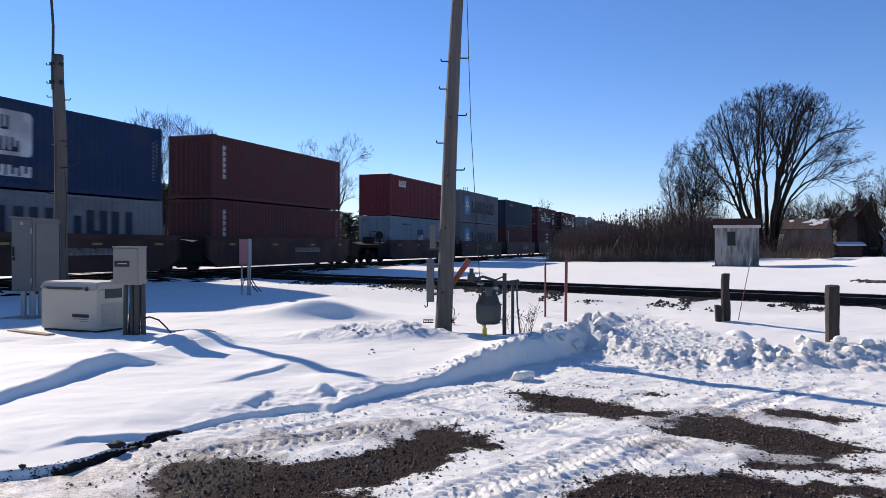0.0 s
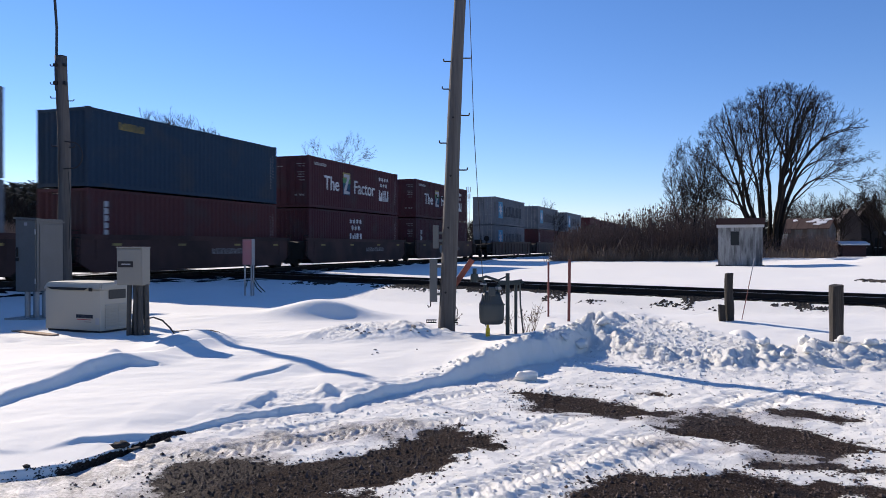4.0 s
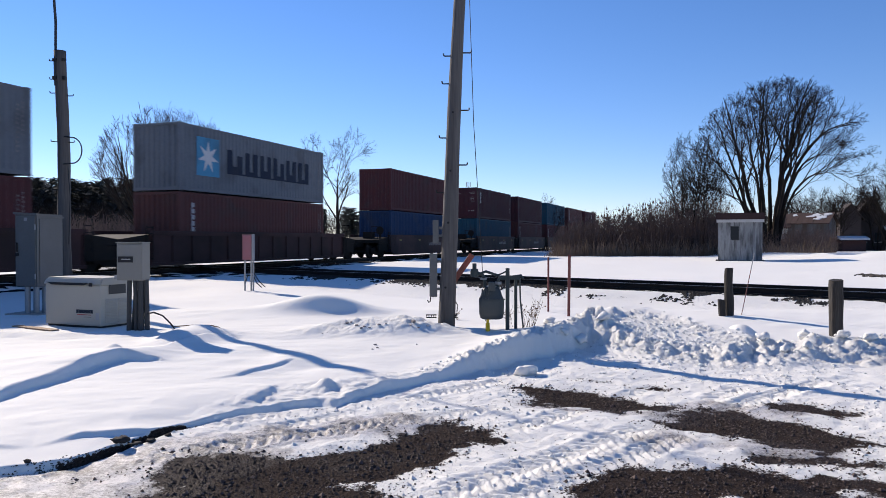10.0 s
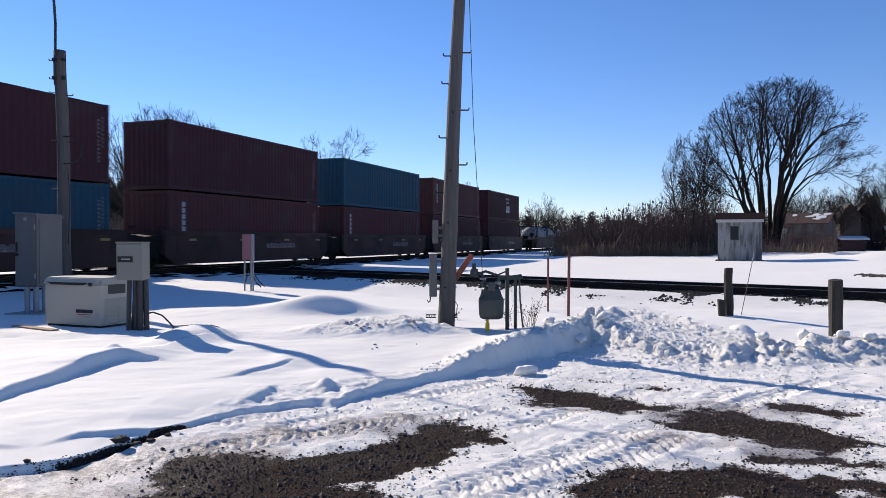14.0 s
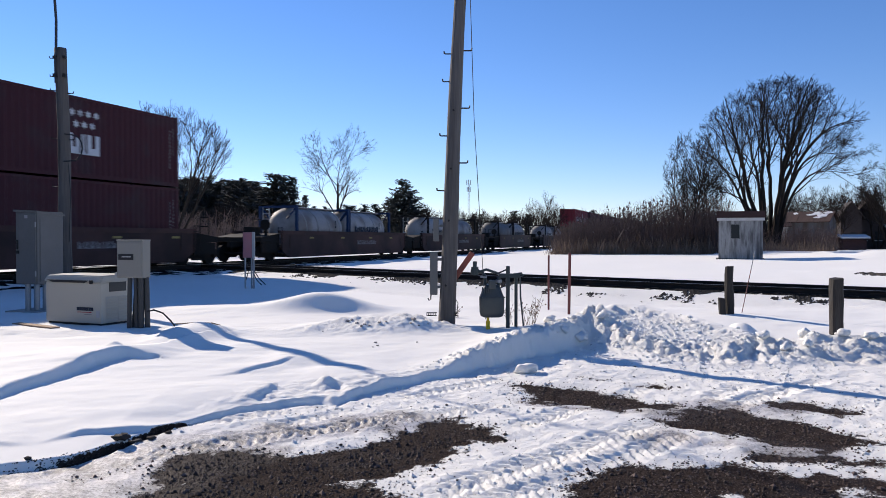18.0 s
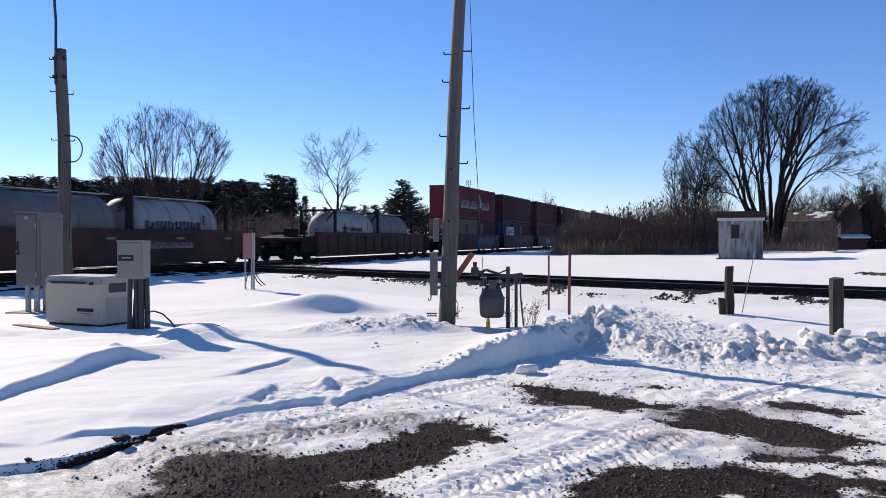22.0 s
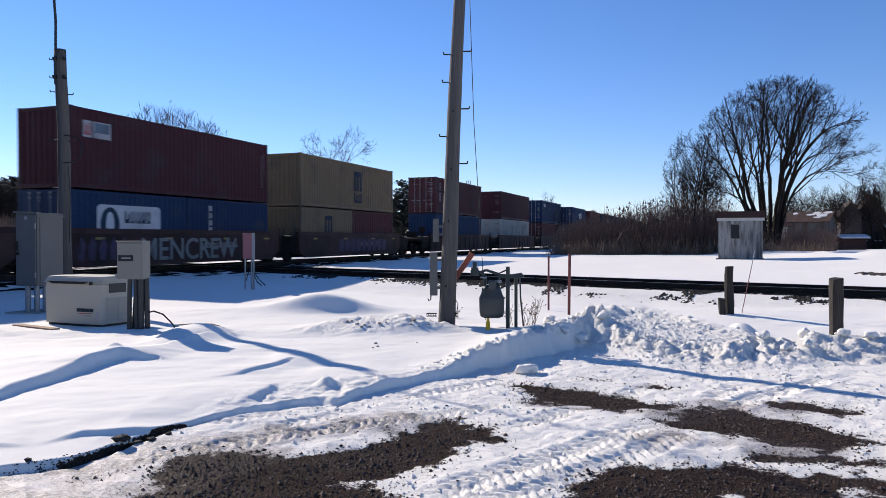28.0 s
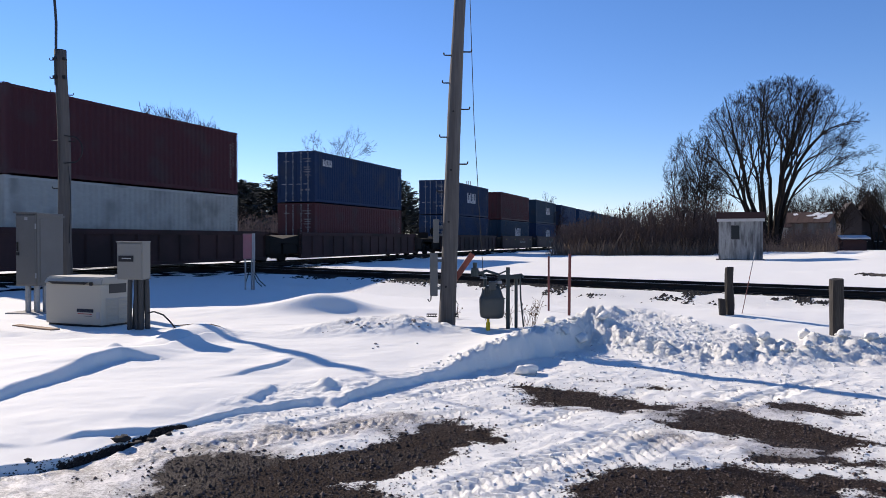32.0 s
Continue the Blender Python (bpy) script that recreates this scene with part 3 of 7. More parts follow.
def build_ground():
    xs = spaced((-16, -7, 0.15), (-7, -5, 0.06), (-5, -3.4, 0.035), (-3.4, 4.6, 0.023), (4.6, 8.5, 0.045), (8.5, 18, 0.15))
    ys = spaced((-6, 1, 0.3), (1, 3.9, 0.08), (3.9, 8.6, 0.022), (8.6, 11.2, 0.03), (11.2, 15.5, 0.06), (15.5, 36, 0.16))
    step, v = 0.2, 18.0
    while v < 4000:
        xs.append(v)
        step *= 1.17
        v += step
    step, v = 0.2, -16.2
    while v > -4000:
        xs.insert(0, v)
        step *= 1.17
        v -= step
    step, v = 0.2, 36.0
    while v < 4500:
        ys.append(v)
        step *= 1.12
        v += step
    step, v = 0.6, -6.6
    while v > -4000:
        ys.insert(0, v)
        step *= 1.4
        v -= step
    gx, gy = np.meshgrid(np.array(xs), np.array(ys))
    z, bare, ice, rough, lot, cinder = surface(gx.ravel(), gy.ravel())
    nx, ny = len(xs), len(ys)
    me = bpy.data.meshes.new("ground")
    me.vertices.add(nx * ny)
    me.vertices.foreach_set("co", np.stack([gx.ravel(), gy.ravel(), z], 1).ravel().astype(np.float32))
    idx = np.arange(nx * ny).reshape(ny, nx)
    quads = np.stack([idx[:-1, :-1], idx[:-1, 1:], idx[1:, 1:], idx[1:, :-1]], -1).reshape(-1, 4)
    me.loops.add(quads.size)
    me.loops.foreach_set("vertex_index", quads.ravel().astype(np.int32))
    me.polygons.add(len(quads))
    me.polygons.foreach_set("loop_start", np.arange(0, quads.size, 4).astype(np.int32))
    me.polygons.foreach_set("use_smooth", np.ones(len(quads), dtype=bool))
    me.update(calc_edges=True)
    for name, values in (("bare", bare), ("ice", ice), ("rough", rough), ("lot", lot), ("cinder", cinder)):
        me.attributes.new(name, "FLOAT", "POINT").data.foreach_set("value", values.astype(np.float32))
    me.materials.append(M["ground"])
    return tagged(new("ground", me), "snow-covered ground with ploughed banks and bare brown gravel", "ground", kind="structure")


build_ground()


# ---- railway lines ----
def rail_mesh(length):
    bm = bmesh.new()
    prof = ((-0.07, 0), (0.07, 0), (0.07, 0.015), (0.012, 0.035), (0.012, 0.125), (0.036, 0.135), (0.036, 0.165), (-0.036, 0.165), (-0.036, 0.135), (-0.012, 0.125), (-0.012, 0.035), (-0.07, 0.015))
    a = [bm.verts.new((0, y, z)) for y, z in prof]
    b = [bm.verts.new((length, y, z)) for y, z in prof]
    for i in range(len(prof)):
        j = (i + 1) % len(prof)
        bm.faces.new((a[i], b[i], b[j], a[j]))
    return bm


def line(name, label, x, y, dx, dy, before, after, ties_from, ties_to):
    turn = math.degrees(math.atan2(dy, dx))
    track = thing(name, label, "railway track", pose(x - dx * before, y - dy * before, RAIL_Z - 0.17, 0, 0, turn), kind="structure")
    for side in (-1, 1):
        r = part("rail", rail_mesh(before + after), M["rail"], track)
        r.location = (0, side * 0.755, 0)
        bm = bmesh.new()
        box(bm, 0, side * 0.755 - 0.03, 0.1655, before + after, side * 0.755 + 0.03, 0.169)
        part("railhead", bm, M["railhead"], track, "worn bright running surface of the rail")
    bm = bmesh.new()
    box(bm, -0.11, -1.3, -0.16, 0.11, 1.3, 0.0)
    me = mesh_of(bm, "tie")
    bm = bmesh.new()
    box(bm, -0.1, 0.66, 0.0, 0.1, 0.86, 0.03)
    box(bm, -0.1, -0.86, 0.0, 0.1, -0.66, 0.03)
    box(bm, -0.05, 0.60, 0.03, 0.05, 0.69, 0.065)
    box(bm, -0.05, -0.86, 0.03, 0.05, -0.80, 0.075)
    plate = mesh_of(bm, "tie_plate")
    k = 0
    v = ties_from
    while v < ties_to and k < 90:
        t = shared("tie", me, M["tie"], track)
        t.location = (v, random.uniform(-0.04, 0.04), 0)
        p = shared("tie_plate", plate, M["iron"], t)
        v += 0.53
        k += 1
    bm = bmesh.new()
    v = 4.0
    while v < min(before + after, 90):
        for side in (-1, 1):
            box(bm, v - 0.3, side * 0.755 - 0.035, 0.03, v + 0.3, side * 0.755 + 0.035, 0.11)
        v += 11.9
    part("joint_bar", bm, M["iron"], track)
    return track


def ballast_stones():
    """Dark stones that show through the snow along the near side of the crossing line."""
    rng = random.Random(31)
    bm = bmesh.new()
    spots = []
    for i in range(14000):
        t, off = rng.uniform(-12, 13), -1.0 - abs(rng.gauss(0, 0.5))
        spots.append((BRANCH[0] + BRANCH[2] * t + BRANCH[3] * off, BRANCH[1] + BRANCH[3] * t - BRANCH[2] * off))
    xs, ys = np.array([p[0] for p in spots]), np.array([p[1] for p in spots])
    zs, patch = surface(xs, ys)[0], fbm(xs, ys, 0.9, 61, 3, 0.6)
    for (x, y), z, k in zip(spots, zs, patch):
        if k > -0.12:
            r = rng.uniform(0.02, 0.07)
            v = [bm.verts.new((x + math.cos(a) * r * rng.uniform(0.7, 1.3), y + math.sin(a) * r * rng.uniform(0.7, 1.3), z + dz * r)) for a, dz in ((0, -0.2), (1.6, -0.2), (3.1, -0.2), (4.7, -0.2))]
            top = bm.verts.new((x, y, z + r * rng.uniform(0.5, 0.9)))
            for i in range(4):
                bm.faces.new((v[i], v[(i + 1) % 4], top))
    tagged(part("ballast_stones", bm, M["ballast"]), "dark ballast stones poking through the snow by the rails", "ballast", kind="stuff")


ballast_stones()
line("main_track", "main railway line of dark steel rails in ballast", MAIN_OFF * NX, MAIN_OFF * NY, UX, UY, 60, 700, 70, 118)
line("branch_track", "crossing railway line with rusty rails in the snow", BRANCH[0], BRANCH[1], BRANCH[2], BRANCH[3], 60, 120, 50, 92)


# ---- the train ----
CL, CW, CH = 12.192, 2.438, 2.896
FLOOR = 0.36                                               # floor of a well above the rail


def corrugated(length, z0, z1, y, pitch, depth, x0):
    """A wall with trapezoid folds, standing at y and folded inwards (towards positive y)."""
    bm = bmesh.new()
    n = max(2, int(round(length / pitch)))
    p = length / n
    xs, ds = [], []
    for i in range(n):
        for f, d in ((0.0, 0), (0.36, 0), (0.5, 1), (0.86, 1)):
            xs.append(x0 + (i + f) * p)
            ds.append(y + d * depth)
    xs.append(x0 + length)
    ds.append(y)
    lo = [bm.verts.new((a, b, z0)) for a, b in zip(xs, ds)]
    hi = [bm.verts.new((a, b, z1)) for a, b in zip(xs, ds)]
    for i in range(len(xs) - 1):
        bm.faces.new((lo[i], lo[i + 1], hi[i + 1], hi[i]))
    return bm


def container_kit(length, high):
    """The meshes of a box container of that length; its base's middle is the origin and its doors, if any, face -x."""
    h, w = length / 2, CW / 2
    kit = {}
    bm = bmesh.new()
    for sx in (-1, 1):
        for sy in (-1, 1):
            x, y = sx * (h - 0.08), sy * (w - 0.07)
            box(bm, x - 0.08, y - 0.07, 0.11, x + 0.08, y + 0.07, high - 0.11)
            for z in (0.0, high - 0.118):
                cx, cy = sx * (h - 0.089), sy * (w - 0.081)
                box(bm, cx - 0.092, cy - 0.084, z, cx + 0.092, cy + 0.084, z + 0.118)
    for sy in (-1, 1):
        y = sy * (w - 0.04)
        box(bm, -h + 0.16, y - 0.035, 0.02, h - 0.16, y + 0.035, 0.17)
        box(bm, -h + 0.16, y - 0.035, high - 0.1, h - 0.16, y + 0.035, high - 0.02)
    for sx in (-1, 1):
        x = sx * (h - 0.05)
        box(bm, x - 0.045, -w + 0.14, 0.02, x + 0.045, w - 0.14, 0.16)
        box(bm, x - 0.045, -w + 0.14, high - 0.12, x + 0.045, w - 0.14, high - 0.02)
    kit["frame"] = mesh_of(bm, "frame")
    bm = corrugated(length - 0.32, 0.17, high - 0.1, -w + 0.012, 0.278, 0.036, -h + 0.16)
    kit["side"] = mesh_of(bm, "side_panel")
    bm = corrugated(length - 0.32, 0.17, high - 0.1, -w + 0.012, 0.278, 0.036, -h + 0.16)
    bm.transform(Matrix.Rotation(math.pi, 4, "Z"))
    kit["far"] = mesh_of(bm, "side_panel")
    bm = corrugated(CW - 0.3, 0.16, high - 0.12, -h + 0.03, 0.27, 0.045, -w + 0.15)
    bm.transform(Matrix.Rotation(-math.pi / 2, 4, "Z"))
    kit["front"] = mesh_of(bm, "end_panel")
    bm = corrugated(CW - 0.3, 0.16, high - 0.12, -h + 0.03, 0.27, 0.045, -w + 0.15)
    bm.transform(Matrix.Rotation(math.pi / 2, 4, "Z"))
    kit["rear"] = mesh_of(bm, "end_panel")
    bm = bmesh.new()
    n = int(length / 0.35)
    p = (length - 0.1) / n
    for i in range(n):
        box(bm, -h + 0.05 + i * p, -w + 0.06, high - 0.05, -h + 0.05 + (i + 0.55) * p, w - 0.06, high - 0.006)
        box(bm, -h + 0.05 + (i + 0.55) * p, -w + 0.06, high - 0.05, -h + 0.05 + (i + 1) * p, w - 0.06, high - 0.024)
    kit["roof"] = mesh_of(bm, "roof")
    for k, (a, b) in enumerate(((-w + 0.15, -0.01), (0.01, w - 0.15))):
        bm = bmesh.new()
        box(bm, -h + 0.015, a, 0.17, -h + 0.06, b, high - 0.13)
        for z in (0.22, 0.78, 1.34, 1.9):
            box(bm, -h + 0.004, a + 0.08, z, -h + 0.016, b - 0.08, z + 0.42)
        kit["door%d" % k] = mesh_of(bm, "door")
    bm = bmesh.new()
    tube(bm, [(-h - 0.012, 0, 0.08), (-h - 0.012, 0, high - 0.08)], 0.017, 6)
    for z in (0.1, 0.5, 1.4, 2.3, high - 0.12):
        box(bm, -h - 0.03, -0.035, z - 0.03, -h + 0.01, 0.035, z + 0.03)
    box(bm, -h - 0.035, -0.02, 1.0, -h - 0.015, 0.26, 1.04)
    kit["bar"] = mesh_of(bm, "locking_bar")
    return kit


KITS = {40: container_kit(CL, CH), 20: container_kit(6.058, 2.591), 86: container_kit(CL, 2.591)}
TRAIN = []                                                 # moving things, with their place along the train, their height and their half turn


def blocks(rows, x0, z0, cell, gap, high, y=-CW / 2 - 0.003, thick=0.007, fill=0.34):
    """Lettering as one plain comb-shaped bar, two teeth to a cell; rows: the cells' widths; fill: a tooth's share of its cell."""
    bm = bmesh.new()
    x, top = x0, []
    for i, wd in enumerate(rows):
        w = wd * cell
        foot = z0 + high * (0.2 if i % 2 else 0.34)
        if i:
            top += [(x, z0 + high * 0.06), (x + gap, z0 + high * 0.06)]
            x += gap
        top += [(x, z0 + high), (x + w * fill, z0 + high), (x + w * fill, foot), (x + w * (1 - fill), foot), (x + w * (1 - fill), z0 + high * (1 if i % 3 else 0.8)), (x + w, z0 + high * (1 if i % 3 else 0.8))]
        x += w
    slab(bm, [(x0, z0), (x, z0)] + top[::-1], y - thick, y)
    return bm


def upright_blocks(n, x, top, size, step, y=-CW / 2 - 0.002, thick=0.004, axis="x"):
    """The same, running down from the top."""
    bm = bmesh.new()
    z = top
    right = []
    for i in range(n):
        if i:
            right += [(x + size * 0.16, z), (x + size * 0.16, z - (step - size))]
            z -= step - size
        right += [(x + size, z), (x + size, z - size)]
        z -= size
    slab(bm, [(x, z), *right[::-1], (x, top)], y - thick, y)
    return bm


def star(bm, cx, cz, r, n=7, y0=-CW / 2 - 0.014, y1=-CW / 2 - 0.006, inner=0.38):
    slab(bm, [(cx + math.sin(math.pi * k / n) * (r if k % 2 == 0 else r * inner), cz + math.cos(math.pi * k / n) * (r if k % 2 == 0 else r * inner)) for k in range(2 * n)], y0, y1)


def round_panel(bm, x0, z0, x1, z1, r, y0, y1):
    pts = []
    for cx, cz, a in ((x1 - r, z1 - r, 0), (x0 + r, z1 - r, 90), (x0 + r, z0 + r, 180), (x1 - r, z0 + r, 270)):
        for k in range(5):
            t = radians(a + k * 22.5)
            pts.append((cx + r * math.cos(t), cz + r * math.sin(t)))
    slab(bm, pts, y0, y1)


def lettering(text, size, mat, parent, x, z, y=-CW / 2 - 0.012, name="lettering", label="", upright=False):
    cu = bpy.data.curves.new(name, "FONT")
    cu.body, cu.size, cu.extrude, cu.offset = text, size, 0.003, size * 0.012
    ob = new(name, cu)
    me = bpy.data.meshes.new_from_object(ob.evaluated_get(bpy.context.evaluated_depsgraph_get()))
    bpy.data.objects.remove(ob)
    bpy.data.curves.remove(cu)
    me.materials.clear()
    o = shared(name, me, mat, parent, label)
    o.matrix_basis = pose(x, y, z, 90, 0, 0)
    return o


YF = -CW / 2


def decal_star_line(c):
    """A pale blue square with a white star, and a long dark word beside it."""
    bm = bmesh.new()
    box(bm, -5.0, YF - 0.006, 0.72, -3.42, YF - 0.002, 2.42)
    part("logo_panel", bm, M["skyblue"], c, "light blue logo square")
    bm = bmesh.new()
    star(bm, -4.21, 1.57, 0.72)
    part("logo_star", bm, M["white"], c, "white seven-pointed star")
    part("brand_bar", blocks((1.15, 1, 0.9, 0.95, 0.95, 1), -2.85, 0.95, 1.02, 0.24, 1.12), M["ink"], c, "dark blue brand lettering as a notched bar")


def decal_column(c, mat="pale", n=6, x=-5.35, top=2.45, size=0.2):
    """A short word that runs down the side, one mark under the other."""
    bm = upright_blocks(n, x, top, size, size * 1.32)
    part("brand_bar", bm, M[mat], c, "white brand lettering as bars down the side")


def decal_end_marks(c, doors):
    """Rows of small marks at the end of the side and on the end."""
    for x, top, n in ((5.55, 2.3, 11), (5.75, 2.4, 8)):
        part("marking", upright_blocks(n, x, top, 0.05 if n == 8 else 0.06, 0.15), M["stencil"], c)
    h = CL / 2
    if doors:
        for z, a, b in ((2.42, -0.95, -0.42), (2.28, -0.95, -0.55), (1.95, -0.93, -0.5), (1.82, -0.93, -0.55), (1.68, -0.93, -0.48), (1.5, -0.93, -0.6), (0.65, -0.9, -0.6), (0.65, -0.45, -0.3), (2.3, 0.45, 0.8)):
            bm = bmesh.new()
            box(bm, -h - 0.008, a, z, -h - 0.002, b, z + (0.045 if z > 1 else 0.1))
            part("marking", bm, M["stencil"], c)


def decal_rental(c, length=CL):
    """A white rounded panel with a blue ring and two dark words."""
    x0 = -length / 2 + (1.2 if length < 8 else 1.0)
    k = 1.0 if length > 8 else 0.66
    bm = bmesh.new()
    round_panel(bm, x0, 0.6 if length < 8 else 1.05, x0 + 5.0 * k, 2.1 if length < 8 else 2.5, 0.18, YF - 0.006, YF - 0.002)
    part("logo_panel", bm, M["white"], c, "white rounded logo panel")
    zc = 1.35 if length < 8 else 1.78
    bm = bmesh.new()
    pts = [(x0 + 0.95 * k + 0.72 * k * math.cos(t), zc + 0.66 * math.sin(t)) for t in np.linspace(0, 2 * math.pi, 20, endpoint=False)]
    slab(bm, pts, YF - 0.010, YF - 0.005)
    part("logo_ring", bm, M["slate"], c, "dark blue logo ring")
    bm = bmesh.new()
    slab(bm, [(x0 + 0.95 * k + 0.3 * k * math.cos(t), zc + 0.5 * math.sin(t)) for t in np.linspace(0, 2 * math.pi, 14, endpoint=False)], YF - 0.014, YF - 0.009)
    part("logo_oval", bm, M["white"], c)
    for z, n in ((zc + 0.08, (1.3, 1, 0.5, 0.8, 1, 1)), (zc - 0.6, (1.3, 1, 1, 0.8, 1, 0.5, 1))):
        part("brand_bar", blocks(n, x0 + 2.05 * k, z, 0.29 * k, 0.09 * k, 0.46, YF - 0.005, 0.005), M["ink"], c, "dark brand lettering as a notched bar")
    if length > 8:
        part("number_bar", blocks((1.3, 1.3, 0.5, 1.2, 1.2, 0.5, 1.2, 1.2, 1.2, 1.2, 1.2), x0, 0.38, 0.33, 0.1, 0.36), M["white"], c, "white telephone line as bars")


def decal_factor(c):
    lettering("The", 1.15, M["white"], c, -4.4, 1.12, label="white word on the side")
    lettering("Factor", 1.15, M["white"], c, -0.7, 1.12, label="white word on the side")
    for k, (z0, z1, mat) in enumerate(((1.95, 2.3, "gold"), (1.65, 1.95, "leaf"), (1.3, 1.65, "teal"), (0.95, 1.3, "royal"))):
        bm = bmesh.new()
        box(bm, -2.1, YF - 0.008, z0, -1.15, YF - 0.002, z1)
        part("logo_band", bm, M[mat], c, "coloured band of the picture logo")
    bm = bmesh.new()
    slab(bm, [(-2.0, 2.2), (-1.25, 2.2), (-1.25, 2.0), (-1.72, 1.18), (-1.25, 1.18), (-1.25, 1.0), (-2.0, 1.0), (-2.0, 1.2), (-1.54, 2.02), (-2.0, 2.02)], YF - 0.012, YF - 0.007)
    part("logo_stroke", bm, M["pale"], c)
    decal_seven(c, 3.0)
    part("brand_bar", blocks((1, 1, 1, 0.4, 1, 1, 1), -5.5, 2.42, 0.16, 0.05, 0.17), M["pale"], c)


def decal_seven(c, x, big=1.0):
    """Seven small stars above three heavy blocks."""
    for i in range(7):
        cx = x + 0.12 + (i % 4) * 0.4 * big + (0.2 * big if i > 3 else 0)
        bm = bmesh.new()
        star(bm, cx, (2.3 if i < 4 else 1.9), 0.17 * big, 6, YF - 0.008, YF - 0.002, 0.5)
        part("logo_star", bm, M["white"], c, "small white logo star")
    part("brand_bar", blocks((1.1, 0.45, 1.4), x, 0.85, 0.44 * big, 0.09, 0.72), M["white"], c, "heavy white brand bar")


def decal_bow(c):
    """A long white word, a bow-shaped flag and a short word."""
    part("brand_bar", blocks((1, 1, 1.2, 1, 1, 1, 1), -4.75, 0.95, 0.52, 0.17, 0.74, fill=0.2), M["pale"], c, "white brand lettering as a notched bar")
    part("brand_bar", blocks((1, 1, 1), 2.05, 0.95, 0.5, 0.15, 0.74, fill=0.2), M["pale"], c, "white brand lettering as a notched bar")
    bm = bmesh.new()
    slab(bm, [(0.25, 2.45), (0.85, 2.3), (1.4, 1.6), (2.0, 1.55), (1.5, 1.4), (2.0, 0.75), (1.2, 1.2), (0.45, 0.7), (0.95, 1.45), (0.75, 2.05)], YF - 0.007, YF - 0.002)
    part("logo_flag", bm, M["pale"], c, "white flag-shaped logo")


def decal_m(c, x, big=1.0):
    z = 1.2
    bm = bmesh.new()
    slab(bm, [(x + a * big, z + b * big) for a, b in ((0, 0), (0.24, 0), (0.24, 0.9), (0.41, 0.9), (0.41, 0), (0.65, 0), (0.65, 0.9), (0.82, 0.9), (0.82, 0), (1.06, 0), (1.06, 1.2), (0, 1.2))], YF - 0.007, YF - 0.002)
    part("brand_bar", bm, M["ink"], c, "dark comb-shaped brand mark")
    part("brand_bar", blocks((1, 1), x, z - 0.75 * big, 0.46 * big, 0.12 * big, 0.58 * big), M["ink"], c, "dark brand blocks")


def decal_small(c, mat, x, z, n, size):
    part("brand_bar", blocks([1] * n, x, z, size, size * 0.22, size * 1.3), M[mat], c, "brand lettering as bars")


def decal_card(c):
    for x0, x1 in ((-5.5, -5.12), (-5.05, -4.2)):
        bm = bmesh.new()
        box(bm, x0, YF - 0.006, 1.85, x1, YF - 0.002, 2.45)
        part("sign_panel", bm, M["pale"], c, "pale painted sign panel")
    bm = bmesh.new()
    box(bm, -4.97, YF - 0.010, 2.05, -4.28, YF - 0.005, 2.4)
    part("sign_picture", bm, M["bluegrey"], c)
    part("brand_bar", blocks((1, 1), -5.45, 1.93, 0.11, 0.05, 0.42, YF - 0.006, 0.004), M["red_ink"], c)


def decal_square(c):
    bm = bmesh.new()
    box(bm, -1.0, YF - 0.006, 0.5, 0.1, YF - 0.002, 2.0)
    part("logo_panel", bm, M["navy"], c, "dark blue logo square")
    part("logo_bar", blocks((1, 1, 1), -0.85, 0.9, 0.22, 0.1, 0.7, YF - 0.006, 0.005), M["white"], c)
    part("brand_bar", blocks((1,) * 8, 0.3, 0.85, 0.26, 0.08, 0.55), M["red_ink"], c, "faded red brand lettering as bars")
    part("marking", blocks((1,) * 6, -3.9, 2.3, 0.2, 0.06, 0.12), M["ink"], c)


DECALS = {"star": decal_star_line, "col": decal_column, "rental": decal_rental, "factor": decal_factor, "seven": lambda c: decal_seven(c, 0.5, 0.9), "bow": decal_bow,
          "m": lambda c: decal_m(c, 0.2), "card": decal_card, "square": decal_square, "cai": lambda c: decal_small(c, "white", -4.6, 2.1, 3, 0.36),
          "sea": lambda c: decal_small(c, "gold", -4.6, 2.25, 5, 0.22), "tex": lambda c: decal_column(c, "pale", 3, -5.15, 2.45, 0.28), "apl": lambda c: decal_small(c, "white", -5.2, 2.1, 3, 0.3),
          "apl_big": lambda c: decal_small(c, "white", -0.5, 1.2, 3, 0.7), "tall_tex": lambda c: decal_column(c, "pale", 3, -5.2, 2.0, 0.34), "seven_low": lambda c: decal_seven(c, -1.2, 1.1)}
LOOKS = {"maroon": "dark maroon", "oxide": "rust-red", "plum": "dark plum", "crimson": "crimson", "scarlet": "bright red", "navy": "dark blue", "royal": "blue", "teal": "teal blue", "slate": "dark teal",
         "grey": "pale grey", "bluegrey": "blue-grey", "bone": "off-white", "ochre": "mustard yellow", "brick": "brick red"}


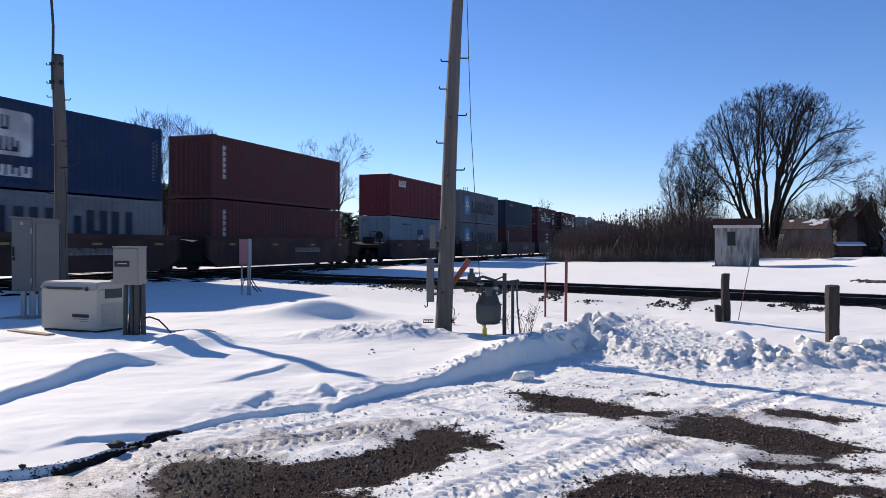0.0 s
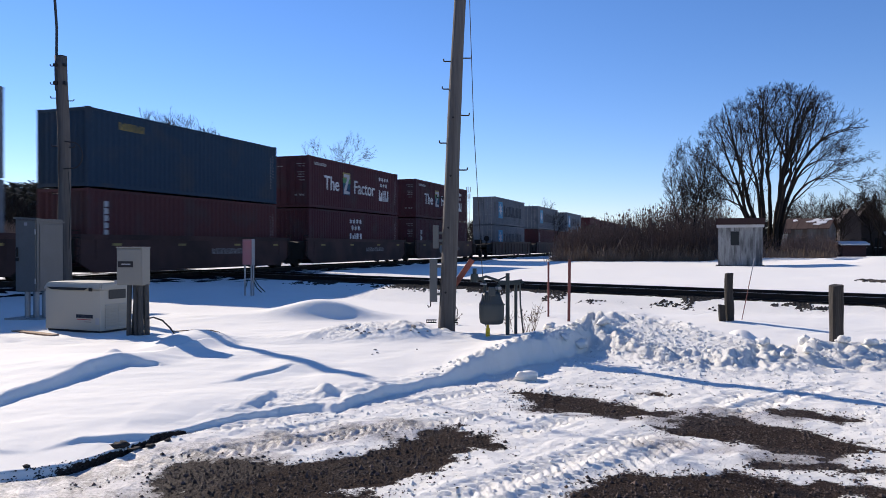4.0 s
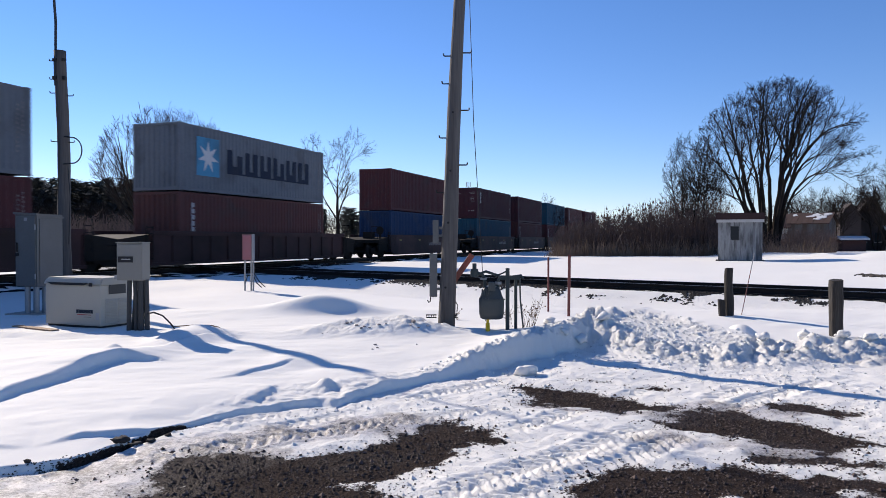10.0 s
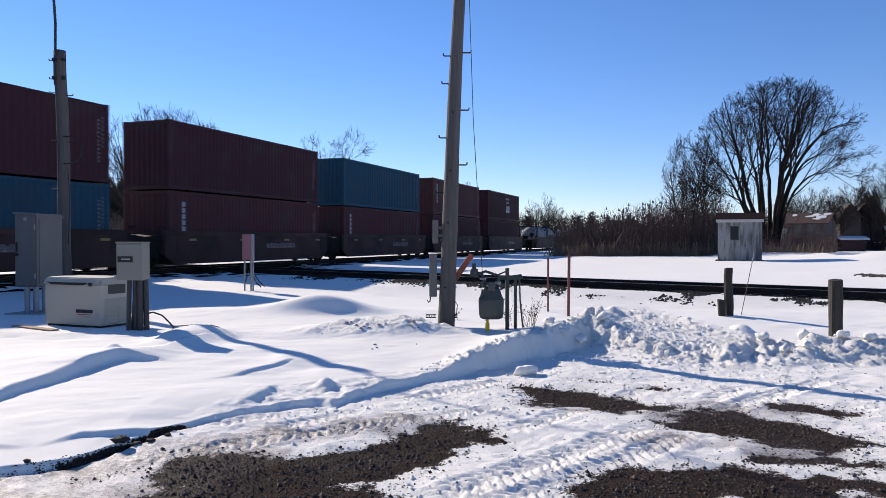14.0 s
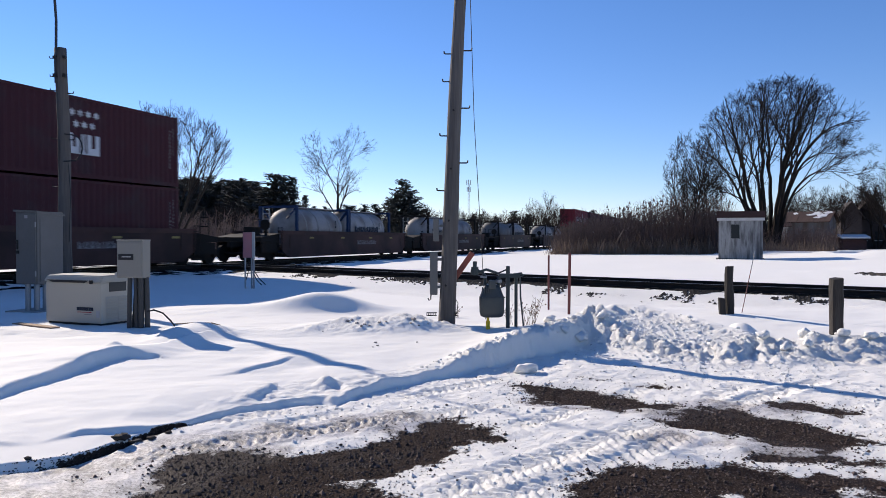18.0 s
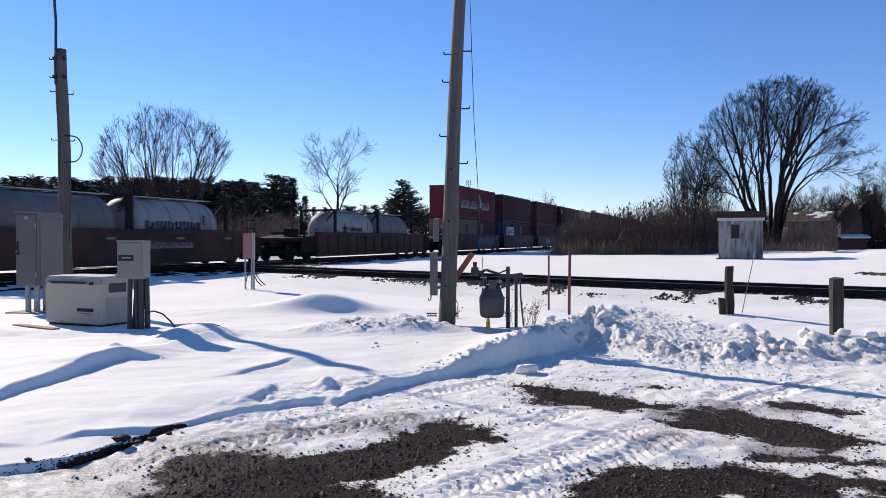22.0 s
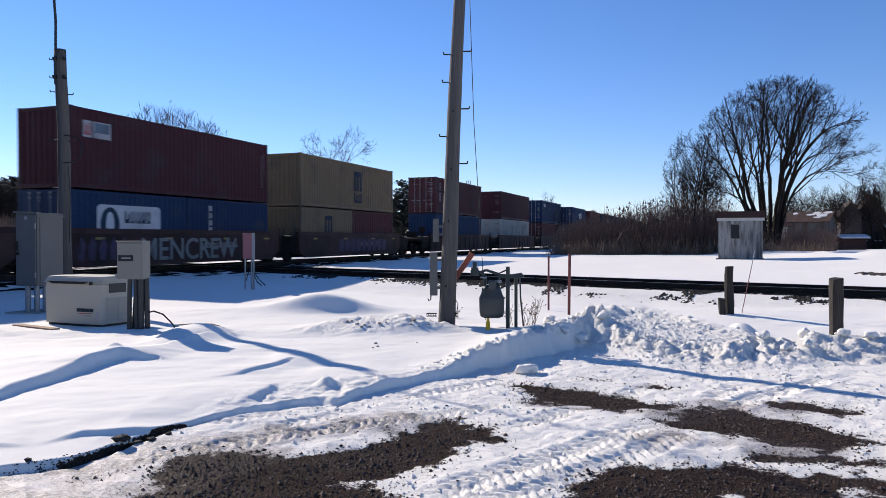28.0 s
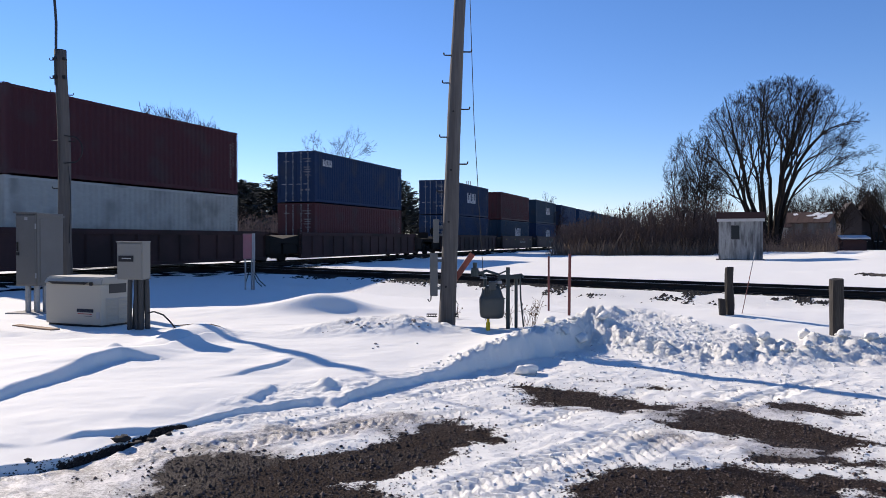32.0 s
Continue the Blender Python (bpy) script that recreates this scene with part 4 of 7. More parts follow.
def container(s, level, color, decals=(), doors=False, feet=40, mid=None, low=CH):
    """A steel box container; s: its middle along the train; level 0 in the well, 1 on top."""
    kit = KITS[feet]
    words = {40: "forty-foot", 20: "twenty-foot", 86: "forty-foot"}[feet]
    c = thing("shipping_container", "%s corrugated steel %s shipping container %s" % (LOOKS[color], words, "stacked on another" if level else "sitting in a well car"), "container", group="containers on the train")
    m = M[color]
    shared("frame", kit["frame"], m, c)
    shared("side_panel", kit["side"], m, c)
    shared("side_panel", kit["far"], m, c)
    shared("roof", kit["roof"], m, c)
    shared("end_panel", kit["rear"], m, c)
    if doors:
        shared("door", kit["door0"], m, c)
        shared("door", kit["door1"], m, c)
        for y in (-0.78, -0.33, 0.2, 0.65):
            b = shared("locking_bar", kit["bar"], M["galvanised"] if color not in ("maroon", "plum") else m, c)
            b.location = (0, y, 0)
    else:
        shared("end_panel", kit["front"], m, c)
    for d in decals:
        if d == "rental" and feet == 20:
            decal_rental(c, 6.058)
        elif d == "m20":
            decal_m(c, -0.4, 0.8)
        elif d == "col20":
            decal_column(c, "pale", 5, -1.6, 2.3, 0.24)
        else:
            DECALS[d](c)
    if feet != 20:
        decal_end_marks(c, doors)
    TRAIN.append((c, s, FLOOR + (low + 0.045 if level else 0)))
    return c


def tank_kit():
    kit = {}
    h, w, top = 3.029, CW / 2, 2.591
    bm = bmesh.new()
    for sx in (-1, 1):
        x = sx * (h - 0.07)
        for sy in (-1, 1):
            box(bm, x - 0.07, sy * (w - 0.07) - 0.07, 0, x + 0.07, sy * (w - 0.07) + 0.07, top)
        for z in (0.0, top - 0.13):
            box(bm, x - 0.06, -w + 0.14, z, x + 0.06, w - 0.14, z + 0.13)
        for sy in (-1, 1):
            a, b = Vector((x, sy * (w - 0.15), 0.13)), Vector((x, sy * 0.55, 0.75))
            tube(bm, [a, b], 0.05, 6)
            tube(bm, [(x, sy * (w - 0.15), top - 0.13), (x, sy * 0.55, top - 0.7)], 0.05, 6)
    for sy in (-1, 1):
        box(bm, -h + 0.14, sy * (w - 0.06) - 0.05, 0.02, h - 0.14, sy * (w - 0.06) + 0.05, 0.15)
    kit["frame"] = mesh_of(bm, "frame")
    bm = bmesh.new()
    r = 1.14
    prof = [(-2.85, 0.0), (-2.82, 0.35), (-2.72, 0.7), (-2.55, 0.95), (-2.33, 1.09), (-2.1, r), (2.1, r), (2.33, 1.09), (2.55, 0.95), (2.72, 0.7), (2.82, 0.35), (2.85, 0.0)]
    rings = []
    for x, q in prof:
        rings.append([bm.verts.new((x, q * math.cos(2 * math.pi * k / 28), 1.36 + q * math.sin(2 * math.pi * k / 28))) for k in range(28)] if q else [bm.verts.new((x, 0, 1.36))])
    for a, b in zip(rings, rings[1:]):
        for k in range(28):
            j = (k + 1) % 28
            if len(a) == 1:
                bm.faces.new((a[0], b[j], b[k]))
            elif len(b) == 1:
                bm.faces.new((a[k], a[j], b[0]))
            else:
                bm.faces.new((a[k], a[j], b[j], b[k]))
    kit["tank"] = mesh_of(bm, "tank")
    bm = bmesh.new()
    for x in (-1.9, -0.65, 0.65, 1.9):
        tube(bm, [(x - 0.03, 0, 1.36), (x + 0.03, 0, 1.36)], r + 0.02, 28)
    kit["band"] = mesh_of(bm, "band")
    bm = bmesh.new()
    box(bm, -2.9, -0.35, 2.53, 2.9, 0.1, 2.57)
    for x in (-1.2, 0.9):
        tube(bm, [(x, 0.45, 2.42), (x, 0.45, 2.6)], 0.28, 12)
    kit["walkway"] = mesh_of(bm, "walkway")
    bm = bmesh.new()
    for x in (-3.02, -2.98):
        for a in (-0.2, 0.2):
            tube(bm, [(x, 0.75 + a, 0.2), (x, 0.75 + a, 2.5)], 0.018, 5)
    for z in np.arange(0.35, 2.4, 0.3):
        box(bm, -3.03, 0.55, z, -2.97, 0.95, z + 0.03)
    kit["ladder"] = mesh_of(bm, "ladder")
    return kit


TANK = tank_kit()


def tank_container(s, shell="tank_white", frame_mat="navy", word=None):
    c = thing("tank_container", "%s tank container in a %s steel frame" % ("off-white cylindrical" if shell == "tank_white" else "dark grey cylindrical", {"navy": "dark blue", "grime": "black", "plum": "dark red"}[frame_mat]),
              "tank container", group="tank containers on the train")
    shared("frame", TANK["frame"], M[frame_mat], c)
    shared("tank", TANK["tank"], M[shell], c, smooth=True)
    shared("band", TANK["band"], M[shell], c)
    shared("walkway", TANK["walkway"], M["pale"], c, "walkway dusted with snow")
    shared("ladder", TANK["ladder"], M["galvanised"], c)
    y = -1.165
    if word == "long":
        part("brand_bar", blocks((1.4, 0.5, 1, 1, 1.2, 1, 0.9, 0.7), -2.2, 1.2, 0.34, 0.1, 0.36, y, 0.01), M["ink"], c, "dark brand lettering as a notched bar")
    if word == "crest":
        bm = bmesh.new()
        star(bm, -1.75, 1.4, 0.42, 5, y - 0.01, y)
        part("logo", bm, M["ink"], c, "dark logo")
        part("brand_bar", blocks((1,) * 6, -1.1, 1.3, 0.22, 0.08, 0.22, y, 0.01), M["ink"], c, "dark brand lettering as a notched bar")
    if word != "none":
        part("marking", upright_blocks(3, 1.3, 1.84, 0.1, 0.16, y, 0.01), M["grime"], c)
    TRAIN.append((c, s, FLOOR))


def wheel_mesh():
    bm = bmesh.new()
    r = 0.42
    for y0, y1, q0, q1 in ((-0.07, 0.07, r, r), (0.07, 0.1, r + 0.025, r + 0.025), (-0.09, -0.07, 0.16, 0.16)):
        tube(bm, [(0, y0, r), (0, y1, r)], [q0, q1], 20)
    return mesh_of(bm, "wheel")


WHEEL = wheel_mesh()


def truck_kit():
    bm = bmesh.new()
    slab(bm, [(-1.15, 0.3), (-1.15, 0.62), (-0.7, 0.68), (-0.35, 0.82), (0.35, 0.82), (0.7, 0.68), (1.15, 0.62), (1.15, 0.3), (0.7, 0.34), (0.4, 0.2), (-0.4, 0.2), (-0.7, 0.34)], -1.06, -0.94)
    for x in (-0.89, 0.89):
        tube(bm, [(x, -1.15, 0.42), (x, -1.0, 0.42)], 0.13, 10)
    for x in (-0.16, 0, 0.16):
        tube(bm, [(x, -1.0, 0.3), (x, -1.0, 0.68)], 0.07, 8)
    me = mesh_of(bm, "side_frame")
    bm = bmesh.new()
    box(bm, -0.2, -0.95, 0.45, 0.2, 0.95, 0.75)
    for x in (-0.89, 0.89):
        tube(bm, [(x, -0.95, 0.42), (x, 0.95, 0.42)], 0.075, 8)
    tube(bm, [(0, 0, 0.75), (0, 0, 1.0)], 0.25, 12)
    return me, mesh_of(bm, "bolster")


SIDE_FRAME, BOLSTER = truck_kit()


def truck(car, x):
    t = shared("truck", BOLSTER, M["grime"], car, "black wheel truck")
    t.location = (x, 0, 0)
    for k in (0, 1):
        f = shared("side_frame", SIDE_FRAME, M["grime"], t)
        f.matrix_basis = pose(0, 0, 0, 0, 0, 180 * k)
    for wx in (-0.89, 0.89):
        for k in (0, 1):
            w = shared("wheel", WHEEL, M["grime"], t)
            w.matrix_basis = pose(wx, -0.78 if k == 0 else 0.78, 0, 0, 0, 180 * k)


def well_kit(half, ribbed):
    kit = {}
    bm = bmesh.new()
    yo = 1.47
    bot, top = 0.2, 1.46
    if ribbed:
        box(bm, -half, -yo + 0.05, bot, half, -yo + 0.08, top)
        n = int(half * 2 / 1.22)
        for i in range(n + 1):
            x = -half + 0.1 + i * (2 * half - 0.2) / n
            slab(bm, [(x - 0.045, bot), (x + 0.045, bot), (x + 0.045, top - 0.02), (x - 0.045, top - 0.02)], -yo, -yo + 0.06)
        box(bm, -half, -yo - 0.02, bot - 0.02, half, -yo + 0.14, bot + 0.1)
    else:
        slab(bm, [(-half, 0.62), (-half + 0.75, bot), (half - 0.75, bot), (half, 0.62), (half, top), (-half, top)], -yo, -yo + 0.03)
        box(bm, -half + 0.75, -yo - 0.025, bot - 0.02, half - 0.75, -yo + 0.12, bot + 0.08)
        for x in (-half + 0.05, -half + 0.9, half - 0.9, half - 0.05):
            box(bm, x - 0.04, -yo - 0.02, 0.66, x + 0.04, -yo + 0.01, top - 0.02)
    kit["side"] = mesh_of(bm, "side_wall")
    bm = bmesh.new()
    box(bm, -half - 0.05, -yo - 0.035, top, half + 0.05, -yo + 0.15, top + 0.11)
    box(bm, -half - 0.05, -yo - 0.02, top - 0.08, half + 0.05, -yo + 0.02, top)
    kit["chord"] = mesh_of(bm, "top_chord")
    bm = bmesh.new()
    box(bm, -0.12, -yo + 0.08, bot, 0.12, yo - 0.08, FLOOR - 0.01)
    kit["floor"] = mesh_of(bm, "cross_bearer")
    bm = bmesh.new()
    slab(bm, [(half, 0.55), (half + 0.25, 0.95), (half + 1.6, 1.0), (half + 1.6, 1.22), (half, 1.42)], -1.4, 1.4)
    for y in (-1.3, -0.45, 0.45, 1.3):
        box(bm, half + 0.1, y - 0.06, 0.45, half + 1.5, y + 0.06, 0.97)
    kit["end"] = mesh_of(bm, "end_platform")
    bm = bmesh.new()
    for y in (-1.15, -0.7):
        tube(bm, [(half + 1.3, y, 1.22), (half + 1.3, y, 2.1)], 0.022, 5)
    tube(bm, [(half + 1.3, -1.15, 2.1), (half + 1.3, -0.7, 2.1)], 0.022, 5)
    tube(bm, [(half + 1.3, -1.15, 1.7), (half + 1.3, -0.7, 1.7)], 0.022, 5)
    kit["rail"] = mesh_of(bm, "hand_rail")
    bm = bmesh.new()
    for x in (half - 0.1, half + 0.25):
        tube(bm, [(x, -1.5, 0.4), (x, -1.5, 1.75)], 0.02, 5)
    for z in (0.45, 0.8, 1.15, 1.45, 1.7):
        tube(bm, [(half - 0.1, -1.5, z), (half + 0.25, -1.5, z)], 0.016, 5)
    kit["ladder"] = mesh_of(bm, "ladder")
    bm = bmesh.new()
    tube(bm, [(half + 0.9, -1.15, 1.85), (half + 0.94, -1.15, 1.85)], 0.28, 14)
    box(bm, half + 0.8, -1.2, 1.2, half + 0.9, -1.1, 1.9)
    box(bm, half + 0.55, -0.6, 1.22, half + 0.95, 0.1, 1.75)
    kit["brake"] = mesh_of(bm, "brake_gear")
    return kit


WELLS = {"smooth": well_kit(6.85, False), "ribbed": well_kit(8.1, True), "long": well_kit(8.1, False)}
HALF = {"smooth": 6.85, "ribbed": 8.1, "long": 8.1}


def reflector_mesh():
    bm = bmesh.new()
    box(bm, 0, -0.004, 0, 0.45, -0.001, 0.09)
    return mesh_of(bm, "reflector")


REFLECTOR = reflector_mesh()


def well_car(s, kind, lead=False, tail=False, pitch_back=15.45, marks=None):
    """One well of a stack car; lead and tail: it carries its own truck and gear at that end."""
    kit, half = WELLS[kind], HALF[kind]
    mat = M["well_brown"] if kind == "ribbed" else M["well_tan"]
    label = {"smooth": "grimy tan smooth-sided container well car", "ribbed": "dark brown container well car with upright ribs", "long": "grimy tan long container well car"}[kind]
    c = thing("well_car", label, "rail car", group="well cars of the train")
    flip = Matrix.Rotation(math.pi, 4, "Z")
    for name, key, both in (("side_wall", "side", 1), ("top_chord", "chord", 1), ("end_platform", "end", 1)):
        for k in (0, 1):
            o = shared(name, kit[key], M["grime"] if key == "end" else mat, c)
            if k:
                o.matrix_basis = flip
    for x in np.arange(-half + 0.7, half - 0.5, 1.5):
        o = shared("cross_bearer", kit["floor"], M["grime"], c)
        o.location = (x, 0, 0)
    for k in (0, 1):
        o = shared("ladder", kit["ladder"], M["grime"], c)
        if k:
            o.matrix_basis = Matrix.Diagonal((-1, 1, 1, 1))
    if lead:
        truck(c, -half - 0.85)
        for key, name in (("brake", "brake_gear"), ("rail", "hand_rail")):
            o = shared(name, kit[key], M["grime"], c)
            o.matrix_basis = Matrix.Diagonal((-1, 1, 1, 1))
        bm = bmesh.new()
        box(bm, -half - 2.3, -0.12, 0.72, -half - 1.2, 0.12, 1.0)
        part("coupler", bm, M["grime"], c)
    truck(c, half + 0.85 if tail else pitch_back / 2)
    if tail:
        shared("hand_rail", kit["rail"], M["grime"], c)
        bm = bmesh.new()
        box(bm, half + 1.2, -0.12, 0.72, half + 2.3, 0.12, 1.0)
        part("coupler", bm, M["grime"], c)
    y = -1.47
    if kind != "ribbed":
        for x in (-5.2, -1.6, 2.2, 5.4):
            o = shared("reflector", REFLECTOR, M["gold"], c)
            o.location = (x, y, 1.16)
        part("car_number", blocks((1, 1, 1, 1, 0.4, 1, 1, 1, 1, 1), 0.6, 0.8, 0.2, 0.08, 0.25, y - 0.001, 0.004), M["stencil"], c, "pale car number as a notched bar")
    if marks == "word":
        lettering("MENCREW", 1.25, M["graffiti"], c, -3.0, 0.36, y - 0.008, "graffiti", "pale grey sprayed letters")
        for i in range(5):
            bm = bmesh.new()
            slab(bm, [(-6.0 + i * 0.5, 0.45), (-5.75 + i * 0.5, 0.4), (-5.65 + i * 0.5, 1.0), (-5.85 + i * 0.5, 1.25), (-6.05 + i * 0.5, 0.9)], y - 0.007, y - 0.001)
            part("graffiti", bm, M["graffiti_violet"], c, "violet sprayed shape")
    if marks == "blue":
        for i in range(6):
            bm = bmesh.new()
            x = -0.6 + i * 0.95
            slab(bm, [(x, 0.4), (x + 0.3, 0.36), (x + 0.55, 0.7), (x + 0.8, 0.38), (x + 0.88, 1.3), (x + 0.6, 1.36), (x + 0.3, 1.05), (x + 0.12, 1.3)], y - 0.007, y - 0.001)
            part("graffiti", bm, M["graffiti_blue"], c, "pale blue sprayed shape")
    if marks == "violet":
        for i in range(9):
            bm = bmesh.new()
            x = -2.2 + i * 0.75
            slab(bm, [(x, 0.45), (x + 0.5, 0.42), (x + 0.62, 0.9), (x + 0.55, 1.2), (x + 0.1, 1.15), (x - 0.05, 0.8)], y - 0.007, y - 0.001)
            part("graffiti", bm, M["graffiti_violet"], c, "violet sprayed shape")
    if marks == "bubble":
        for i in range(3):
            bm = bmesh.new()
            x = -1.3 + i * 0.75
            slab(bm, [(x + 0.4 * math.cos(t), 0.85 + 0.36 * math.sin(t)) for t in np.linspace(0, 2 * math.pi, 12, endpoint=False)], y - 0.007, y - 0.001)
            part("graffiti", bm, M["graffiti"], c, "pale round sprayed mark")
    TRAIN.append((c, s, 0.0))
    return c


def stack(front, top, bottom, kind="smooth", low=CH, **kw):
    """A well with two layers; front: where the boxes begin along the train."""
    s = front + CL / 2
    well_car(s, kind, **kw)
    if top:
        t = (*top, False)[:3] if len(top) < 3 else top
        container(s, 1, *t, low=low)
    if bottom and bottom[0] == "pair":
        for k, b in enumerate(bottom[1:]):
            container(front + 3.03 + k * 6.13, 0, b[0], b[1], b[2], 20)
    elif bottom:
        b = (*bottom, False)[:3] if len(bottom) < 3 else bottom
        container(s, 0, *b, feet=40 if low == CH else 86)


P, LOW = 15.45, 2.591
# first stack, then a five-well car
stack(12.5, ("navy", ("rental",)), ("grey", ("star",)), low=LOW)
stack(27.95, ("oxide", ("col",)), ("oxide", ("col",)), tail=True)
stack(47.6, ("crimson", ("cai",)), ("bluegrey", ("square",)), lead=True)
stack(63.05, ("grey", ("star",)), ("grey", ("star",)))
stack(78.6, ("slate", ("sea",)), ("oxide", ("col",)))
stack(94.05, ("maroon", ("factor",), True), ("maroon", ("seven_low",)))
stack(109.7, ("maroon", ("factor",), True), ("plum", ("tall_tex",), True), tail=True, marks="bubble")
# three ribbed wells
stack(131.15, ("grey", ("star",), True), ("grey", ("star",), True), "ribbed", lead=True, pitch_back=19.5)
stack(150.6, ("grey", ("star",), True), ("oxide", ("col",)), "ribbed", pitch_back=19.5)
stack(170.0, ("grey", ("star",)), ("brick", ("col",)), "ribbed", tail=True)
stack(191.65, ("oxide", ()), ("royal", ()), lead=True, tail=True)
# five wells
stack(211.5, ("plum", ("tex",), True), ("teal", ()), lead=True)
stack(226.95, ("plum", ()), ("oxide", ("col",)))
stack(242.3, ("teal", ()), ("oxide", ("col",)))
stack(257.5, ("brick", ("col",)), ("oxide", ("col",)))
stack(272.8, ("maroon", ("seven",)), ("maroon", ()), tail=True)
# tanks
for front, kind, marks in ((294.4, "long", None), (313.85, "long", None), (334.0, "smooth", None), (355.8, "ribbed", None)):
    well_car(front + CL / 2, kind, lead=front != 313.85, tail=front != 294.4, pitch_back=19.45, marks=marks)
for front, shell, fr, word in ((294.4, "tank_white", "navy", None), (300.5, "tank_white", "navy", "long"), (313.85, "tank_white", "grime", "crest"), (319.95, "tank_white", "grime", None),
                               (333.9, "tank_grey", "grime", "none"), (340.0, "tank_white", "grime", "long"), (356.4, "tank_white", "grime", "crest"), (362.3, "tank_grey", "grime", "none")):
    tank_container(front + 3.03, shell, fr, word)
# five wells
stack(378.0, ("scarlet", ("bow",)), ("pair", ("ochre", ("m20",), False), ("plum", ("col20",), False)), lead=True, marks="blue", low=LOW)
stack(393.2, ("plum", ()), ("pair", ("royal", ("rental",), True), ("plum", ("col20",), False)), marks="violet", low=LOW)
stack(408.8, ("plum", ()), ("plum", ("col",)), marks="bubble", low=LOW)
stack(424.0, ("maroon", ("card",)), ("pair", ("royal", ("rental",), True), ("navy", ("col20",), False)), marks="word", low=LOW)
stack(439.4, ("ochre", ("m",)), ("pair", ("ochre", ("m20",), False), ("oxide", (), False)), tail=True, marks="violet", low=LOW)
# ribbed wells to the end of what is seen
stack(460.2, ("oxide", ("col",), True), ("royal", ()), "ribbed", lead=True, pitch_back=19.5)
stack(479.6, ("maroon", (), True), ("bone", (), True), "ribbed", pitch_back=19.3)
stack(499.0, ("navy", ("apl",), True), ("oxide", (), True), "ribbed", tail=True)
stack(520.6, ("navy", ("apl_big",), True), ("royal", (), True), "ribbed", lead=True, pitch_back=16.4)
stack(537.6, ("oxide", ()), ("slate", ("apl_big",)), pitch_back=P)
stack(553.6, ("slate", ("apl_big",)), ("navy", ("apl_big",)), pitch_back=P)
for i, (a, b) in enumerate((("navy", "plum"), ("royal", "navy"), ("slate", "oxide"), ("teal", "maroon"), ("maroon", "royal"), ("plum", "plum"), ("maroon", "grey"))):
    stack(569.2 + i * P, (a, ()), (b, ()), tail=i == 6)


# ---- the poles ----
def peg(parent, m):
    bm = bmesh.new()
    tube(bm, [(0, 0, 0), (0.115, 0, 0.0), (0.13, 0, 0.006), (0.135, 0, 0.04)], 0.011, 6)
    o = part("step_peg", bm, M["iron"], parent)
    o.matrix_basis = m


def pole_shaft(bm, base, top, r0, r1, seed, n=24):
    """A round timber with a slight bow, flats and checks."""
    path, rad = [], []
    base, top = Vector(base), Vector(top)
    for k in range(n):
        f = k / (n - 1)
        path.append(base.lerp(top, f) + Vector((0.012 * math.sin(f * 9 + seed), 0.012 * math.cos(f * 7 + seed), 0)))
        rad.append((r0 + (r1 - r0) * f) * (1 + 0.02 * math.sin(f * 31 + seed)))
    tube(bm, path, rad, 18)


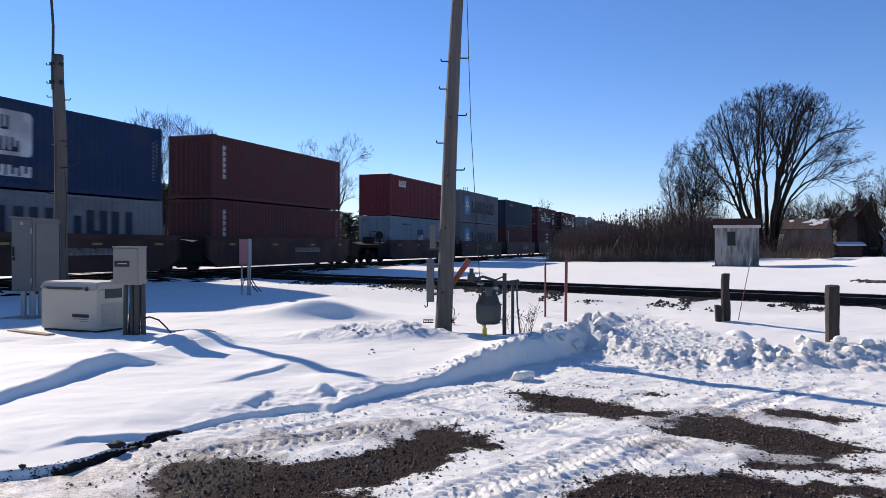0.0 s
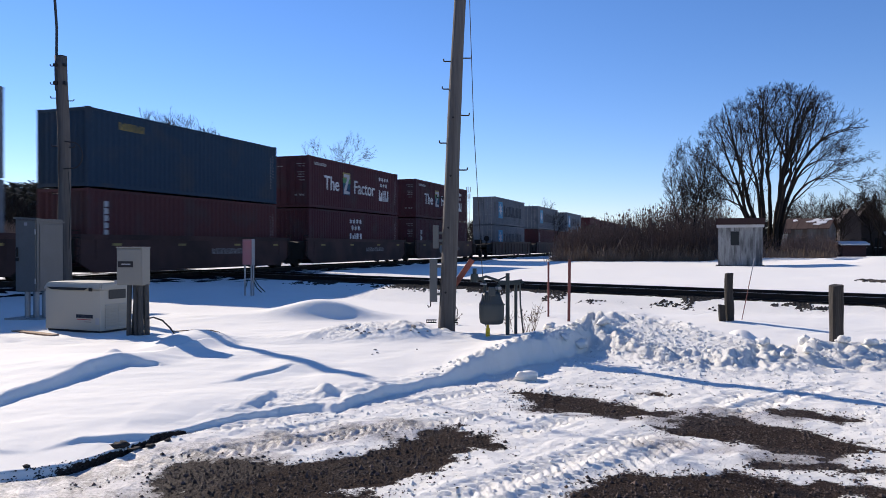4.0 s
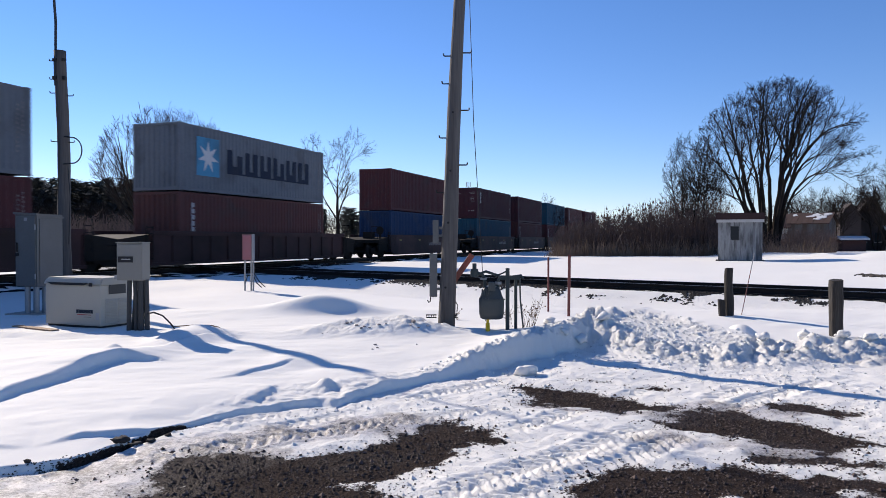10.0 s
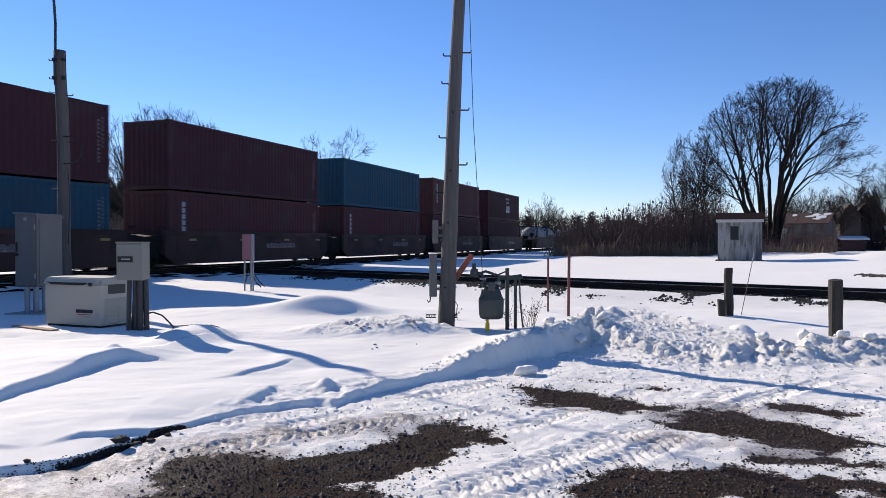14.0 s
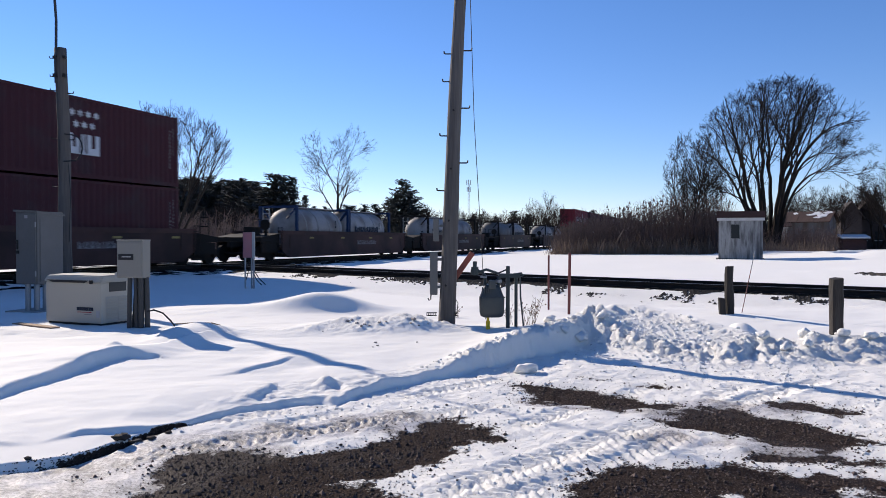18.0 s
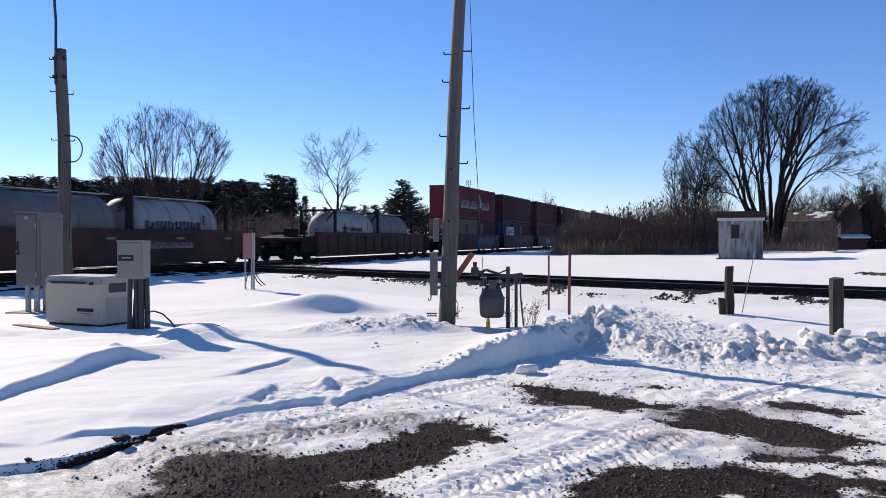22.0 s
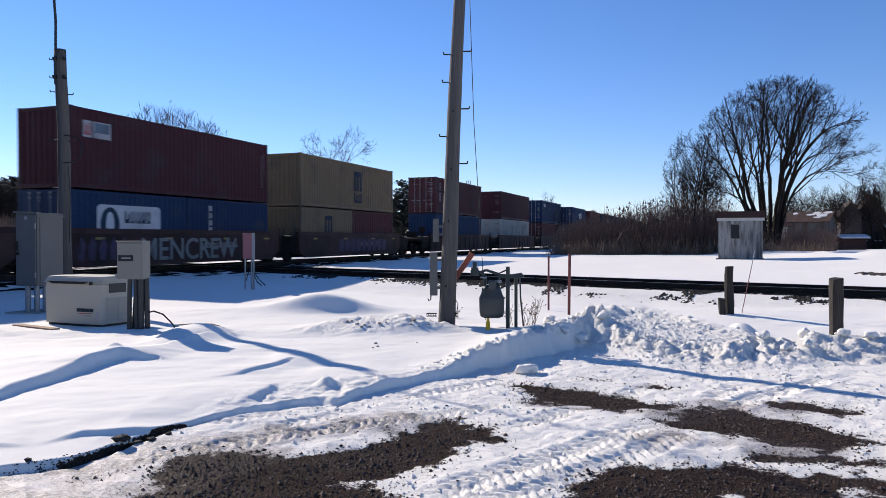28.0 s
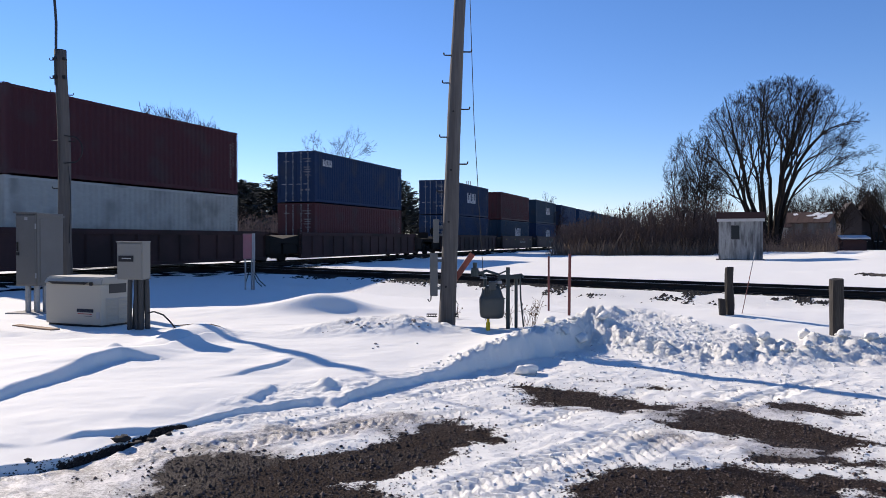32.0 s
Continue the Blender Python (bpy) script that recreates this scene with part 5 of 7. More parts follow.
def utility_pole():
    x, y = 0.035, 11.6
    z = height(x, y) - 0.3
    p = thing("utility_pole", "weathered grey wooden utility pole leaning slightly in the snow", "utility pole", pose(x, y, z))
    bm = bmesh.new()
    lean = 0.043
    pole_shaft(bm, (0, 0, 0), (9.2 * lean, 0, 9.2), 0.136, 0.06, 1.0)
    part("shaft", bm, M["pole_wood"], p, smooth=True)
    at = lambda h: Vector((h * lean, 0, h))
    for h, side in ((4.27, 1), (4.22, -1), (3.79, -1), (3.38, 1), (2.95, -1), (2.53, 1), (2.1, -1)):
        o = at(h + 0.27)
        rad = 0.136 - 0.0083 * h
        peg(p, Matrix.Translation(o + Vector((side * (rad - 0.02), -0.02, 0))) @ pose(0, 0, 0, 0, 0, 0 if side > 0 else 180))
    for z0, z1, w in ((1.58, 1.94, 0.045), (0.75, 1.42, 0.06)):
        bm = bmesh.new()
        box(bm, -0.21 - w, -0.1, z0, -0.21 + w, 0.04, z1, bevel=0.012)
        box(bm, -0.16, -0.06, z0 + 0.1, -0.08, 0.0, z0 + 0.14)
        box(bm, -0.16, -0.06, z1 - 0.14, -0.08, 0.0, z1 - 0.1)
        o = part("equipment_box", bm, M["cabinet_paint"], p, "galvanised equipment box on the pole")
        o.location = (z0 * lean, 0, 0)
    bm = bmesh.new()
    tube(bm, [(-0.22, -0.03, 0.76), (-0.225, -0.03, 0.68), (-0.25, -0.03, 0.66), (-0.27, -0.03, 0.7)], 0.01, 6)
    part("hasp", bm, M["iron"], p)
    for side in (-1, 1):
        bm = bmesh.new()
        x0, x1 = (-0.29, -0.13) if side < 0 else (0.14, 0.2)
        box(bm, x0, -0.06, 0.42, x1, -0.03, 0.435)
        box(bm, x0, -0.06, 0.46, x1, -0.03, 0.475)
        n = 6 if side < 0 else 3
        for i in range(n):
            a = x0 + (x1 - x0) * i / n
            box(bm, a, -0.06, 0.435, a + 0.008, -0.03, 0.46)
        part("slotted_bracket", bm, M["iron"], p)
    for k, (sx, ex) in enumerate(((0.11, 0.31),)):
        bm = bmesh.new()
        box(bm, -0.045, -0.012, 0.0, 0.045, 0.012, 0.66, bevel=0.006)
        o = part("orange_marker_board", bm, M["orange"], p, "faded orange marker board leaning behind the pole")
        o.matrix_basis = pose(0.06, 0.24, 0.86, 0, 35, 0)
    bm = bmesh.new()
    for h in (0.9, 1.9, 2.7, 3.6):
        o = at(h)
        tube(bm, [o + Vector((-0.03, -0.15 + 0.007 * h, 0)), o + Vector((-0.03, -0.165 + 0.007 * h, 0))], 0.018, 8)
    part("bolt", bm, M["iron"], p)
    bm = bmesh.new()
    tube(bm, [(0.15, -0.02, 0.4), (0.19, -0.02, 0.5), (0.2, -0.02, 0.62), (0.15, -0.02, 0.7)], 0.006, 5)
    part("ground_wire", bm, M["iron"], p)
    w = thing("guy_wire", "thin dark guy wire running down from the pole", "wire")
    bm = bmesh.new()
    tube(bm, [(x + 6.6 * lean + 0.06, y, z + 6.6), (0.5, 12.0, 3.5), (0.74, 12.7, 0.1)], 0.006, 5)
    part("wire", bm, M["iron"], w)


def left_pole():
    x, y = -7.89, 15.6
    z = height(x, y) - 0.2
    p = thing("utility_pole", "short weathered wooden pole with climbing pegs and a cable riser", "utility pole", pose(x, y, z))
    bm = bmesh.new()
    top = 5.64
    pole_shaft(bm, (0, 0, 0), (-0.1, 0, top), 0.132, 0.116, 2.0)
    part("shaft", bm, M["pole_wood"], p, smooth=True)
    for h, side in ((5.43, -1), (5.05, -1), (4.76, -1), (4.7, 1), (3.73, 1), (3.75, -1), (2.75, -1)):
        peg(p, Matrix.Translation((-0.016 * h + side * 0.11, -0.02, h)) @ pose(0, 0, 0, 0, 0, 0 if side > 0 else 180))
    bm = bmesh.new()
    tube(bm, [(-0.16, -0.1, 4.9), (-0.17, -0.1, 5.4), (-0.18, -0.05, top), (-0.2, 0, top + 0.6), (-0.24, 0, top + 1.2), (-0.25, 0, top + 3.0)], 0.028, 7)
    part("cable_riser", bm, M["conduit"], p)
    bm = bmesh.new()
    pts = [(0.13 + 0.21 * math.sin(t) + 0.05, -0.12, 3.55 - 0.27 * math.cos(t)) for t in np.linspace(0.25, 2.9, 12)]
    tube(bm, [(0.02, -0.12, 3.84)] + [(a, b, 7.1 - c) for a, b, c in pts] + [(0.0, -0.12, 3.27)], 0.014, 6)
    part("cable_loop", bm, M["black"], p, "black cable loop")
    for zz, s in ((5.43, 0.05), (5.05, 0.07)):
        for x0, x1 in ((-0.2, -0.12), (0.0, 0.06)):
            bm = bmesh.new()
            box(bm, x0, -0.16, zz - s / 2, x1, -0.08, zz + s / 2)
            part("cleat", bm, M["iron"], p)
    bm = bmesh.new()
    tube(bm, [(0.1, -0.1, 1.6), (0.12, -0.12, 2.0), (0.14, -0.12, 2.6), (0.1, -0.12, 3.2)], 0.01, 5)
    part("cable", bm, M["black"], p)


utility_pole()
left_pole()


# ---- equipment by the lot ----
def equipment_cabinet():
    x, y = -7.64, 14.0
    z = height(x, y)
    # the corner nearest the lot is the origin: the side runs along x, the door face along y
    c = thing("equipment_cabinet", "tall grey steel equipment cabinet on short pipes in the snow", "cabinet", pose(x, y, z, 0, 0, 76))
    lo, hi = 0.72 - z, 2.1 - z
    bm = bmesh.new()
    box(bm, 0.0, 0.0, lo, 0.66, 0.49, hi, bevel=0.012)
    part("body", bm, M["cabinet_paint"], c)
    bm = bmesh.new()
    hexa(bm, [(-0.035, -0.02, hi - 0.02), (0.685, -0.02, hi - 0.07), (0.685, 0.51, hi - 0.05), (-0.035, 0.51, hi), (-0.035, -0.02, hi + 0.01), (0.685, -0.02, hi - 0.04), (0.685, 0.51, hi - 0.015), (-0.035, 0.51, hi + 0.035)])
    part("hood", bm, M["cabinet_paint"], c)
    bm = bmesh.new()
    box(bm, -0.022, 0.025, lo + 0.03, -0.001, 0.465, hi - 0.04, bevel=0.008)
    d = part("door", bm, M["cabinet_paint"], c)
    for zz in (lo + 0.15, hi - 0.3):
        bm = bmesh.new()
        tube(bm, [(-0.026, 0.02, zz), (-0.026, 0.02, zz + 0.1)], 0.013, 8)
        part("hinge", bm, M["galvanised"], d)
    bm = bmesh.new()
    box(bm, -0.05, 0.41, lo + 0.66, -0.02, 0.435, lo + 0.84, bevel=0.006)
    part("handle", bm, M["iron"], d)
    bm = bmesh.new()
    box(bm, -0.045, 0.39, lo + 0.58, -0.02, 0.455, lo + 0.64, bevel=0.006)
    part("padlock", bm, M["iron"], d)
    bm = bmesh.new()
    box(bm, -0.026, 0.2, hi - 0.13, -0.0225, 0.27, hi - 0.07)
    part("label_plate", bm, M["pale"], d, "small white plate")
    bm = bmesh.new()
    box(bm, 0.06, -0.012, lo + 0.05, 0.6, -0.001, hi - 0.1, bevel=0.004)
    part("side_panel", bm, M["cabinet_paint"], c)
    for a, b in ((0.09, 0.3), (0.16, 0.16), (0.28, 0.08), (0.3, 0.3)):
        bm = bmesh.new()
        tube(bm, [(a, b, -0.3), (a, b, lo + 0.02)], 0.05, 12)
        part("pipe", bm, M["galvanised"], c)
    bm = bmesh.new()
    box(bm, -0.1, -0.1, -0.28, 0.6, 0.65, 0.02)
    part("footing", bm, M["concrete"], c)


def generator():
    x, y = -5.39, 11.7
    z = height(x, y) - 0.02
    g = thing("standby_generator", "beige steel standby generator on a pad in the snow", "generator", pose(x, y, z, 0, 0, -23))
    # the front corner is the origin: the long face runs to -x, the end face to +y
    bm = bmesh.new()
    box(bm, -1.22, 0.0, 0.05, 0.0, 0.64, 0.7, bevel=0.02)
    part("housing", bm, M["beige"], g)
    bm = bmesh.new()
    hexa(bm, [(-1.25, -0.035, 0.7), (0.03, -0.035, 0.7), (0.03, 0.67, 0.7), (-1.25, 0.67, 0.7), (-1.22, 0.03, 0.81), (0.0, 0.03, 0.81), (0.0, 0.6, 0.82), (-1.22, 0.6, 0.82)])
    bmesh.ops.bevel(bm, geom=bm.edges[:], offset=0.02, segments=2, affect="EDGES")
    part("lid", bm, M["beige"], g)
    bm = bmesh.new()
    slab(bm, [(-1.14, 0.735), (-0.22, 0.735), (-0.32, 0.695), (-1.02, 0.695)], -0.042, -0.03)
    part("lid_grip", bm, M["black"], g)
    bm = bmesh.new()
    box(bm, -0.2, -0.05, 0.68, -0.14, -0.03, 0.74, bevel=0.005)
    part("lock", bm, M["iron"], g)
    bm = bmesh.new()
    box(bm, -1.19, 0.03, 0.0, -0.03, 0.61, 0.05)
    part("base", bm, M["black"], g)
    for i in range(9):
        bm = bmesh.new()
        for a, b in ((0.09, 0.32), (0.35, 0.58)):
            slab(bm, [(0.0, 0), (0.02, -0.01), (0.0, 0.022)], a, b)
        o = part("louvre", bm, M["beige"], g)
        o.location = (0.001, 0, 0.1 + i * 0.044)
    bm = bmesh.new()
    box(bm, 0.001, 0.16, 0.55, 0.012, 0.5, 0.7, bevel=0.004)
    part("vent_cover", bm, M["conduit"], g)
    bm = bmesh.new()
    for i in range(7):
        box(bm, -0.52 + i * 0.052, -0.006, 0.25, -0.475 + i * 0.052, -0.001, 0.305)
    part("brand_bar", bm, M["ink"], g, "dark brand lettering as bars")
    bm = bmesh.new()
    box(bm, -0.5, -0.006, 0.22, -0.2, -0.001, 0.23)
    part("brand_rule", bm, M["red_ink"], g)
    bm = bmesh.new()
    box(bm, -0.35, -0.006, 0.185, -0.2, -0.001, 0.195)
    part("model_bar", bm, M["stencil"], g)
    bm = bmesh.new()
    box(bm, -0.1, -0.006, 0.15, -0.03, -0.001, 0.26)
    part("data_plate", bm, M["pale"], g)
    bm = bmesh.new()
    box(bm, -1.45, -0.25, -0.06, 0.12, 0.8, 0.0)
    part("pad", bm, M["concrete"], g)
    b = thing("plank", "bare brown board lying in the snow by the generator", "board", pose(x - 1.05, y - 0.02, z + 0.025, 0, 0, -32))
    bm = bmesh.new()
    box(bm, -0.5, -0.07, -0.02, 0.6, 0.07, 0.02, bevel=0.005)
    part("board", bm, M["plank"], b)


def disconnect_box():
    x, y = -4.66, 11.2
    z = height(x, y)
    c = thing("transfer_switch", "pale grey electrical switch box on dark conduits", "electrical box", pose(x, y, 0, 0, 0, -12))
    bm = bmesh.new()
    box(bm, -0.215, -0.1, 1.0, 0.215, 0.1, 1.56, bevel=0.012)
    part("body", bm, M["pale_grey"], c)
    bm = bmesh.new()
    box(bm, -0.221, -0.116, 1.557, 0.221, 0.106, 1.575, bevel=0.005)
    part("rain_hood", bm, M["pale_grey"], c)
    bm = bmesh.new()
    box(bm, -0.2, -0.112, 1.02, 0.2, -0.1, 1.54, bevel=0.006)
    d = part("cover", bm, M["pale_grey"], c)
    bm = bmesh.new()
    box(bm, -0.18, -0.118, 1.27, 0.07, -0.111, 1.36)
    pl = part("name_plate", bm, M["black"], d, "black name plate")
    bm = bmesh.new()
    box(bm, -0.12, -0.122, 1.31, 0.03, -0.1175, 1.325)
    part("brand_bar", bm, M["pale"], d)
    bm = bmesh.new()
    box(bm, -0.24, -0.12, 1.02, -0.2, -0.06, 1.08)
    part("latch", bm, M["galvanised"], c)
    for i, (a, b, lean, r) in enumerate(((-0.03, -0.05, -0.02, 0.035), (0.06, -0.05, 0.02, 0.03), (0.14, -0.03, 0.0, 0.045), (0.03, 0.03, -0.08, 0.025), (0.19, 0.03, 0.02, 0.04))):
        bm = bmesh.new()
        tube(bm, [(a, b, 1.01), (a + lean * 0.4, b, z + 0.45), (a + lean, b, z - 0.2)], r, 9)
        part("conduit", bm, M["conduit"], c)
    bm = bmesh.new()
    tube(bm, [(0.22, 0.0, z + 0.25), (0.3, 0.05, z + 0.27), (0.42, 0.1, z + 0.22), (0.52, 0.15, z + 0.1), (0.58, 0.18, z)], 0.012, 6)
    part("cable", bm, M["black"], c, "loose black cable")


def junction_box():
    x, y = -5.67, 21.7
    z = height(x, y) + 0.08
    c = thing("signal_junction_box", "faded red signal junction box on steel posts beside the tracks", "junction box", pose(x, y, z, 0, 0, 8))
    bm = bmesh.new()
    box(bm, -0.16, -0.1, 0.82, 0.1, 0.1, 1.56, bevel=0.012)
    part("body", bm, M["faded_red"], c)
    bm = bmesh.new()
    box(bm, 0.1, -0.1, 0.8, 0.17, 0.1, 1.57, bevel=0.008)
    part("side_channel", bm, M["galvanised"], c)
    bm = bmesh.new()
    box(bm, -0.14, -0.112, 0.86, 0.08, -0.1, 1.52, bevel=0.005)
    part("door", bm, M["faded_red"], c)
    for a in (-0.1, 0.08, 0.14):
        bm = bmesh.new()
        tube(bm, [(a, 0, -0.2), (a, 0, 0.82)], 0.025, 8)
        part("post", bm, M["galvanised"], c)
    bm = bmesh.new()
    tube(bm, [(-0.1, 0, 0.1), (0.02, -0.05, 0.5)], 0.012, 6)
    tube(bm, [(0.14, 0, 0.35), (0.24, -0.05, 0.15), (0.38, -0.1, 0.02)], 0.015, 6)
    tube(bm, [(0.14, 0, 0.45), (0.3, -0.02, 0.2), (0.48, -0.08, 0.03)], 0.015, 6)
    part("cable", bm, M["black"], c)


def gas_meter():
    x, y = 0.72, 10.95
    z = height(x, y)
    g = thing("gas_meter", "grey cast gas meter with green pipework above the snow", "gas meter", pose(x, y, 0.02))
    bm = bmesh.new()
    rings = []
    for zz, w, d in ((0.42, 0.12, 0.09), (0.44, 0.165, 0.12), (0.5, 0.18, 0.13), (0.68, 0.185, 0.135), (0.72, 0.18, 0.13), (0.76, 0.16, 0.115), (0.84, 0.135, 0.1), (0.88, 0.12, 0.09), (0.9, 0.08, 0.06)):
        rings.append([bm.verts.new((w * math.copysign(abs(math.cos(t)) ** 0.45, math.cos(t)), d * math.copysign(abs(math.sin(t)) ** 0.45, math.sin(t)), zz)) for t in np.linspace(0, 2 * math.pi, 24, endpoint=False)])
    for a, b in zip(rings, rings[1:]):
        for k in range(24):
            bm.faces.new((a[k], a[(k + 1) % 24], b[(k + 1) % 24], b[k]))
    bm.faces.new(rings[0][::-1])
    bm.faces.new(rings[-1])
    part("meter_body", bm, M["meter_grey"], g, smooth=True)
    bm = bmesh.new()
    for i in range(9):
        a = -0.175 + i * 0.044
        tube(bm, [(a, -0.135, 0.72), (a, -0.15, 0.72)], 0.012, 6)
    for i in range(5):
        box(bm, -0.15 + i * 0.03, -0.13, 0.77, -0.135 + i * 0.03, -0.1, 0.87)
    part("flange_bolt", bm, M["meter_grey"], g)
    bm = bmesh.new()
    box(bm, -0.05, -0.14, 0.84, 0.05, -0.05, 0.97, bevel=0.015)
    part("index_box", bm, M["meter_grey"], g)
    for pts, r in (([(-0.1, 0, 0.88), (-0.1, 0, 1.02), (-0.14, 0, 1.08), (-0.22, 0, 1.1)], 0.024), ([(0.1, 0, 0.88), (0.1, 0, 0.99), (0.14, 0, 1.04), (0.3, 0.0, 1.04)], 0.024), ([(-0.25, 0, 1.06), (-0.08, 0, 1.12), (0.1, 0.02, 1.06)], 0.02),
                   ([(0.28, 0.02, 1.04), (0.36, 0.02, 1.04), (0.36, 0.02, 0.1)], 0.024), ([(0.42, 0.03, 1.02), (0.43, 0.03, 0.7), (0.47, 0.03, 0.3), (0.46, 0.03, 0.1)], 0.012),
                   ([(0.3, 0.0, 1.04), (0.44, 0.0, 1.06), (0.46, 0, 1.02)], 0.022)):
        bm = bmesh.new()
        tube(bm, pts, r, 8)
        part("pipe", bm, M["pipe_green"], g)
    bm = bmesh.new()
    tube(bm, [(-0.25, 0, 1.04), (-0.25, 0, 1.16)], 0.055, 12)
    tube(bm, [(-0.25, 0, 1.16), (-0.25, 0, 1.24)], 0.03, 8)
    tube(bm, [(-0.31, 0, 1.09), (-0.19, 0, 1.09)], 0.035, 8)
    part("regulator", bm, M["pipe_green"], g)
    bm = bmesh.new()
    tube(bm, [(-0.12, 0, 1.02), (-0.12, 0, 1.0)], 0.05, 10)
    tube(bm, [(0.1, 0, 0.93), (0.1, 0, 0.97)], 0.05, 10)
    part("union_nut", bm, M["galvanised"], g)
    bm = bmesh.new()
    tube(bm, [(-0.055, 0.0, 0.18), (-0.055, 0.0, 0.36)], 0.032, 10)
    part("sleeve", bm, M["yellow"], g, "bright yellow plastic sleeve")
    bm = bmesh.new()
    tube(bm, [(-0.055, 0.0, -0.1), (-0.055, 0.0, 0.45)], 0.02, 8)
    part("stem", bm, M["yellow"], g)
    bm = bmesh.new()
    box(bm, 0.21, -0.025, -0.1, 0.265, 0.03, 1.17, bevel=0.004)
    part("support_post", bm, M["pipe_green"], g)
    bm = bmesh.new()
    box(bm, 0.1, -0.02, 1.0, 0.42, 0.02, 1.05)
    tube(bm, [(0.06, 0, 1.05), (0.24, 0, 1.13)], 0.012, 6)
    part("bracket", bm, M["pipe_green"], g)


equipment_cabinet()
generator()
disconnect_box()
junction_box()
gas_meter()


# ---- stakes, posts and weeds ----
def stake(x, y, h, w, lean=0.0):
    z = height(x, y)
    s = thing("marker_stake", "thin rusty red marker stake standing in the snow", "stake", pose(x, y, z, 0, lean, 0), group="marker stakes")
    bm = bmesh.new()
    box(bm, -w / 2, -0.012, -0.15, w / 2, 0.012, h, bevel=0.003)
    part("rod", bm, M["stake_red"], s)


stake(2.05, 14.4, 1.06, 0.035)
stake(2.31, 13.6, 1.13, 0.05, 0.6)


def wooden_post(x, y, h, w, square, label, lean=0.0, seed=0, buried=0.25):
    z = height(x, y)
    p = thing("wooden_post", label, "post", pose(x, y, z, 0, lean, 0), group="old wooden posts")
    rng = random.Random(seed)
    bm = bmesh.new()
    rows = []
    n = 14 if not square else 16
    for k in range(9):
        f = k / 8
        zz = -buried + (h + buried) * f
        ring = []
        for i in range(n):
            t = 2 * math.pi * (i + 0.5) / n
            c, s = math.cos(t), math.sin(t)
            if square:
                q = 1 / max(abs(c), abs(s))
                q = min(q, 1.32)
            else:
                q = 1.0
            q *= 1 + rng.uniform(-0.05, 0.05)
            if not square and 0.35 < f < 0.62:
                q *= 1.12
            if f == 1:
                zz = h + 0.012 * math.sin(t + seed) + rng.uniform(-0.004, 0.004)
            ring.append(bm.verts.new((w / 2 * q * c + (0.015 * math.sin(f * 6) if not square else 0), w / 2 * q * s, zz)))
        rows.append(ring)
    for a, b in zip(rows, rows[1:]):
        for i in range(n):
            bm.faces.new((a[i], a[(i + 1) % n], b[(i + 1) % n], b[i]))
    bm.faces.new(rows[-1])
    part("timber", bm, M["post_wood"], p)
    return p


wooden_post(5.32, 13.8, 0.88, 0.15, False, "gnarled grey wooden fence post in the snow", 0.5, 3)
wooden_post(5.18, 13.75, 0.3, 0.11, True, "short broken wooden stump beside a post", -4, 5)
wooden_post(6.02, 11.35, 0.92, 0.17, True, "thick square dark wooden post behind a snow bank", -0.5, 7, 0.4)


def whip_marker():
    x, y = 5.6, 13.9
    w = thing("driveway_marker", "thin leaning red and white driveway marker rod", "marker rod", pose(x, y, height(x, y), 0, 11.5, 0))
    bm = bmesh.new()
    tube(bm, [(0, 0, -0.1), (0, 0, 0.85)], 0.007, 6)
    part("rod", bm, M["stake_red"], w)
    bm = bmesh.new()
    tube(bm, [(0, 0, 0.85), (0, 0, 1.18)], 0.008, 6)
    part("tip", bm, M["pale"], w, "pale tip of the rod")


whip_marker()


def weeds(x, y, h, n, seed, name="dead_weed", label="dry brown weed stalks poking out of the snow"):
    rng = random.Random(seed)
    p = thing(name, label, "weed", pose(x, y, height(x, y)))
    bm = bmesh.new()
    heads = bmesh.new()
    for i in range(n):
        a = rng.uniform(0, 2 * math.pi)
        out = rng.uniform(0.1, 0.5)
        hh = h * rng.uniform(0.45, 1)
        p0 = Vector((rng.uniform(-0.08, 0.08), rng.uniform(-0.08, 0.08), -0.05))
        p2 = p0 + Vector((math.cos(a) * out * hh * 0.8, math.sin(a) * out * hh * 0.5, hh))
        p1 = p0.lerp(p2, 0.5) + Vector((rng.uniform(-0.03, 0.03), 0, 0.04))
        tube(bm, [p0, p1, p2], [0.004, 0.003, 0.002], 4)
        for k in range(3):
            q = p1.lerp(p2, rng.random())
            e = q + Vector((rng.uniform(-0.1, 0.1), rng.uniform(-0.05, 0.05), rng.uniform(0.02, 0.1)))
            tube(bm, [q, e], [0.0025, 0.0015], 3)
            if rng.random() < 0.55:
                r = rng.uniform(0.004, 0.011)
                hexa(heads, [e + Vector((sx * r, sy * r, sz * r)) for sz in (-1, 1) for sx, sy in ((-1, -1), (1, -1), (1, 1), (-1, 1))])
    part("stalk", bm, M["weed"], p)
    part("seed_head", heads, M["weed"], p)["kind"] = "stuff"


weeds(1.3, 11.1, 0.48, 17, 1)
weeds(0.2, 13.0, 0.2, 8, 2)
weeds(1.05, 11.6, 0.3, 8, 4)


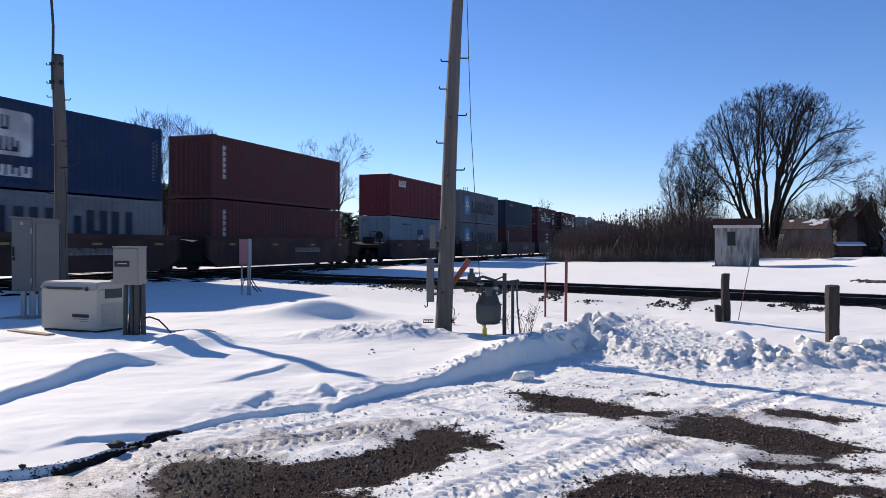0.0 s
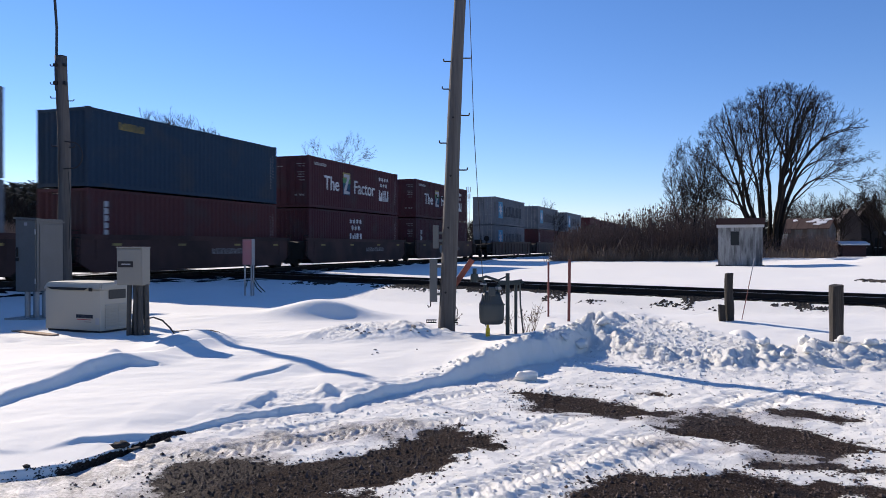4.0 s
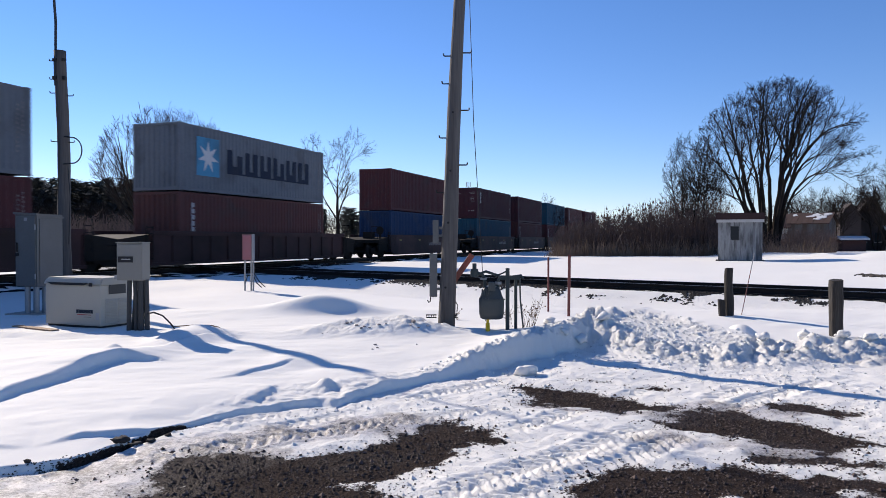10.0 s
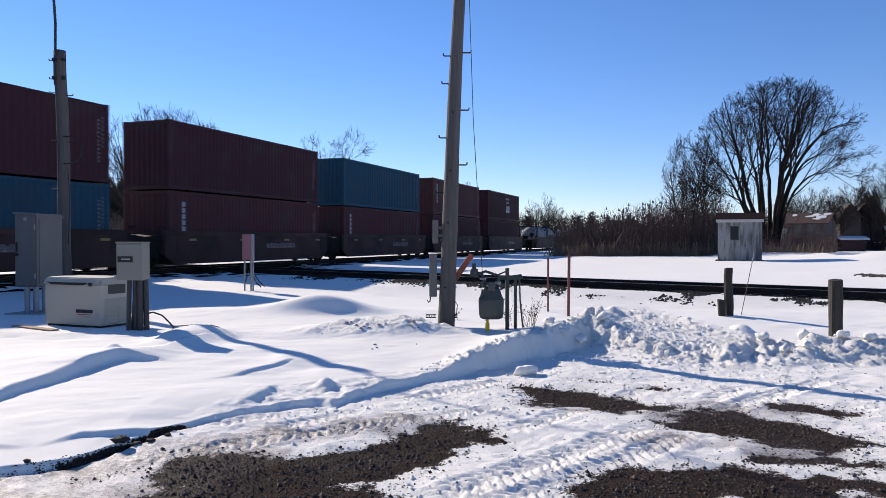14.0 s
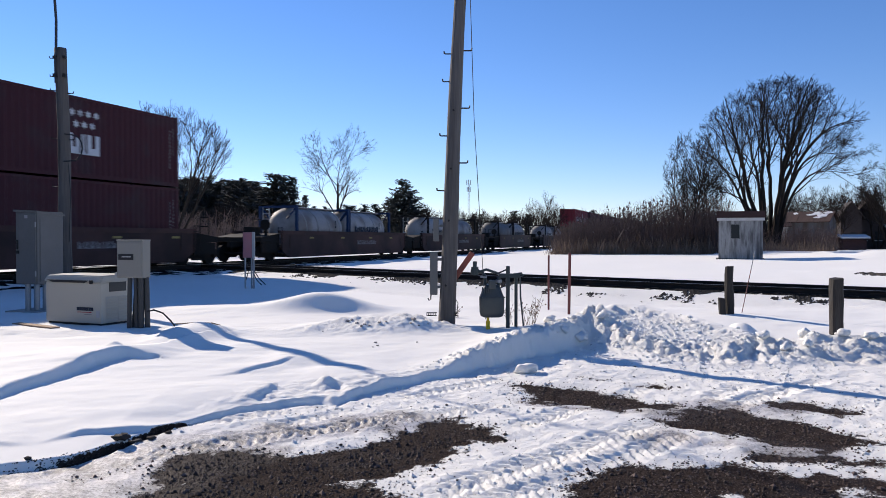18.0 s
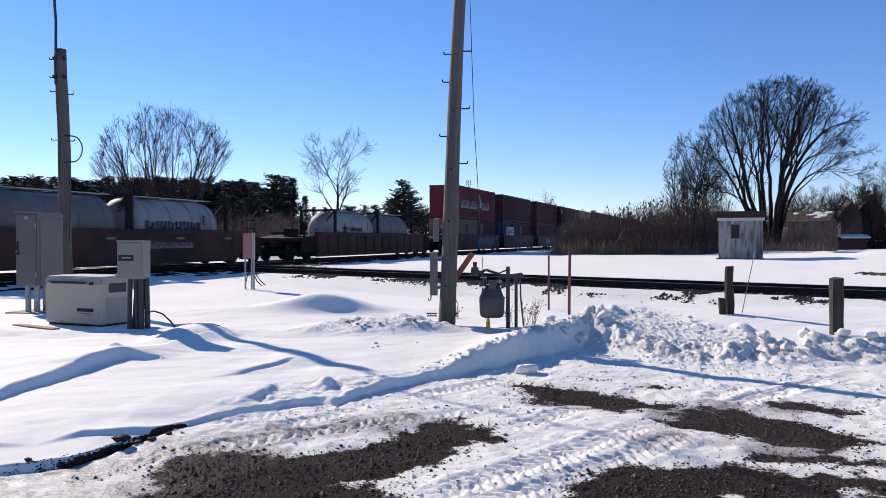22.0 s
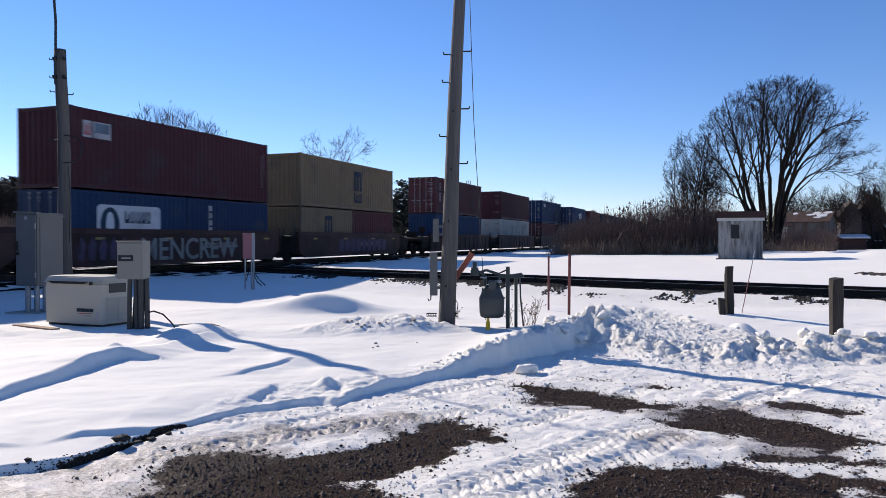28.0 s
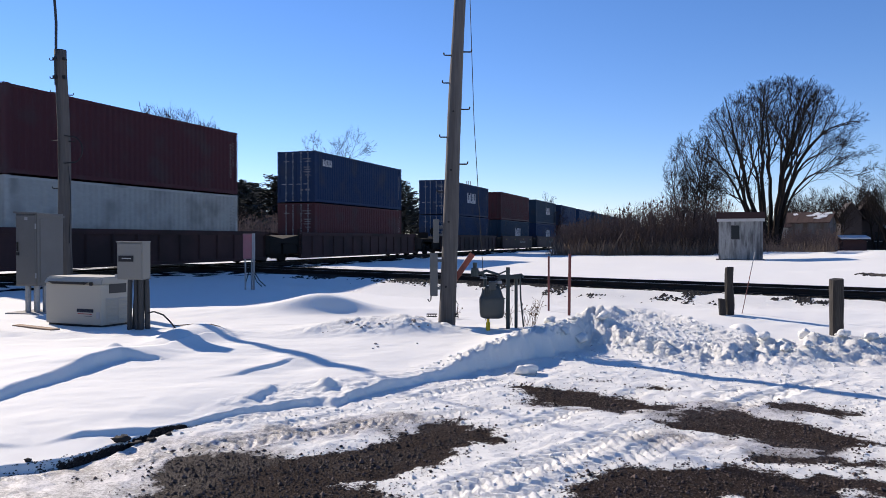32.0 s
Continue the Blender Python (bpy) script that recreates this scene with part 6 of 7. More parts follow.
# ---- loose lumps ----
def lump(bm, c, r, rng, flat=0.75):
    """A rough angular lump."""
    base = [(0, 0, 1), (0.89, 0, 0.45), (0.28, 0.85, 0.45), (-0.72, 0.53, 0.45), (-0.72, -0.53, 0.45), (0.28, -0.85, 0.45), (0.72, 0.53, -0.45), (-0.28, 0.85, -0.45), (-0.89, 0, -0.45), (-0.28, -0.85, -0.45), (0.72, -0.53, -0.45), (0, 0, -1)]
    tri = ((0, 1, 2), (0, 2, 3), (0, 3, 4), (0, 4, 5), (0, 5, 1), (1, 6, 2), (2, 7, 3), (3, 8, 4), (4, 9, 5), (5, 10, 1), (6, 7, 2), (7, 8, 3), (8, 9, 4), (9, 10, 5), (10, 6, 1), (11, 7, 6), (11, 8, 7), (11, 9, 8), (11, 10, 9), (11, 6, 10))
    v = []
    sx, sy = rng.uniform(0.75, 1.25), rng.uniform(0.75, 1.25)
    for p in base:
        q = r * rng.uniform(0.72, 1.15)
        v.append(bm.verts.new((c[0] + p[0] * q * sx, c[1] + p[1] * q * sy, c[2] + p[2] * q * flat)))
    for f in tri:
        bm.faces.new([v[i] for i in f])


def snow_clods():
    rng = random.Random(11)
    bm = bmesh.new()
    spots = []
    for i in range(900):
        u = rng.random()
        if u < 0.5:
            x, y = rng.gauss(3.1, 0.6), rng.gauss(10.6, 0.8)
        elif u < 0.85:
            x, y = rng.uniform(4.3, 8.5), rng.gauss(9.9, 0.5)
        else:
            x = rng.uniform(-0.3, 2.2)
            y = float(np.interp(x, EDGE_X, EDGE_Y)) + rng.uniform(0.15, 0.7)
        spots.append((x, y, abs(rng.gauss(0, 0.012)) + 0.008))
    xs, ys = np.array([s[0] for s in spots]), np.array([s[1] for s in spots])
    zs = surface(xs, ys)[0]
    for (x, y, r), z in zip(spots, zs):
        lump(bm, (x, y, z + r * 0.3), r, rng)
    o = part("snow_clods", bm, M["snow_lump"])
    tagged(o, "small lumps of ploughed snow on the banks", "snow", kind="stuff")
    for x, y, r in ((0.98, 8.72, 0.13), (2.42, 11.1, 0.1), (1.62, 11.25, 0.1), (5.05, 10.35, 0.12), (5.4, 10.0, 0.09), (4.5, 9.75, 0.09), (4.72, 9.6, 0.08), (2.0, 10.75, 0.11), (1.75, 10.6, 0.09), (5.75, 9.95, 0.1), (4.36, 10.1, 0.09)):
        b = bmesh.new()
        lump(b, (0, 0, 0), r, rng, 0.7)
        bmesh.ops.subdivide_edges(b, edges=b.edges[:], cuts=2, smooth=0.6, use_grid_fill=True)
        for v in b.verts:
            v.co += v.co.normalized() * r * 0.3 * noise.fractal(v.co * 14 + Vector((x, y, 0)), 1.0, 2.0, 3)
        o = part("snow_block", b, M["snow_lump"], smooth=True)
        o.location = (x, y, height(x, y) + r * 0.35)
        tagged(o, "chunk of packed snow on the edge of the bank", "snow", group="chunks of snow")


snow_clods()


def loose_gravel():
    rng = np.random.RandomState(5)
    n = 90000
    x, y = rng.uniform(-3.4, 4.6, n), rng.uniform(4.1, 8.4, n)
    z, bare = surface(x, y)[:2]
    keep = (y < np.interp(x, EDGE_X, EDGE_Y) - 0.16) & (bare > 0.25) & (bare + 0.3 * rng.randn(n) > 0.6) & (rng.rand(n) < 0.75)
    x, y, z = x[keep][:34000], y[keep][:34000], z[keep][:34000]
    r = np.clip(np.abs(rng.randn(len(x))) ** 1.5 * 0.0035 + 0.004, 0, 0.022)
    base = np.array([(1, 0, 0), (0, 1, 0), (-1, 0, 0), (0, -1, 0), (0, 0, 0.8), (0, 0, -0.6)])
    tri = np.array([(0, 1, 4), (1, 2, 4), (2, 3, 4), (3, 0, 4), (1, 0, 5), (2, 1, 5), (3, 2, 5), (0, 3, 5)])
    q = base[None] * r[:, None, None] * rng.uniform(0.6, 1.3, (len(x), 6, 1))
    a = rng.rand(len(x)) * 6.283
    ca, sa = np.cos(a)[:, None], np.sin(a)[:, None]
    vx, vy = q[:, :, 0] * ca - q[:, :, 1] * sa, q[:, :, 0] * sa + q[:, :, 1] * ca
    v = np.stack([vx + x[:, None], vy + y[:, None], q[:, :, 2] + z[:, None] + r[:, None] * 0.25], -1).reshape(-1, 3)
    f = (tri[None] + 6 * np.arange(len(x))[:, None, None]).reshape(-1, 3)
    me = bpy.data.meshes.new("loose_gravel")
    me.from_pydata(v.tolist(), [], f.tolist())
    o = shared("loose_gravel", me, M["stone"])
    tagged(o, "loose brown gravel stones on the bare lot", "gravel", kind="stuff")


loose_gravel()


def snow_crumbs():
    """Small crumbs of trodden snow all over the lot."""
    rng = np.random.RandomState(8)
    n = 9000
    x, y = rng.uniform(-3.2, 4.8, n), rng.uniform(4.1, 9.2, n)
    z, bare, ice, _, lot, _ = surface(x, y)
    keep = (lot > 0.5) & (bare < 0.45) & (ice < 0.45) & (fbm(x, y, 0.7, 91, 3) + 0.4 * rng.randn(n) > 0.15)
    x, y, z = x[keep], y[keep], z[keep]
    r = np.clip(np.abs(rng.randn(len(x))) ** 1.6 * 0.005 + 0.005, 0, 0.026)
    base = np.array([(1, 0, 0), (0, 1, 0), (-1, 0, 0), (0, -1, 0), (0.2, 0.1, 0.75), (0, 0, -0.6)])
    tri = np.array([(0, 1, 4), (1, 2, 4), (2, 3, 4), (3, 0, 4), (1, 0, 5), (2, 1, 5), (3, 2, 5), (0, 3, 5)])
    q = base[None] * r[:, None, None] * rng.uniform(0.6, 1.35, (len(x), 6, 1))
    a = rng.rand(len(x)) * 6.283
    ca, sa = np.cos(a)[:, None], np.sin(a)[:, None]
    vx, vy = q[:, :, 0] * ca - q[:, :, 1] * sa, q[:, :, 0] * sa + q[:, :, 1] * ca
    v = np.stack([vx + x[:, None], vy + y[:, None], q[:, :, 2] + z[:, None] + r[:, None] * 0.15], -1).reshape(-1, 3)
    f = (tri[None] + 6 * np.arange(len(x))[:, None, None]).reshape(-1, 3)
    me = bpy.data.meshes.new("snow_crumbs")
    me.from_pydata(v.tolist(), [], f.tolist())
    tagged(shared("snow_crumbs", me, M["snow_lump"]), "crumbs of trodden snow scattered over the lot", "snow", kind="stuff")


snow_crumbs()


CRUST_CLODS = ((-1.45, 11.28, 0.03), (-1.39, 11.3, 0.02), (-1.28, 11.06, 0.028), (-1.2, 10.9, 0.035), (-1.16, 10.97, 0.026), (-1.08, 10.94, 0.022), (-0.94, 10.97, 0.032), (-0.84, 10.98, 0.02), (-0.43, 11.01, 0.055), (-0.47, 10.92, 0.026), (-0.35, 10.86, 0.022), (-0.92, 10.09, 0.026), (-0.87, 9.89, 0.022), (-0.93, 9.81, 0.014), (-1.76, 10.88, 0.016), (-1.7, 10.93, 0.012), (-0.35, 10.11, 0.016), (-0.22, 10.93, 0.02))


def dirt_clods():
    rng = random.Random(23)
    for x, y, r in ((-2.44, 5.62, 0.06), (-2.36, 5.68, 0.05), (-2.27, 5.75, 0.04), (-2.18, 5.88, 0.035), (-2.86, 5.12, 0.03)) + CRUST_CLODS:
        b = bmesh.new()
        lump(b, (0, 0, 0), r, rng, 0.55)
        bmesh.ops.subdivide_edges(b, edges=b.edges[:], cuts=2, smooth=0.5, use_grid_fill=True)
        for v in b.verts:
            v.co += v.co.normalized() * r * 0.5 * noise.fractal(v.co * 22 + Vector((x, y, 0)), 1.0, 2.0, 3)
        o = part("dirt_clod", b, M["clod"] if y < 9 else M["pale_clod"], smooth=True)
        o.location = (x, y, height(x, y) + r * 0.3)
        tagged(o, "dark clod of frozen dirt on the snow edge" if y < 9 else "grey-brown lump of dirty snow on the bank", "clod", group="clods of dirt")
    bm = bmesh.new()
    pts = []
    for i in range(1500):
        u = rng.random()
        if u < 0.25:
            x = rng.uniform(-3.2, -2.0)
            pts.append((x, float(np.interp(x, EDGE_X, EDGE_Y)) + rng.gauss(-0.05, 0.03), rng.uniform(0.003, 0.01)))
        else:
            x, y = rng.uniform(-1.6, 4.4), rng.uniform(4.6, 9.2)
            if y < float(np.interp(x, EDGE_X, EDGE_Y)) - 0.15:
                pts.append((x, y, 0.003 + abs(rng.gauss(0, 0.004))))
    zs = surface(np.array([p[0] for p in pts]), np.array([p[1] for p in pts]))[0]
    for (x, y, r), z in zip(pts, zs):
        lump(bm, (x, y, z), r, rng, 0.6)
    o = part("dirt_crumbs", bm, M["clod"])
    tagged(o, "dark crumbs of dirt scattered on the snow", "dirt", kind="stuff")


dirt_clods()


def earth_heap():
    rng = random.Random(41)
    bm = bmesh.new()
    for i in range(170):
        x, y = rng.gauss(16.6, 0.35), rng.gauss(28.0, 0.6)
        lump(bm, (x, y, height(x, y) + 0.01), abs(rng.gauss(0, 0.05)) + 0.02, rng, 0.5)
    tagged(part("earth_clods", bm, M["clod"]), "dark clods of earth breaking through the snow", "earth", kind="stuff")
    c = thing("cord", "thin tan cord lying in a loop on the snow", "cord")
    bm = bmesh.new()
    pts = [(-4.3, 11.9), (-4.1, 12.15), (-3.85, 12.2), (-3.6, 11.9), (-3.42, 11.4), (-3.5, 11.2)]
    tube(bm, [(a, b, height(a, b) + 0.012) for a, b in pts], 0.008, 6)
    part("strand", bm, M["plank"], c)


earth_heap()


# ---- far side: shed and farm buildings ----
def shed():
    x, y = 19.2, 48.0
    z = height(x, y) - 0.03
    s = thing("shed", "small old shed with peeling white boards and a dark roof", "shed", pose(x, y, z, 0, 0, -21))
    w, d, h = 1.3, 1.1, 2.62
    bm = bmesh.new()
    box(bm, -w, -d, 0, w, -d + 0.08, h)
    box(bm, -w, d - 0.08, 0, w, d, h)
    box(bm, -w, -d + 0.08, 0, -w + 0.08, d - 0.08, h)
    box(bm, w - 0.08, -d + 0.08, 0, w, d - 0.08, h)
    part("wall", bm, M["shed_board"], s)
    for i in range(14):
        bm = bmesh.new()
        a = -w + i * (2 * w / 14)
        top = h if not 4 <= i <= 5 else 1.35
        box(bm, a + 0.006, -d - 0.02, 0, a + 2 * w / 14 - 0.006, -d, top if top == h else 1.35)
        part("board", bm, M["shed_board"], s)
        if top != h:
            bm = bmesh.new()
            box(bm, a + 0.006, -d - 0.02, 2.2, a + 2 * w / 14 - 0.006, -d, h)
            part("board", bm, M["shed_board"], s)
    bm = bmesh.new()
    box(bm, -w - 0.1, -d - 0.14, h - 0.16, w + 0.1, -d - 0.03, h + 0.02)
    part("fascia", bm, M["shed_trim"], s)
    bm = bmesh.new()
    slab(bm, [(-w - 0.14, h + 0.02), (w + 0.14, h + 0.02), (w + 0.12, h + 0.42), (-w - 0.12, h + 0.42)], -d - 0.18, -d - 0.1)
    hexa(bm, [(-w - 0.14, -d - 0.2, h + 0.02), (w + 0.14, -d - 0.2, h + 0.02), (w + 0.14, d + 0.15, h + 0.02), (-w - 0.14, d + 0.15, h + 0.02), (-w - 0.1, -d + 0.2, h + 0.45), (w + 0.1, -d + 0.2, h + 0.45), (w + 0.1, d, h + 0.12), (-w - 0.1, d, h + 0.12)])
    part("roof", bm, M["shingle"], s)
    win = part("window", (lambda b: (box(b, -0.55, -d - 0.03, 1.36, -0.08, -d - 0.01, 2.2), b)[1])(bmesh.new()), M["glass_dark"], s, "dark shed window")
    bm = bmesh.new()
    for a, b, c, e in ((-0.6, -0.55, 1.32, 2.24), (-0.08, -0.03, 1.32, 2.24), (-0.55, -0.08, 1.32, 1.36), (-0.55, -0.08, 2.2, 2.24)):
        box(bm, a, -d - 0.045, c, b, -d - 0.005, e)
    part("window_frame", bm, M["shed_board"], win)
    bm = bmesh.new()
    box(bm, -w - 0.15, -d - 0.15, -0.2, w + 0.15, d + 0.1, 0.05)
    part("sill_beam", bm, M["barn_dark"], s)


shed()


def building(name, label, x, y, turn, w, d, h, ridge, wall, roof, snow=False, windows=(), ridge_across=False):
    z = height(x, y) - 0.1
    b = thing(name, label, "building", pose(x, y, z, 0, 0, turn))
    bm = bmesh.new()
    if ridge_across:
        slab(bm, [(-w, 0), (w, 0), (w, h), (0, ridge), (-w, h)], -d, d)
    else:
        box(bm, -w, -d, 0, w, d, h)
        for sx in (-1, 1):
            v = [bm.verts.new((sx * w * 0.999, a, c)) for a, c in ((-d, h), (d, h), (0, ridge))]
            bm.faces.new(v if sx > 0 else v[::-1])
    part("wall", bm, wall, b)
    for k in (-1, 1):
        bm = bmesh.new()
        e = 0.35
        if ridge_across:
            hexa(bm, [(0, -d - e, ridge), (k * (w + e), -d - e, h - e * (ridge - h) / w), (k * (w + e), d + e, h - e * (ridge - h) / w), (0, d + e, ridge)] + [(0, -d - e, ridge + 0.12), (k * (w + e), -d - e, h + 0.12 - e * (ridge - h) / w), (k * (w + e), d + e, h + 0.12 - e * (ridge - h) / w), (0, d + e, ridge + 0.12)])
        else:
            n = 9
            for i in range(n):
                a, c = -w - e + i * (2 * w + 2 * e) / n, -w - e + (i + 1) * (2 * w + 2 * e) / n - 0.03
                q = 0.01 * (i % 3)
                hexa(bm, [(a, k * (d + e), h - 0.2 + q), (c, k * (d + e), h - 0.2 + q), (c, 0, ridge + q), (a, 0, ridge + q), (a, k * (d + e), h - 0.1 + q), (c, k * (d + e), h - 0.1 + q), (c, 0, ridge + 0.1 + q), (a, 0, ridge + 0.1 + q)])
                bmesh.ops.recalc_face_normals(bm, faces=bm.faces[:])
                part("roof_sheet", bm, roof, b)
                bm = bmesh.new()
            bm.free()
            continue
        bmesh.ops.recalc_face_normals(bm, faces=bm.faces[:])
        part("roof", bm, roof, b)
    for wx, wz, ww, wh in windows:
        bm = bmesh.new()
        box(bm, wx - ww / 2, -d - 0.02, wz, wx + ww / 2, -d + 0.02, wz + wh)
        o = part("window", bm, M["glass_dark"], b)
        bm = bmesh.new()
        box(bm, wx - ww / 2 - 0.08, -d - 0.05, wz - 0.08, wx + ww / 2 + 0.08, -d - 0.021, wz)
        part("window_sill", bm, M["shed_trim"], o)
    if snow:
        bm = bmesh.new()
        hexa(bm, [(-w - 0.3, -d - 0.3, h - 0.05), (w + 0.3, -d - 0.3, h - 0.05), (w + 0.3, -0.1, ridge + 0.1), (-w - 0.3, -0.1, ridge + 0.1), (-w - 0.3, -d - 0.3, h + 0.12), (w + 0.3, -d - 0.3, h + 0.12), (w + 0.3, -0.1, ridge + 0.28), (-w - 0.3, -0.1, ridge + 0.28)])
        part("roof_snow", bm, M["roof_snow"], b, "snow lying on the roof")
    return b


barn = building("barn", "old grey barn with a rusty and snow-streaked metal roof", 42.7, 86.5, -42, 2.35, 1.75, 3.4, 4.45, M["barn_board"], M["rust_roof"])


def barn_snow():
    """Thin ragged patches of snow on the slope of the barn roof that faces the lot."""
    rng = random.Random(77)
    fall = (4.45 - 3.2) / 2.1
    for cx, cy, rx, ry in ((-1.45, -0.45, 0.3, 0.22), (0.35, -0.75, 0.55, 0.2), (0.95, -0.5, 0.5, 0.32), (1.6, -0.9, 0.55, 0.36), (2.05, -0.35, 0.5, 0.25), (1.2, -1.3, 0.5, 0.14)):
        bm = bmesh.new()
        low, high = [], []
        for i in range(14):
            t = 2 * math.pi * i / 14
            q = rng.uniform(0.6, 1.15)
            x, y = min(cx + rx * q * math.cos(t), 2.6), min(cy + ry * q * math.sin(t), -0.06)
            z = 4.45 + y * fall + 0.115
            low.append(bm.verts.new((x, y, z)))
            high.append(bm.verts.new((cx + (x - cx) * 0.93, cy + (y - cy) * 0.93, 4.45 + (cy + (y - cy) * 0.93) * fall + 0.16)))
        bm.faces.new(high)
        for i in range(14):
            bm.faces.new((low[i], low[(i + 1) % 14], high[(i + 1) % 14], high[i]))
        part("roof_snow", bm, M["roof_snow"], barn, "patch of snow on the rusty roof")


barn_snow()
building("farm_shed", "weathered pale board lean-to beside the barn", 39.9, 87.5, -20, 0.55, 1.6, 2.9, 3.9, M["shed_board"], M["rust_roof"])
building("farmhouse", "dark weathered farm building with a steep gable", 54.2, 95.0, -20, 1.7, 2.6, 4.4, 6.75, M["barn_dark"], M["barn_dark"], ridge_across=True, windows=((-0.8, 1.2, 0.7, 1.1), (0.8, 1.2, 0.7, 1.1)))
building("farmhouse", "dark weathered wing of the farm building", 50.7, 93.0, -20, 1.15, 2.2, 4.3, 5.85, M["barn_dark"], M["barn_dark"], ridge_across=True, windows=((0.2, 1.2, 0.6, 1.0),))
building("farm_shed", "low dark red shed with snow on its roof", 46.1, 84.0, -6, 1.25, 1.0, 1.45, 1.58, M["barn_red"], M["shingle"], snow=True)
building("farm_shed", "pale outbuilding half hidden by trees", 56.5, 92.0, -10, 1.6, 1.6, 2.2, 3.0, M["shed_trim"], M["shingle"], snow=True)


def radio_tower():
    x, y = 8.6, 250.0
    t = thing("radio_tower", "thin grey lattice radio tower far behind the trees", "tower", pose(x, y, 0))
    bm = bmesh.new()
    for k in range(3):
        a = 2 * math.pi * k / 3
        tube(bm, [(0.5 * math.cos(a), 0.5 * math.sin(a), 0), (0.3 * math.cos(a), 0.3 * math.sin(a), 20)], 0.06, 4)
    part("mast", bm, M["galvanised"], t)
    bm = bmesh.new()
    for i in range(20):
        for k in range(3):
            a, b = 2 * math.pi * k / 3, 2 * math.pi * (k + 1) / 3
            q = 0.5 - 0.01 * i
            tube(bm, [(q * math.cos(a), q * math.sin(a), i), (q * math.cos(b), q * math.sin(b), i + 1)], 0.03, 3)
    part("lattice", bm, M["galvanised"], t)
    for z, r in ((19.6, 0.75), (17.2, 0.6)):
        bm = bmesh.new()
        for k in range(3):
            a = 2 * math.pi * k / 3 + 0.4
            box(bm, r * math.cos(a) - 0.12, r * math.sin(a) - 0.12, z, r * math.cos(a) + 0.12, r * math.sin(a) + 0.12, z + 1.6)
        part("antenna", bm, M["pale"], t)


radio_tower()


# ---- trees ----
class Wood:
    """Collects tapered limbs as plain vertex and face lists."""

    def __init__(self, seed):
        self.rng = random.Random(seed)
        self.v = {"trunk": [], "crown": []}
        self.f = {"trunk": [], "crown": []}

    def limb(self, key, pts, rad, sides):
        v, f = self.v[key], self.f[key]
        first = len(v)
        d = (pts[-1] - pts[0]).normalized()
        a = d.orthogonal().normalized()
        b = d.cross(a)
        ring = [(math.cos(2 * math.pi * k / sides), math.sin(2 * math.pi * k / sides)) for k in range(sides)]
        for p, r in zip(pts, rad):
            for c, s in ring:
                v.append((p.x + (a.x * c + b.x * s) * r, p.y + (a.y * c + b.y * s) * r, p.z + (a.z * c + b.z * s) * r))
        for i in range(len(pts) - 1):
            o = first + i * sides
            for k in range(sides):
                j = (k + 1) % sides
                f.append((o + k, o + j, o + sides + j, o + sides + k))

    def room(self, p, d):
        """How far it is from p along d to the edge of the crown."""
        c, q = self.crown_at, self.crown_radii
        a = Vector(((p.x - c[0]) / q[0], (p.y - c[1]) / q[1], (p.z - c[2]) / q[2]))
        b = Vector((d.x / q[0], d.y / q[1], d.z / q[2]))
        bb, ab, aa = b.dot(b), a.dot(b), a.dot(a) - 1
        disc = ab * ab - bb * aa
        if disc <= 0:
            return 0.6
        return max(0.35, (-ab + math.sqrt(disc)) / bb)

    def grow(self, start, way, length, r, depth, plan):
        """plan: for each depth, (children, share of length, spread in degrees, lift, bend)."""
        rng = self.rng
        last = depth >= len(plan)
        steps = 6 if depth == 0 else (5 if depth == 1 else (4 if depth == 2 else 3))
        bend = plan[min(depth, len(plan) - 1)][4]
        lift = plan[min(depth, len(plan) - 1)][3]
        pts, rad = [start.copy()], [r]
        p, d = start.copy(), way.normalized()
        length = min(length, self.room(p, d) * rng.uniform(0.72, 1.06))
        for i in range(steps):
            d = (d + Vector((rng.gauss(0, bend), rng.gauss(0, bend), rng.gauss(0, bend) + lift))).normalized()
            p = p + d * (length / steps)
            pts.append(p.copy())
            f = (i + 1) / steps
            rad.append(max(r * (1 - f * (0.68 if depth < 2 else 0.6)), 0.009))
        if depth >= 2 and rng.random() > self.room(start, way.normalized()) * 1.2:
            return
        if last:
            self.limb("crown", [pts[0], pts[-1]], [rad[0], rad[-1]], 3)
            return
        self.limb("trunk" if depth <= 1 else "crown", pts, rad, 8 if depth == 0 else (6 if depth == 1 else (4 if depth == 2 else 3)))
        if last:
            return
        n, share, spread, _, _ = plan[depth]
        turn = rng.uniform(0, 6.28)
        for k in range(n):
            f = rng.uniform(0.25, 1.0) if depth else rng.uniform(0.35, 1.0)
            if k == 0:
                f = 1.0
            i = min(int(f * steps), steps - 1)
            q = pts[i].lerp(pts[i + 1], f * steps - i)
            w = (pts[i + 1] - pts[i]).normalized()
            turn += 2.4 + rng.uniform(-0.5, 0.5)
            side = w.orthogonal().normalized()
            side = (Matrix.Rotation(turn, 3, w) @ side)
            ang = radians(spread * rng.uniform(0.6, 1.25)) * (0.5 if k == 0 else 1)
            nd = w * math.cos(ang) + side * math.sin(ang)
            rr = (rad[i] + (rad[i + 1] - rad[i]) * (f * steps - i)) * rng.uniform(0.5, 0.72)
            self.grow(q, nd, length * share * rng.uniform(0.7, 1.15) * (1.15 - 0.35 * f), max(rr, 0.01), depth + 1, plan)

